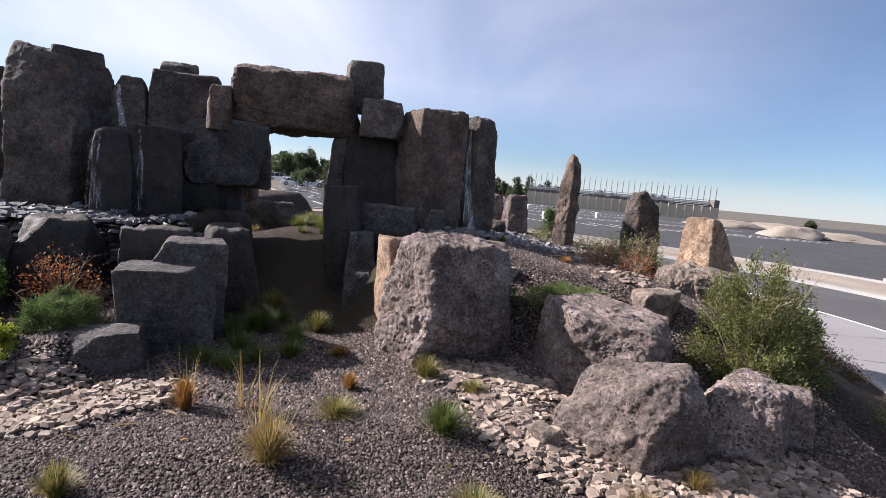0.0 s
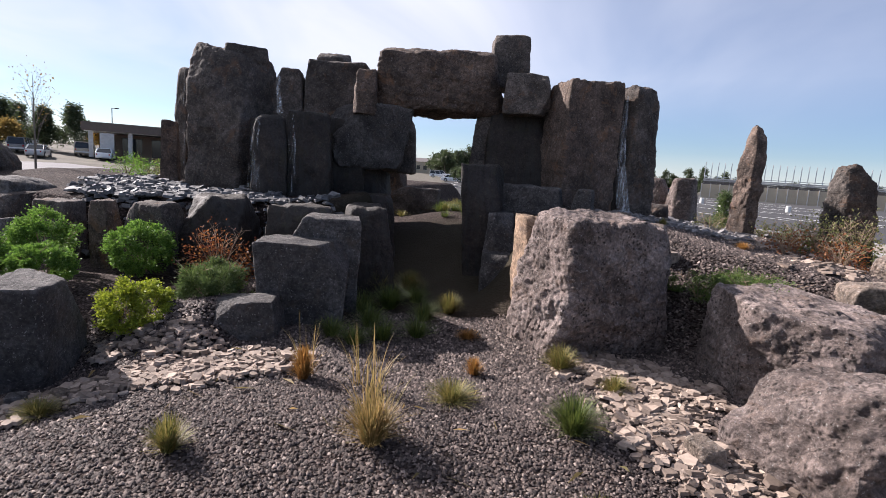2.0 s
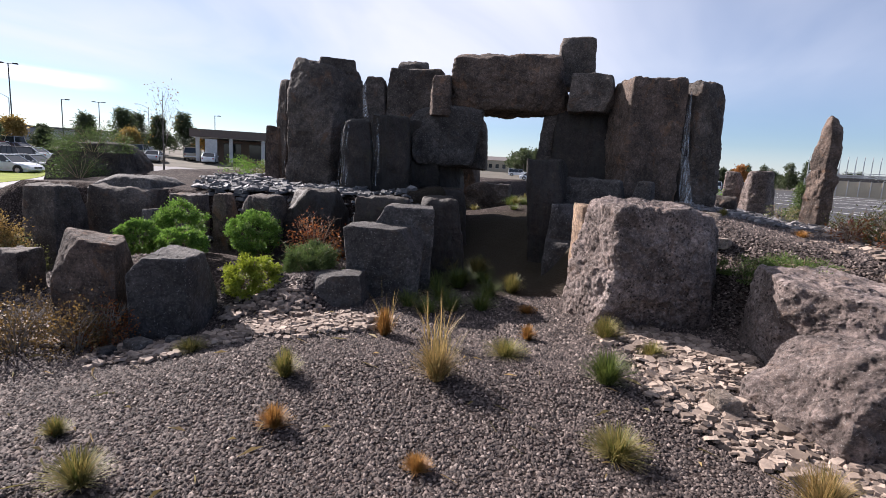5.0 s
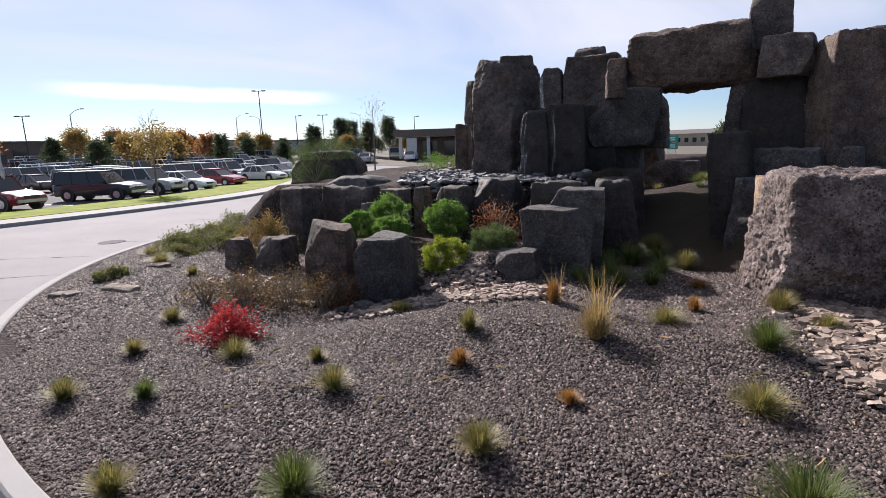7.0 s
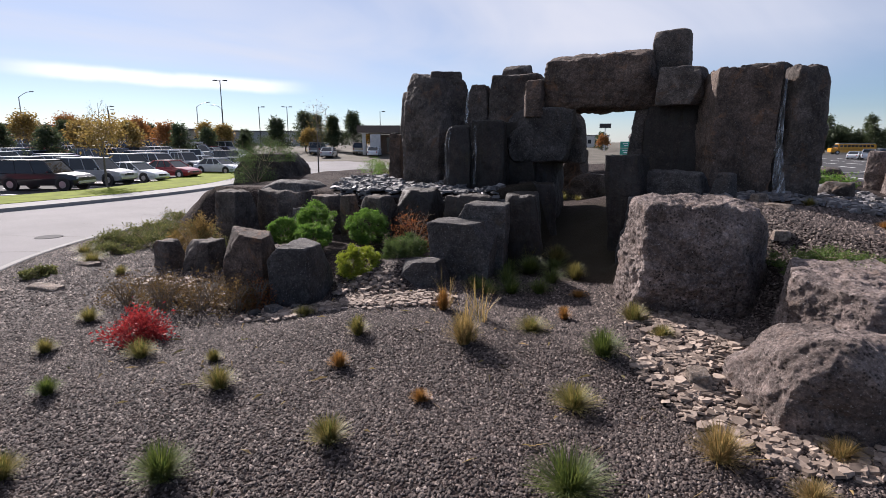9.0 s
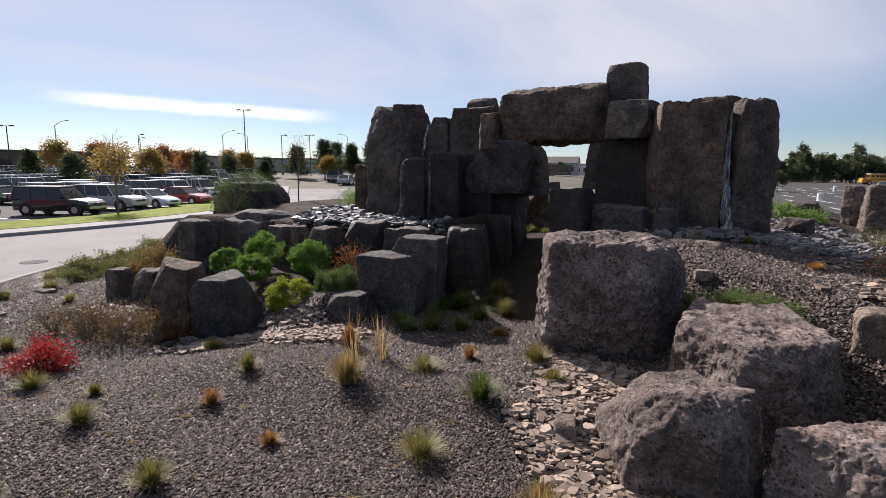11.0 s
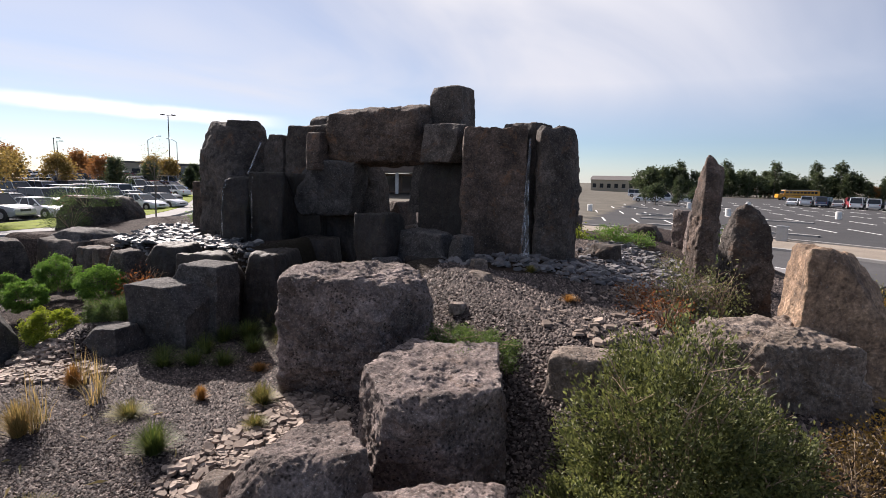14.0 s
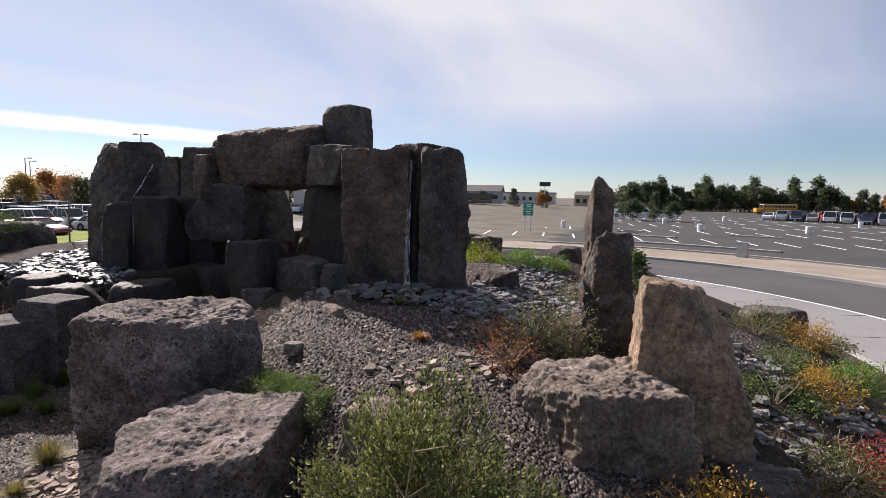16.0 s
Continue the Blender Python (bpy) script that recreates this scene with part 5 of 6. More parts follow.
def build_trees():
    conifer("sapling_pine", "small bushy pine sapling on the mound", 3.7, 14.88, 0.88, 0.55, LEAF_PINE, 1, 1700, 0.09, 0.45, z=bed_z(3.7, 14.88), low=0.06)
    broadleaf("young_birch", "slim nearly leafless birch behind a boulder", -12.78, 10.17, 2.9, LEAF_AUTUMN, 2, 160, 0.06, 0.03, 0.2, z=bed_z(-12.78, 10.17))
    broadleaf("young_tree", "young street tree with yellowing leaves on the verge", -37.0, 11.1, 5.9, LEAF_AUTUMN, 3, 1500, 0.2, 0.08, 0.34, bare=0.34, clump=0.7)
    # beyond the west lot
    spec = [(-71.5, 12.2, 6.2, 2.6), (-61.2, 13.9, 6.0, 3.4), (-67.8, 29.6, 6.6, 3.4), (-76.1, 37.3, 5.6, 3.6), (-74.5, 42.4, 4.6, 2.2), (-87.0, 22.3, 6.5, 3.6), (-96.1, 37.0, 6.0, 4.0), (-84.3, 48.0, 5, 3), (-92.5, 7.6, 7, 4), (-88.0, -2.4, 7, 4)]
    for i, (x, y, h, w) in enumerate(spec):
        conifer("conifer", "dark green conifer beyond the parking lot", x, y, h * 0.66, w * 1.15, LEAF_TREE, 10 + i, 4200, 0.36, 0.35, low=0.02)["group"] = "conifers by the parking lot"
    spec = [(-76.4, 6.3, 4.8), (-66.8, 18.7, 4.6), (-69.9, 24.1, 4.4), (-73.4, 30.3, 4.2), (-80.8, 16.4, 5), (-78.5, 41.1, 4), (-85.1, 31.2, 4.6), (-91.3, 44.4, 4.2), (-79.1, 0.1, 5), (-99.1, 25.8, 5), (-70.6, 51.4, 3.6)]
    for i, (x, y, h) in enumerate(spec):
        broadleaf("autumn_tree", "broad tree in orange and yellow autumn leaf", x, y, h * 1.02, LEAF_ORANGE if i % 3 == 0 else LEAF_AUTUMN, 30 + i, 2200, 0.34, 0.14, 0.6, clump=0.8)["group"] = "autumn trees by the parking lot"
    for i, (x, y, h, w) in enumerate(((-75.8, 54.3, 6.4, 4.6), (-73.3, 58.3, 5.8, 3.6), (-70.8, 60.7, 6.4, 4.4), (-78.8, 50.8, 5.2, 4.4), (-83.1, 61.9, 6, 5))):
        conifer("pine_tree", "dark rounded pine beside the low building", x, y, h, w * 1.2, LEAF_TREE, 50 + i, 5200, 0.45, 0.35, low=0.16)["group"] = "pines by the building"
    broadleaf("autumn_tree", "yellow tree beside the low building", -69.4, 63.4, 3.2, LEAF_GOLD, 60, 900, 0.3, 0.1, 0.6, clump=0.8)
    # trees seen through the arch and beyond the north lot
    protos = [conifer("pine_tree", "ragged dark pine in the far row of trees", -43.1, 185.1, 9.0, 5.5, LEAF_TREE, 70, 1900, 0.75, 0.4, low=0.12),
              conifer("pine_tree", "dense dark conifer in the far row of trees", -27.5, 192.6, 7.5, 5.0, LEAF_TREE, 71, 1900, 0.75, 0.25, low=0.05),
              broadleaf("far_tree", "dark rounded tree in the far row", -17.0, 194.1, 6.5, LEAF_TREE, 72, 1700, 0.7, 0.2, 0.7, clump=0.9),
              broadleaf("far_tree", "rust-coloured autumn tree in the far row", 17.7, 187.5, 6.0, LEAF_ORANGE, 73, 1500, 0.7, 0.2, 0.5, clump=0.8)]
    for p in protos:
        p["group"] = "far row of trees"
    rng = random.Random(12)
    for i in range(110):
        u = i / 109
        x, y = -53 + 136 * u + rng.uniform(-1, 1), 182 + 12 * math.sin(u * 3.0) + rng.uniform(-3, 7)
        pr = protos[3] if i in (49, 50, 78, 91, 99, 100) else protos[rng.choice((0, 1, 1, 2, 2))]
        copy_thing(pr, at_scale(x, y, rng.uniform(0.65, 1.2) * (1.0 if x < 5 else 0.68), rng.uniform(0, 360)))
    for x, y, s in ((-47.0, 175.0, 1.15), (-49.5, 178.1, 1.0), (-42.1, 172.9, 0.95), (-21.1, 93.6, 0.5), (-18.1, 95.5, 0.52), (-15.6, 97.4, 0.44), (-23.6, 96.6, 0.42), (71.0, 96.0, 0.35), (30.4, 185.0, 0.85), (34.4, 182.9, 0.9), (40.3, 181.7, 0.8)):
        copy_thing(protos[2] if int(x) % 2 else protos[0], at_scale(x, y, s, x * 31))
    for i in range(40):
        x, y = -58 - 2.6 * i, 140 + rng.uniform(-18, 20) - i * 0.4
        if rng.random() < 0.3:
            continue
        copy_thing(protos[rng.choice((0, 1, 2, 2, 3))], at_scale(x, y, rng.uniform(0.25, 0.68), rng.uniform(0, 360)))


build_trees()


# ---- loose stone ----
def slab_piece(rng, size):
    """One broken shale flake: an uneven polygon with thickness and a chipped rim."""
    k = rng.integers(5, 8)
    a = (np.arange(k) + rng.uniform(-0.3, 0.3, k)) * 2 * math.pi / k
    r = size * rng.uniform(0.6, 1.1, k)
    e = rng.uniform(0.55, 0.95)
    t = size * rng.uniform(0.14, 0.3)
    top = np.stack([np.cos(a) * r, np.sin(a) * r * e, np.full(k, t)], 1) * np.array((0.86, 0.86, 1))
    top[:, 2] += rng.uniform(-0.2, 0.2, k) * t
    low = np.stack([np.cos(a) * r, np.sin(a) * r * e, np.full(k, -t * 0.6)], 1)
    verts = np.concatenate([top, low])
    faces = [tuple(range(k))] + [(i, i + k, (i + 1) % k + k, (i + 1) % k) for i in range(k)]
    return verts, faces


def shale_patch(name, label, spots, mat, pieces, rest, size, seed, height=None):
    """A drift of flakes over round spots (x, y, radius): the first ones as parts, the rest joined."""
    rng = np.random.default_rng(seed)
    thing = new(name)
    meshes = []
    for i in range(14):
        v, f = slab_piece(rng, 1.0)
        me = bpy.data.meshes.new("flake")
        me.from_pydata(v.tolist(), [], f)
        me.materials.append(mat)
        meshes.append((me, v, f))
    w = np.array([r * r for _, _, r in spots])
    V, F, base = [], [], 0
    for i in range(pieces + rest):
        x0, y0, r = spots[rng.choice(len(spots), p=w / w.sum())]
        a, q = rng.uniform(0, 2 * math.pi), r * math.sqrt(rng.uniform(0, 1)) * rng.uniform(0.8, 1.1)
        x, y = x0 + math.cos(a) * q, y0 + math.sin(a) * q
        z = (height(x, y) if height else bed_z(x, y)) + rng.uniform(0.004, 0.045)
        s = size * rng.choice((0.4, 0.5, 0.65, 0.8, 1.0, 1.3, 1.6))
        m = pose(x, y, z, rng.normal(0, 11), rng.normal(0, 11), rng.uniform(0, 360)) @ Matrix.Diagonal((s, s, s, 1))
        me, v, f = meshes[i % 14]
        if i < pieces:
            o = new("flake", me)
            o.matrix_basis = m
            o.parent = thing
        else:
            M = np.array(m)
            V.append(v @ M[:3, :3].T + M[:3, 3])
            F += [tuple(k + base for k in q) for q in f]
            base += len(v)
    if V:
        o = mesh_object("loose_flakes", np.concatenate(V).tolist(), F, mat)
        o.parent = thing
        tagged(o, kind="stuff")
    return tagged(thing, label, "stones", kind="stuff")


def pebbles(name, label, count, test, size, seed, mat, box_):
    """Countless small sharp stones, as one mesh of little five-sided domes."""
    rng = np.random.default_rng(seed)
    x = rng.uniform(box_[0], box_[1], count)
    y = rng.uniform(box_[2], box_[3], count)
    keep = test(x, y)
    x, y = x[keep], y[keep]
    n = len(x)
    z = np.array([bed_z(a, b) for a, b in zip(x, y)]) + 0.004
    s = size * rng.uniform(0.45, 1.25, n)
    unit = np.array([(1.15 * math.cos(k * 1.2566), math.sin(k * 1.2566), -0.15) for k in range(5)] + [(0, 0, 0.85)])
    v = unit[None] * s[:, None, None] * rng.uniform(0.65, 1.2, (n, 6, 1))
    v += rng.normal(0, 0.2, (n, 6, 3)) * s[:, None, None]
    a = rng.uniform(0, 2 * math.pi, n)
    c, sn = np.cos(a), np.sin(a)
    vx = v[..., 0] * c[:, None] - v[..., 1] * sn[:, None]
    vy = v[..., 0] * sn[:, None] + v[..., 1] * c[:, None]
    v = np.stack([vx + x[:, None], vy + y[:, None], v[..., 2] + z[:, None]], 2).reshape(-1, 3)
    tri = np.array(((0, 1, 5), (1, 2, 5), (2, 3, 5), (3, 4, 5), (4, 0, 5)))
    ob = new(name, bulk_mesh(name, v, (np.arange(n)[:, None, None] * 6 + tri[None]).reshape(-1, 3), mat, True))
    return tagged(ob, label, "gravel", kind="stuff")


def build_scatter():
    def inside(x, y):
        # no stones on the passage floor with its painted shade, nor on the damp column foot
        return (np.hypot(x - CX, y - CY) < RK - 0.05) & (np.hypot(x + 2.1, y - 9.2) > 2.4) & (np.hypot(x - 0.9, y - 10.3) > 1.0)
    # thick where the camera passes near, thinner up the slope
    pebbles("gravel", "crushed grey-brown gravel in front of the stones", 185000, lambda x, y: inside(x, y) & (y < 4.6), 0.0152, 1, PEBBLE, (-7.0, 6.0, -1.2, 4.6))
    pebbles("gravel", "crushed grey-brown gravel round the boulders", 80000, lambda x, y: inside(x, y), 0.021, 2, PEBBLE, (-4.2, 5.6, 4.3, 8.4))
    pebbles("gravel", "crushed grey-brown gravel on the mound", 50000, lambda x, y: inside(x, y), 0.026, 3, PEBBLE, (-0.6, 6.2, 8.0, 14.5))
    pebbles("gravel", "crushed grey-brown gravel beside the kerb", 34000, lambda x, y: inside(x, y), 0.026, 4, PEBBLE, (-15.5, -6.9, -0.6, 5.5))
    buff = "buff shale flakes spread over the gravel"
    shale_patch("shale_drift", buff, [(0.6, 5.7, 0.45), (1.0, 5.75, 0.5), (1.5, 5.5, 0.4), (0.65, 6.05, 0.35), (1.1, 4.95, 0.5), (1.25, 4.45, 0.5), (1.65, 4.1, 0.5), (2.6, 3.85, 0.5), (3.4, 3.9, 0.45), (2.1, 3.8, 0.4), (3.2, 5.7, 0.4), (4.1, 4.2, 0.4)], SHALE, 300, 2700, 0.055, 1)
    shale_patch("shale_drift", buff, [(-3.45, 4.4, 0.42), (-2.7, 4.35, 0.42), (-2.45, 4.6, 0.35), (-4.2, 4.45, 0.3), (-2.9, 4.0, 0.35), (-3.65, 3.6, 0.45), (-4.0, 3.0, 0.4), (-3.3, 3.9, 0.35)], SHALE, 300, 1500, 0.052, 2)
    shale_patch("shale_drift", "buff shale flakes round the upright blocks", [(-7.3, 2.7, 0.5), (-6.5, 2.6, 0.5), (-4.4, 2.85, 0.4), (-5.4, 2.95, 0.4), (-7.9, 2.6, 0.4), (-5.9, 2.7, 0.4)], SHALE, 200, 520, 0.06, 3)
    def pool(x, y):
        return bed_z(x, y) + 0.05
    shale_patch("pool_stones", "wet grey shale lining the upper pool", [(-6.43, 7.62, 0.9), (-5.2, 7.67, 0.8), (-7.71, 7.98, 0.9), (-4.06, 7.83, 0.55), (-5.61, 8.36, 0.7), (-7.34, 7.28, 0.6), (-4.5, 7.32, 0.5), (-8.51, 8.65, 0.8)], WET_SHALE, 290, 1500, 0.085, 4, pool)
    shale_patch("shale_drift", "grey shale at the foot of the columns", [(0.93, 10.31, 0.8), (1.88, 10.83, 0.8), (2.66, 11.35, 0.8), (3.28, 12.36, 0.8), (1.88, 12.17, 0.8), (0.45, 9.63, 0.5), (2.02, 13.18, 0.9), (3.03, 13.82, 0.9), (1.72, 14.21, 0.9)], DARK_SHALE, 280, 900, 0.085, 5)
    shale_patch("shale_drift", "brown shale flakes on the upper gravel", [(3.26, 9.91, 0.7), (4.01, 9.15, 0.6), (3.08, 8.18, 0.5), (3.71, 11.11, 0.5), (3.73, 8.02, 0.4)], SHALE, 80, 140, 0.07, 6)
    shale_patch("shale_drift", "dark broken stone on the slope to the road", [(6.42, 10.72, 0.8), (6.98, 12.56, 0.9), (7.58, 10.11, 0.9), (6.97, 8.65, 0.8), (6.25, 12.82, 0.7), (7.75, 12.62, 0.7)], DARK_SHALE, 120, 420, 0.08, 7)
    # dry stalks blown flat on the gravel
    rng = np.random.default_rng(44)
    n = 150
    x, y, a, L = rng.uniform(-5.5, 3.2, n), rng.uniform(0.2, 4.8, n), rng.uniform(0, 2 * math.pi, n), rng.uniform(0.06, 0.24, n)
    z = np.array([bed_z(p, q) for p, q in zip(x, y)]) + 0.022
    dx, dy = np.cos(a), np.sin(a)
    v = np.stack([np.stack([x - dy * 0.002, y + dx * 0.002, z], 1), np.stack([x + dy * 0.002, y - dx * 0.002, z], 1), np.stack([x + dx * L * 0.6, y + dy * L * 0.6, z + 0.02], 1), np.stack([x + dx * L, y + dy * L, z], 1)], 1)
    v[:, 3, :2] += (np.stack([dy, -dx], 1) * 0.15 * L[:, None])
    f = (np.arange(n)[:, None, None] * 4 + np.array(((0, 1, 2), (1, 3, 2)))[None]).reshape(-1, 3)
    tagged(new("dry_stalks", bulk_mesh("dry_stalks", v.reshape(-1, 3), f, STRAW_BLADE)), "dry straw stalks scattered flat on the gravel", "straw", kind="stuff")
    for i, (x, y, w, d, r) in enumerate(((-8.8, 1.1, 0.75, 0.26, 20), (-9.6, 0.5, 0.42, 0.24, 0), (-10.1, 0.1, 0.35, 0.22, 30), (-10.3, 2.25, 0.42, 0.3, 10), (1.35, 8.75, 0.45, 0.2, -20), (6.7, 9.3, 0.5, 0.14, -30))):
        x, y = in_bed(x, y, 0.5)
        rock("flat_slab", "thin pale flat stone lying on the gravel", "stone", x, y, bed_z(x, y), bed_z(x, y) + 0.07, w, d, r, seed=90 + i, mat=PALE, n=8, sink=0.04, p=14, group="flat slabs")
    for i, (x, y, s) in enumerate(((-4.31, 2.96, 0.2), (-4.11, 3.24, 0.14), (-4.55, 2.77, 0.13), (1.45, 4.36, 0.22), (-3.84, 3.41, 0.12), (1.55, 7.93, 0.18), (0.97, 9.28, 0.2))):
        rock("loose_stone", "small loose grey stone on the shale", "stone", x, y, bed_z(x, y), bed_z(x, y) + s * 0.7, s * 1.3, s, i * 40, seed=100 + i, mat=PALE if i > 2 else SLATE, n=8, sink=0.03, p=8, group="loose stones")


build_scatter()


# ---- falling water ----
def water_material(name, lo, hi, most):
    m, nt, b = material(name)
    co = world_coords(nt)
    mp = nt.nodes.new("ShaderNodeMapping")
    mp.inputs["Scale"].default_value = (26, 26, 1.6)
    nt.links.new(co, mp.inputs["Vector"])
    f = noise_node(nt, mp.outputs[0], 1.0, 5, 0.65)
    b.inputs["Base Color"].default_value = (0.75, 0.8, 0.86, 1)
    b.inputs["Roughness"].default_value = 0.25
    a = ramp(nt, f, [(lo, (0.0, 0.0, 0.0)), (hi, (most, most, most))])
    nt.links.new(a, b.inputs["Alpha"])
    return m


def build_water():
    veil, white = water_material("thin_water", 0.5, 0.74, 0.42), water_material("white_water", 0.4, 0.7, 0.5)

    def fall(label, points, w0, w1, m):
        line = curve_line([(p[0], p[1], p[2]) for p in points], 6)
        verts, faces, k = [], [], 7
        for i, p in enumerate(line):
            t = i / (len(line) - 1)
            w = w0 + (w1 - w0) * t
            for j in range(k):
                u = j / (k - 1) - 0.5
                verts.append((p.x + u * w * 0.8, p.y + u * w * -0.35 - 0.03 * math.cos(u * 3) + 0.012 * math.sin(j * 2.1 + i), p.z))
        for i in range(len(line) - 1):
            for j in range(k - 1):
                q = i * k + j
                faces.append((q, q + 1, q + k + 1, q + k))
        tagged(mesh_object("waterfall", verts, faces, m, True), label, "waterfall")
    fall("thin white waterfall sliding down the stone", [(-5.72, 9.62, 4.2), (-5.55, 9.35, 3.85), (-5.25, 8.95, 3.42)], 0.1, 0.2, white)
    fall("thin veil of water over the wet dark block", [(-4.98, 8.9, 3.42), (-4.95, 8.82, 3.0), (-4.9, 8.78, 2.0)], 0.22, 0.5, veil)
    fall("thin veil of water over the wet dark block", [(-5.42, 8.52, 3.3), (-5.4, 8.4, 2.9), (-5.38, 8.36, 2.0)], 0.2, 0.46, veil)
    fall("white waterfall between the two columns", [(0.9, 10.98, 4.2), (0.9, 10.92, 3.5), (0.93, 10.85, 2.85), (1.0, 10.75, 2.3), (1.06, 10.65, 1.9)], 0.05, 0.34, white)
    fall("glint of water down the tall column's edge", [(-7.5, 9.15, 4.1), (-7.44, 9.05, 3.2), (-7.38, 8.98, 2.1)], 0.06, 0.12, veil)


build_water()


# ---- vehicles ----
def paint(name, colour, rough=0.32):
    m, nt, b = material(name)
    c = mix(nt, 1.0, colour, ramp(nt, noise_node(nt, coords(nt), 2.0, 4), [(0.3, (0.9,) * 3), (0.7, (1.06,) * 3)]), "MULTIPLY")
    nt.links.new(c, b.inputs["Base Color"])
    b.inputs["Roughness"].default_value, b.inputs["Coat Weight"].default_value = rough, 0.5
    return m


PAINTS = {"white": paint("white_paint", (0.72, 0.73, 0.75)), "silver": paint("silver_paint", (0.42, 0.43, 0.45)), "black": paint("black_paint", (0.02, 0.02, 0.025)),
          "red": paint("red_paint", (0.30, 0.022, 0.03)), "blue": paint("blue_paint", (0.05, 0.08, 0.16)), "grey": paint("grey_paint", (0.16, 0.165, 0.175)), "tan": paint("tan_paint", (0.36, 0.32, 0.25))}
GLASS = plain("dark_car_glass", (0.025, 0.03, 0.035), 0.08, var=0.05)
RUBBER = plain("tyre_rubber", (0.02, 0.02, 0.02), 0.8)
RIM = plain("wheel_rim", (0.5, 0.5, 0.52), 0.35, 0.8)
LENS = plain("headlight_lens", (0.75, 0.76, 0.78), 0.15)
TAIL = plain("tail_light_lens", (0.35, 0.01, 0.01), 0.2)
TRIM = plain("dark_trim", (0.03, 0.03, 0.032), 0.5)

# length, width, shoulder height, cabin from/to at the shoulder and at the roof, roof height, wheel radius
SHAPES = {"sedan": (4.7, 1.80, 0.92, -1.75, 1.05, -1.05, 0.30, 1.44, 0.32), "suv": (5.1, 1.96, 1.08, -2.48, 1.15, -2.32, 0.55, 1.84, 0.38), "pickup": (5.7, 1.98, 1.06, -0.75, 1.25, -0.60, 0.70, 1.86, 0.40), "van": (5.2, 1.95, 1.05, -2.5, 1.75, -2.4, 1.0, 1.95, 0.36)}


def hull(bm, stations):
    """Cross-sections (x, z low, z high, half width low, half width high) joined along the length."""
    rings = []
    for x, zl, zh, wl, wh in stations:
        zm = zl + (zh - zl) * 0.55
        wm = max(wl, wh) * 1.0
        pts = ((-wl * 0.94, zl), (-wm, zm), (-wh * 0.985, zh - 0.05), (-wh * 0.9, zh), (wh * 0.9, zh), (wh * 0.985, zh - 0.05), (wm, zm), (wl * 0.94, zl))
        rings.append([bm.verts.new((x, y, z)) for y, z in pts])
    for a, b in zip(rings, rings[1:]):
        for i in range(8):
            bm.faces.new((a[i], a[(i + 1) % 8], b[(i + 1) % 8], b[i]))
    bm.faces.new(rings[0])
    bm.faces.new(rings[-1][::-1])
    bmesh.ops.recalc_face_normals(bm, faces=bm.faces)
    return bm


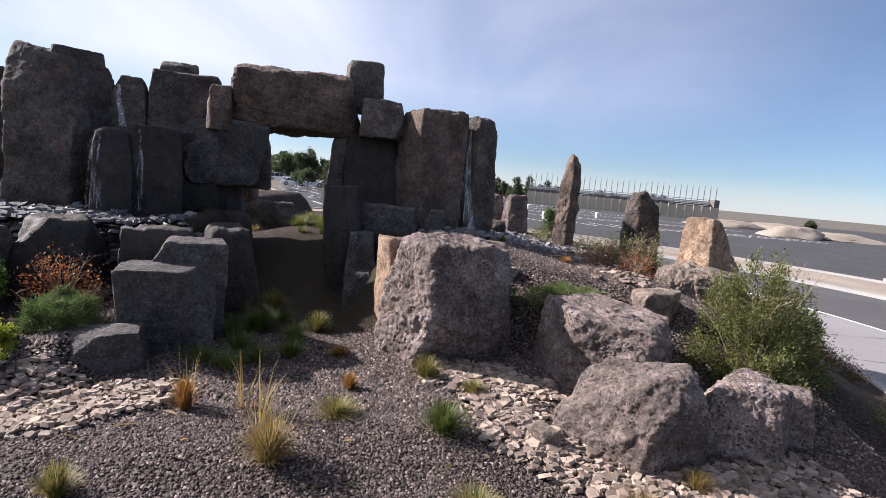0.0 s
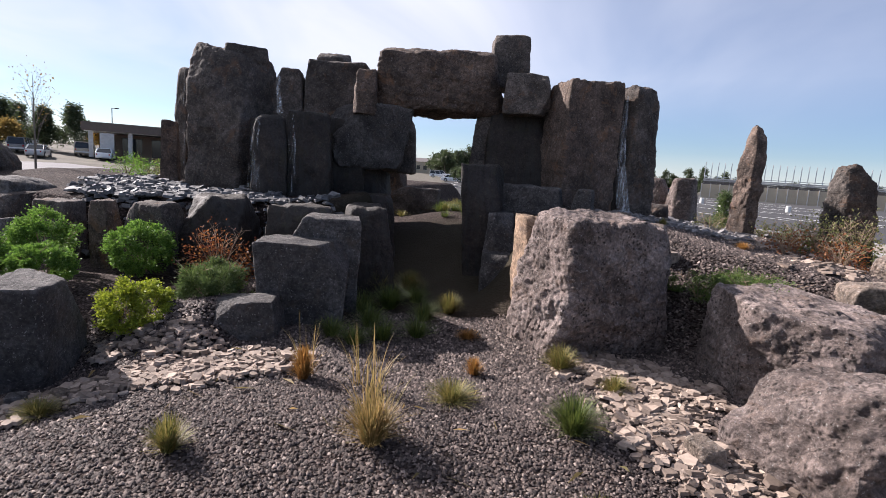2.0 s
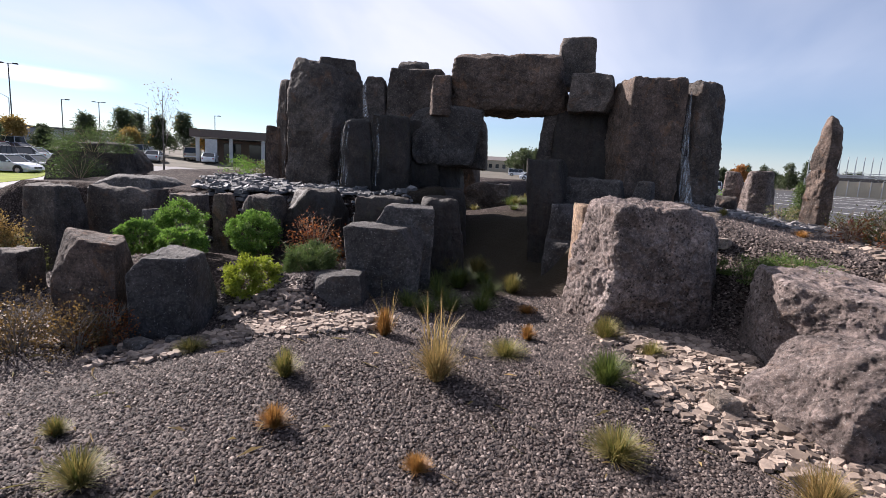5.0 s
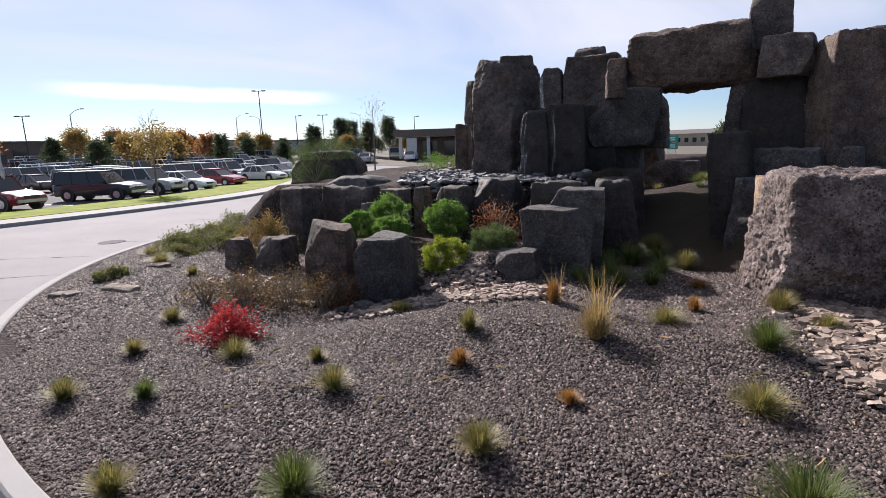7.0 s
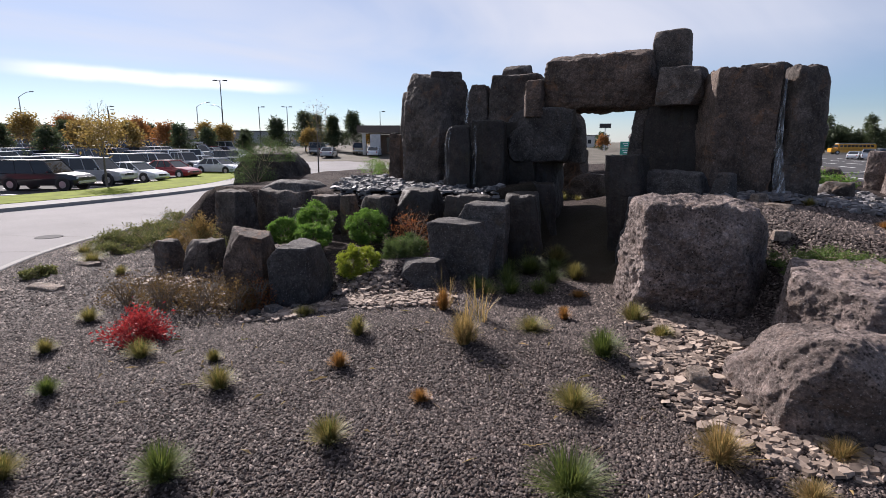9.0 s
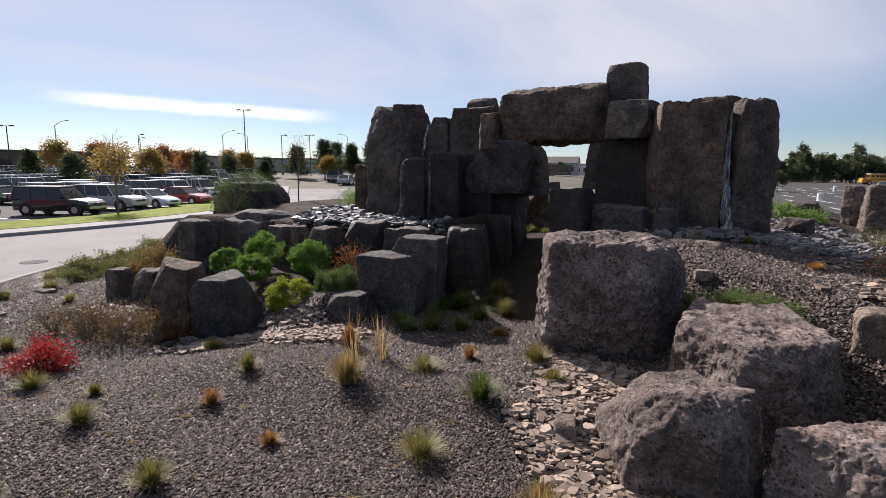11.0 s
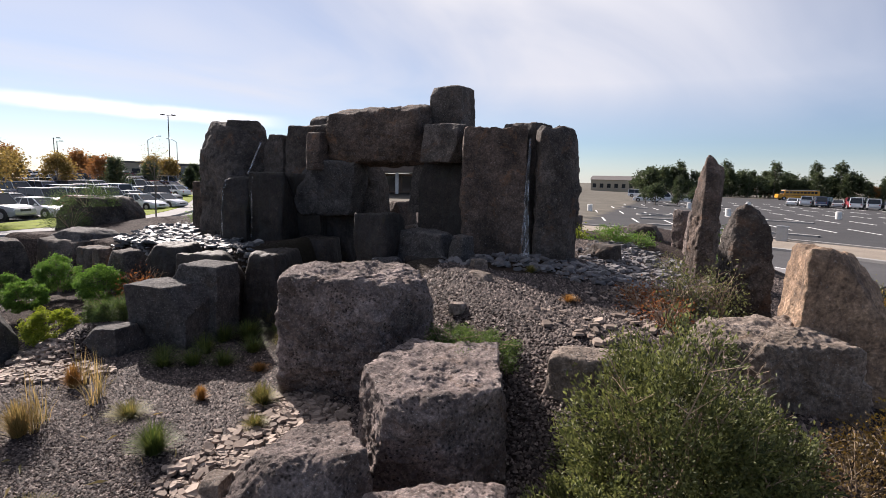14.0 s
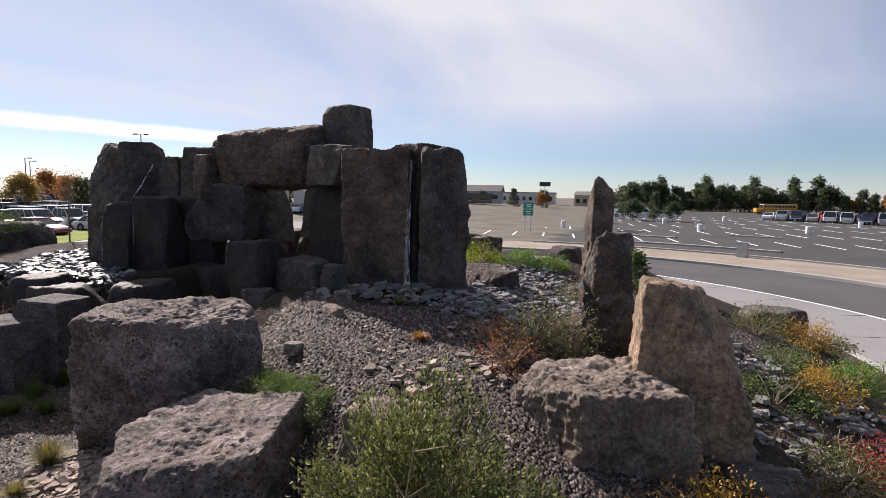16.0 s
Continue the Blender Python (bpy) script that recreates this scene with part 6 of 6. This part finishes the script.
def car(kind, colour, label, x, y, yaw, group="parked cars"):
    L, W, S, c0, c1, r0, r1, H, R = SHAPES[kind]
    thing = empty({"sedan": "sedan", "suv": "suv", "pickup": "pickup_truck", "van": "van"}[kind], pose(x, y, land_z(x, y) + 0.013, 0, 0, yaw))
    h = L / 2
    w = W / 2
    body = PAINTS[colour]
    low = 0.22 if kind == "sedan" else 0.32
    hood = S - (0.12 if kind == "sedan" else 0.06)
    st = [(-h, low + 0.16, S - 0.2, w * 0.86, w * 0.86), (-h + 0.12, low, S - 0.06, w * 0.95, w * 0.93), (-h + 0.9, low, S, w, w), (c1 - 0.2, low, S, w, w), (c1 + 0.5, low, hood + 0.03, w, w * 0.97), (h - 0.25, low, hood - 0.08, w * 0.95, w * 0.9), (h, low + 0.12, hood - 0.22, w * 0.85, w * 0.82)]
    if kind == "pickup":
        st[2] = (-h + 0.9, low, S, w, w)
    part("body", hull(bmesh.new(), st), body, thing)
    bm = bmesh.new()
    ins, top = 0.05, 0.2
    v = [bm.verts.new(p) for p in ((c0, -w + ins, S - 0.02), (c1, -w + ins, S - 0.02), (c1, w - ins, S - 0.02), (c0, w - ins, S - 0.02), (r0, -w + top, H - 0.05), (r1, -w + top, H - 0.05), (r1, w - top, H - 0.05), (r0, w - top, H - 0.05))]
    for f in ((0, 1, 5, 4), (1, 2, 6, 5), (2, 3, 7, 6), (3, 0, 4, 7), (4, 5, 6, 7)):
        bm.faces.new([v[i] for i in f])
    part("glazing", bm, GLASS, thing)
    bm = bmesh.new()
    box(bm, (r0 + r1) / 2, 0, H - 0.03, (r1 - r0) + 0.1, 2 * (w - top) + 0.06, 0.07, 0.03)
    part("roof", bm, body, thing)
    for s in (-1, 1):
        ends = [((c1, ins, r1, top), 0.04), ((c0, ins, r0, top), 0.065)] + [((c0 + (c1 - c0) * t, ins - 0.005, r0 + (r1 - r0) * t, top - 0.005), 0.033) for t in (0.36, 0.68)]
        for (xa, ia, xb, ib), r in ends:
            part("pillar", tube(bmesh.new(), (xa, s * (w - ia), S - 0.03), (xb, s * (w - ib), H - 0.03), r, r * 0.9, 6), body, thing)
    if kind == "pickup":
        bm = bmesh.new()
        box(bm, (-h + c0) / 2 + 0.05, 0, S + 0.004, (c0 + h) * 0.9, W * 0.84, 0.02)
        part("cargo_bed", bm, TRIM, thing)
        for s in (-1, 1):
            part("bed_side", box(bmesh.new(), (-h + c0) / 2, s * (w - 0.06), S + 0.1, c0 + h - 0.1, 0.1, 0.22, 0.03), body, thing)
        part("tailgate", box(bmesh.new(), -h + 0.1, 0, S + 0.08, 0.08, W * 0.9, 0.22, 0.02), body, thing)
    for sx in (-1, 1):
        for s in (-1, 1):
            wx = sx * (h - (0.9 if sx > 0 else 1.0))
            tyre = part("tyre", tube(bmesh.new(), (wx, s * (w - 0.21), R), (wx, s * (w + 0.005), R), R, R, 20), RUBBER, thing)
            part("rim", tube(bmesh.new(), (wx, s * (w - 0.02), R), (wx, s * (w + 0.015), R), R * 0.62, R * 0.56, 12), RIM, tyre)
            part("wheel_arch", tube(bmesh.new(), (wx, s * (w - 0.24), R + 0.04), (wx, s * (w + 0.001), R + 0.04), R * 1.18, R * 1.18, 20), TRIM, thing)
    for s in (-1, 1):
        part("headlight", box(bmesh.new(), h - 0.1, s * (w * 0.68), hood - 0.26, 0.18, 0.34, 0.14, 0.03), LENS, thing)
        part("tail_light", box(bmesh.new(), -h + 0.06, s * (w * 0.74), S - 0.26, 0.14, 0.2, 0.22, 0.03), TAIL, thing)
        part("mirror", box(bmesh.new(), c1 - 0.25, s * (w + 0.08), S + 0.06, 0.12, 0.16, 0.11, 0.02), body, thing)
    part("grille", box(bmesh.new(), h - 0.02, 0, hood - 0.28, 0.1, W * 0.42, 0.16, 0.02), TRIM, thing)
    part("front_bumper", box(bmesh.new(), h - 0.02, 0, low + 0.2, 0.14, W * 0.84, 0.16, 0.04), RIM if kind in ("pickup", "suv") else body, thing)
    part("rear_bumper", box(bmesh.new(), -h + 0.02, 0, low + 0.22, 0.14, W * 0.84, 0.16, 0.04), RIM if kind in ("pickup", "suv") else body, thing)
    return tagged(thing, label, {"sedan": "car", "suv": "car", "pickup": "truck", "van": "van"}[kind], group)


def build_cars():
    near = [("pickup", "red", -36.1, 2.4, 30), ("suv", "black", -37.6, 8.0, 40), ("suv", "silver", -40.1, 11.5, 32), ("sedan", "white", -41.1, 14.4, 28), ("sedan", "red", -43.6, 18.1, 26),
            ("sedan", "white", -46.1, 23.5, 22), ("sedan", "silver", -47.7, 26.1, 24), ("pickup", "white", -34.6, -1.2, 30), ("sedan", "red", -73.1, 35.9, 200), ("suv", "black", -71.8, 33.9, 24)]
    for k, c, x, y, a in near:
        car(k, c, "%s %s parked in the front row of the lot" % (c, {"sedan": "sedan car", "suv": "large utility car", "pickup": "pickup truck"}[k]), x, y, a)
    proto, rng = {}, random.Random(4)
    cols = ["white", "white", "silver", "silver", "grey", "black", "blue", "red", "white", "white", "silver"]
    n = 0
    for row, (ox, oy, cnt) in enumerate(((-43.0, -1.8, 12), (-49.5, -1.5, 14), (-56.0, -0.8, 15), (-63.1, 0.9, 15), (-70.7, 1.5, 15), (-78.2, 3.2, 14), (-86.3, 4.8, 13))):
        for i in range(cnt):
            x, y = ox - 1.05 * i + rng.uniform(-0.2, 0.2), oy + 2.75 * i
            if rng.random() < 0.06 or x < -102:
                continue
            k, c = rng.choice(("sedan", "sedan", "suv", "pickup", "suv")), rng.choice(cols)
            yaw = 22 + (180 if row % 2 else 0) + rng.uniform(-3, 3)
            if (k, c) in proto:
                copy_thing(proto[k, c], pose(x, y, land_z(x, y) + 0.013, 0, 0, yaw))
            else:
                proto[k, c] = car(k, c, "%s %s parked in the crowded lot" % (c, {"sedan": "sedan car", "suv": "sport utility car", "pickup": "pickup truck"}[k]), x, y, yaw)
    # by the low building, and at the far edge of the north lot
    for i, (x, y) in enumerate(((-62.4, 48.9), (-68.6, 51.6), (-59.5, 55.3), (-64.6, 57.0))):
        car(("sedan", "suv")[i % 2], ("silver", "grey", "white", "tan")[i], "car parked near the low brown building", x, y, 130)
    for i in range(13):
        x, y = -4.0 + 1.6 * i + (i % 3) * 0.3, 122.0 - 0.9 * i
        k, c = ("sedan", "suv", "van", "pickup")[i * 7 % 4], ("white", "red", "silver", "blue", "grey", "white")[i * 5 % 6]
        car(k, c, "%s vehicle at the far edge of the empty lot" % c, x, y, 80 + 10 * (i % 3), "vehicles at the far edge")
    for x, y, k in ((-39.1, 140.4, "van"), (-34.8, 138.3, "pickup"), (-24.0, 109.8, "suv"), (-21.0, 111.7, "sedan"), (-27.1, 107.8, "sedan")):
        car(k, "white", "white vehicle far across the lot", x, y, 15, "vehicles at the far edge")


def build_bus():
    yellow = paint("bus_yellow", (0.62, 0.29, 0.015), 0.45)
    roofw = paint("bus_roof_white", (0.7, 0.68, 0.62), 0.5)
    thing = empty("school_bus", pose(-7.4, 170.0, 0.01, 0, 0, 30))
    part("body", box(bmesh.new(), 0.4, 0, 1.55, 8.6, 2.4, 2.1, 0.15), yellow, thing)
    part("hood", box(bmesh.new(), -4.6, 0, 1.05, 1.5, 2.1, 1.1, 0.15), yellow, thing)
    part("roof", box(bmesh.new(), 0.4, 0, 2.64, 8.3, 2.2, 0.16, 0.06), roofw, thing)
    for s in (-1, 1):
        for i in range(9):
            part("window", box(bmesh.new(), -3.2 + 0.86 * i, s * 1.205, 2.1, 0.66, 0.02, 0.5), GLASS, thing)
        part("stripe", box(bmesh.new(), 0.4, s * 1.206, 1.35, 8.5, 0.02, 0.09), TRIM, thing)
        for wx in (-3.9, 2.6):
            t = part("tyre", tube(bmesh.new(), (wx, s * 0.9, 0.5), (wx, s * 1.22, 0.5), 0.5, 0.5, 16), RUBBER, thing)
            part("rim", tube(bmesh.new(), (wx, s * 1.2, 0.5), (wx, s * 1.24, 0.5), 0.28, 0.26, 10), RIM, t)
    part("windscreen", box(bmesh.new(), -3.91, 0, 2.1, 0.03, 2.0, 0.8), GLASS, thing)
    tagged(thing, "yellow school bus parked across the empty lot", "bus")


# ---- lamps, signs, street things ----
def lot_lamp(x, y, height, heads, label="dark parking lot lamp post with flat shoebox heads"):
    thing = empty("parking_lamp", pose(x, y, land_z(x, y), 0, 0, 52))
    part("base", tube(bmesh.new(), (0, 0, -0.1), (0, 0, 0.7), 0.26, 0.24, 14), KERB, thing, "round concrete footing")
    part("pole", tube(bmesh.new(), (0, 0, 0.6), (0, 0, height), 0.085, 0.07, 10), METAL, thing)
    for s in heads:
        part("arm", tube(bmesh.new(), (0, 0, height - 0.08), (s * 0.5, 0, height - 0.05), 0.035, 0.035, 6), METAL, thing)
        part("lamp_head", box(bmesh.new(), s * 0.78, 0, height - 0.02, 0.66, 0.42, 0.16, 0.04), METAL, thing)
    return tagged(thing, label, "lamp post", "lamp posts")


def street_lamp(x, y, height, turn):
    thing = empty("street_lamp", pose(x, y, land_z(x, y), 0, 0, turn))
    part("pole", tube(bmesh.new(), (0, 0, 0), (0, 0, height - 0.8), 0.1, 0.07, 8), GALV, thing)
    bm = bmesh.new()
    pts = [Vector((2.2 * t, 0, height - 0.8 + 0.8 * math.sin(t * math.pi / 2))) for t in (0, 0.25, 0.5, 0.75, 1.0)]
    for a, b in zip(pts, pts[1:]):
        tube(bm, a, b, 0.05, 0.045, 6)
    part("arm", bm, GALV, thing)
    part("lamp_head", box(bmesh.new(), 2.5, 0, height, 0.7, 0.28, 0.14, 0.05), GALV, thing)
    return tagged(thing, "galvanised street lamp with a curved arm", "street lamp", "street lamps")


def build_street():
    lot_lamp(-82.4, 43.2, 12.6 - land_z(-82.4, 43.2), (-1, 1))
    for x, y, h, hd in ((-99.3, 66.6, 8.4, (-1, 1)), (-104.4, 15.0, 7.6, (-1, 1)), (-122.1, 39.6, 7.4, (1,)), (-72.0, 2.0, 8.4, (1,)), (-86.2, 81.5, 7.6, (1,)), (-110.5, 35.7, 7.4, (1,)), (-91.1, 55.0, 7.6, (1,))):
        lot_lamp(x, y, h, hd)
    for x, y, h, a in ((-102.8, 21.0, 8.6, 30), (-102.1, 48.4, 8.4, 30), (-102.3, 79.1, 9.4, 200), (-113.6, 59.4, 9, 200)):
        street_lamp(x, y, h, a)
    # flagpole-like white post by the west lot
    thing = empty("sign_post", pose(-35.6, 3.0, land_z(-35.6, 3.0)))
    part("post", tube(bmesh.new(), (0, 0, 0), (0, 0, 3.1), 0.09, 0.08, 8), GALV, thing)
    part("panel", box(bmesh.new(), 0, 0, 2.7, 0.08, 0.6, 0.5, 0.01), METAL, thing)
    tagged(thing, "pale post with a small dark panel", "post")
    # green guide sign, its writing too small to read
    green = plain("sign_green", (0.02, 0.24, 0.19), 0.5)
    thing = empty("guide_sign", pose(-19.3, 53.6, 0.0, 0, 0, 25))
    for s in (-1, 1):
        part("post", box(bmesh.new(), s * 0.3, 0, 1.4, 0.06, 0.06, 2.8), GALV, thing)
    for i, z in enumerate((2.72, 2.02)):
        pn = part("panel", box(bmesh.new(), 0, -0.05, z, 1.05, 0.03, 0.64, 0.008), green, thing, "teal green sign panel with white bars")
        for k, (u, w) in enumerate(((-0.02, 0.5), (0.05, 0.38))):
            part("text_bar", box(bmesh.new(), u, -0.07, z + 0.1 - 0.2 * k, w, 0.012, 0.08), PAINT, pn)
    tagged(thing, "teal green road sign on two posts beyond the mound", "road sign")
    # fire hydrant at the kerb
    red = plain("hydrant_red", (0.20, 0.035, 0.025), 0.5)
    thing = empty("fire_hydrant", pose(9.4, 33.4, 0.1))
    part("barrel", tube(bmesh.new(), (0, 0, 0), (0, 0, 0.55), 0.12, 0.11, 12), red, thing)
    bm = bmesh.new()
    bmesh.ops.create_uvsphere(bm, u_segments=12, v_segments=8, radius=0.125, matrix=Matrix.Translation((0, 0, 0.56)))
    part("bonnet", bm, red, thing)
    part("flange", tube(bmesh.new(), (0, 0, 0), (0, 0, 0.06), 0.19, 0.19, 12), red, thing)
    for a, r in (((0.2, 0, 0.4), 0.06), ((-0.2, 0, 0.4), 0.06), ((0, -0.2, 0.36), 0.075)):
        part("nozzle", tube(bmesh.new(), (0, 0, a[2]), a, r, r, 8), red, thing)
    tagged(thing, "dark red fire hydrant on the dirt verge", "fire hydrant")
    # white concrete-filled posts and drum
    white = plain("white_drum", (0.72, 0.71, 0.68), 0.6)
    def drum(x, y, r, h, label):
        th = empty("bollard", pose(x, y, 0.0))
        part("body", tube(bmesh.new(), (0, 0, 0), (0, 0, h), r, r, 18), white, th)
        part("cap", tube(bmesh.new(), (0, 0, h), (0, 0, h + 0.05), r * 1.06, r * 0.7, 18), white, th)
        tagged(th, label, "bollard", "white bollards")
    drum(25.6, 25.6, 0.34, 0.9, "fat white bollard beside the ring road")
    for x, y in ((17.5, 91), (-14, 86), (-6, 70), (4, 76), (-20, 64), (14, 62), (26, 80), (-9, 104), (9, 98), (32, 60)):
        drum(x, y, 0.3, 0.8, "fat white lamp base out in the empty lot")
    for i, (x, y, r) in enumerate(((25.6, 25.6, 1.5), (-12.2, 63.0, 1.8), (-19.7, 79.4, 1.8))):
        th = strip("kerb_ring", KERB, arc(x, y, r, 0, 360, 32), 0.0, 0.18, 0.12, 0.12, 0.14)
        tagged(th, "small round concrete kerb island", "kerb", kind="structure")
    for a0, a1, r in ((76.1, 95.6, 36), (90.6, 98.5, 44), (81.9, 87.0, 52)):
        tagged(strip("kerb_island", KERB, arc(CX, CY, r, a0, a1, 24), 0.0, 0.5, 0.12, 0.12, 0.14), "long pale kerb in the torn-up lot", "kerb", kind="structure")
    sig = empty("utility_box", pose(2.1, 41.8, 0.02))
    part("body", box(bmesh.new(), 0, 0, 0.45, 0.6, 0.5, 0.9, 0.03), GALV, sig)
    part("lid", box(bmesh.new(), 0, 0, 0.93, 0.68, 0.58, 0.06, 0.02), GALV, sig)
    tagged(sig, "grey utility box on the dirt verge", "box")
    # storm drain cover in the concrete
    th = empty("manhole_cover", pose(-17.5, 3.2, 0.001))
    part("cover", tube(bmesh.new(), (0, 0, 0), (0, 0, 0.012), 0.38, 0.38, 24), ASPHALT, th)
    tagged(th, "dark round manhole cover in the road", "manhole cover")


def build_stripes():
    # parking stalls of the north lot, double rows
    holder = tagged(new("stall_lines"), "white painted stall lines on the empty lot", "road marking", kind="structure")
    way, side = Vector((0.22, -0.975)), Vector((0.975, 0.22))
    me = None
    bm = bmesh.new()
    box(bm, 0, 0, 0, 5.2, 0.16, 0.006)
    me = bpy.data.meshes.new("stall_line")
    bm.to_mesh(me)
    bm.free()
    me.materials.append(PAINT)
    for r in range(6):
        for i in range(26):
            p = Vector((-22.0, 50.0)) + side * (2.9 * i) - way * (13.5 * r)
            if math.hypot(p.x - CX, p.y - CY) < RK + 21:
                continue
            o = new("stall_line", me)
            o.matrix_basis = pose(p.x, p.y, 0.004, 0, 0, math.degrees(math.atan2(way.y, way.x)) + 12)
            o.parent = holder
    # stall lines of the west lot
    for i in range(12):
        o = new("stall_line", me)
        x, y = -36.2 - 0.98 * i, 2.2 + 2.6 * i
        o.matrix_basis = pose(x, y, land_z(x, y) + 0.02, 0, 0, 24)
        o.parent = holder


# ---- buildings ----
def build_buildings():
    brick = plain("brown_brick", (0.17, 0.115, 0.085), 0.85, var=0.15, scale=0.6, fine=12)
    fascia = plain("brown_fascia", (0.115, 0.085, 0.068), 0.6)
    pale = plain("pale_panel", (0.55, 0.53, 0.50), 0.7)
    beige = plain("beige_wall", (0.42, 0.36, 0.27), 0.8, var=0.1, scale=0.2)
    greyw = plain("grey_siding", (0.36, 0.36, 0.36), 0.8, var=0.1, scale=0.2)
    roofm = plain("dark_roof", (0.12, 0.105, 0.10), 0.8)
    # low building with a deep flat canopy
    th = empty("low_building", pose(-57.6, 64.0, land_z(-57.6, 64.0), 0, 0, 42))
    part("wall", box(bmesh.new(), 3, 5, 1.6, 20, 8, 3.2, 0.03), brick, th)
    part("roof", box(bmesh.new(), 2, 3.0, 3.95, 24, 14, 1.1, 0.05), fascia, th)
    part("soffit", box(bmesh.new(), 2, 3.0, 3.37, 23.4, 13.4, 0.06), pale, th)
    for i in range(6):
        part("column", box(bmesh.new(), -9 + 4.4 * i, -3.2, 1.68, 0.5, 0.5, 3.36, 0.03), pale, th)
    for i in range(5):
        w = part("window", box(bmesh.new(), -4.6 + 3.6 * i, 0.98, 1.5, 2.4, 0.08, 2.4, 0.02), GLASS, th)
        part("frame", box(bmesh.new(), -4.6 + 3.6 * i, 0.95, 2.75, 2.6, 0.1, 0.12), METAL, w)
    part("sign_panel", box(bmesh.new(), -7.2, -3.6, 1.7, 1.6, 0.2, 3.0, 0.03), pale, th, "pale blank panel beside the entrance")
    tagged(th, "low brown building with a deep flat canopy roof", "building")

    def block(name, label, x, y, yaw, w, d, h, wall, gable=0.0, windows=6):
        t = empty(name, pose(x, y, land_z(x, y) - 0.1, 0, 0, yaw))
        part("wall", box(bmesh.new(), 0, 0, h / 2, w, d, h, 0.02), wall, t)
        if gable:
            bm = bmesh.new()
            v = [bm.verts.new(p) for p in ((-w / 2 - 0.4, -d / 2 - 0.4, h), (w / 2 + 0.4, -d / 2 - 0.4, h), (w / 2 + 0.4, d / 2 + 0.4, h), (-w / 2 - 0.4, d / 2 + 0.4, h), (-w / 2 - 0.4, 0, h + gable), (w / 2 + 0.4, 0, h + gable))]
            for f in ((0, 1, 5, 4), (2, 3, 4, 5), (0, 4, 3), (1, 2, 5), (3, 2, 1, 0)):
                bm.faces.new([v[i] for i in f])
            part("roof", bm, roofm, t)
        else:
            part("roof", box(bmesh.new(), 0, 0, h + 0.15, w + 0.5, d + 0.5, 0.35, 0.03), roofm, t)
        for i in range(windows):
            wn = part("window", box(bmesh.new(), -w / 2 + w * (i + 0.5) / windows, -d / 2 - 0.02, h * 0.5, w / windows * 0.5, 0.08, h * 0.35), GLASS, t)
            part("sill", box(bmesh.new(), -w / 2 + w * (i + 0.5) / windows, -d / 2 - 0.05, h * 0.31, w / windows * 0.56, 0.12, 0.1), pale, wn)
        return tagged(t, label, "building", "far buildings")
    block("house", "far beige house with a grey gabled roof", -112, 152, 30, 22, 10, 4.2, beige, 2.4)
    block("house", "far grey house with a gabled roof", -96, 162, 24, 16, 9, 4.0, greyw, 2.2, 4)
    block("warehouse", "long pale low building far off", -100, 204, 20, 24, 12, 4.4, pale, 0, 9)
    block("warehouse", "far dark-roofed shop building", -70, 214, 14, 22, 12, 4.6, beige, 1.6, 8)
    block("warehouse", "long low building beyond the trees", -128, 60, 118, 40, 14, 3.6, beige, 0, 9)
    block("warehouse", "long low pale building beyond the cars", -136, 92, 130, 60, 16, 3.4, greyw, 0, 12)
    block("warehouse", "far dark building behind the lot", -140, 10, 95, 50, 16, 4.4, brick, 0, 10)
    block("warehouse", "low red-brown building seen through the arch", -84, 122, 35, 30, 10, 2.4, brick, 0, 7)
    # tall sign far off
    t = empty("pole_sign", pose(-60, 140, 0.7, 0, 0, 20))
    part("pole", tube(bmesh.new(), (0, 0, 0), (0, 0, 6.2), 0.14, 0.12, 8), GALV, t)
    part("panel", box(bmesh.new(), 0, 0, 6.6, 3.0, 0.3, 1.2, 0.03), METAL, t)
    tagged(t, "dark sign panel on a tall pole far off", "sign")
    # open-air seating stand with a row of tall posts
    a, b = Vector((26.8, 143.0)), Vector((72.8, 131.0))
    way = b - a
    n = way.length
    th = empty("seating_stand", pose(a.x, a.y, 0, 0, 0, math.degrees(math.atan2(way.y, way.x))))
    for i in range(24):
        part("wall_panel", box(bmesh.new(), n * (i + 0.5) / 24, 0, 1.62, n / 24 - 0.12, 0.4, 3.3, 0.03), beige, th)
        part("wall_rib", box(bmesh.new(), n * i / 24, -0.05, 1.7, 0.18, 0.6, 3.5, 0.02), pale, th)
    for k in range(4):
        part("bench", box(bmesh.new(), n / 2, 1.2 + 1.1 * k, 3.4 + 0.4 * k, n, 0.9, 0.32, 0.02), roofm if k < 2 else greyw, th)
    for i in range(34):
        part("post", tube(bmesh.new(), (n * i / 33, 4.6, 0), (n * i / 33, 4.6, 8.7), 0.11, 0.09, 6), GALV, th)
    part("rail", box(bmesh.new(), n / 2, 4.6, 5.1, n, 0.12, 0.14), GALV, th)
    part("end_tower", box(bmesh.new(), n * 0.985, 2.5, 2.6, 1.2, 5.2, 5.2, 0.05), roofm, th)
    tagged(th, "seating stand with beige wall and a row of tall posts", "stand")
    # dirt heaps
    for i, (x, y, w, h) in enumerate(((55, 95, 12, 1.3), (52.4, 73.2, 9, 1.7), (63, 80, 16, 1.0), (70, 105, 20, 1.2))):
        rock("dirt_mound", "bare mound of dry dirt beyond the lot", "dirt mound", x, y, 0, h, w, w * 0.6, 20 * i, sides=5, p=4, taper=0.5, seed=130 + i, mat=DIRT, n=14, rough=0.05, group="dirt mounds")


build_cars()
build_bus()
build_street()
build_stripes()
build_buildings()
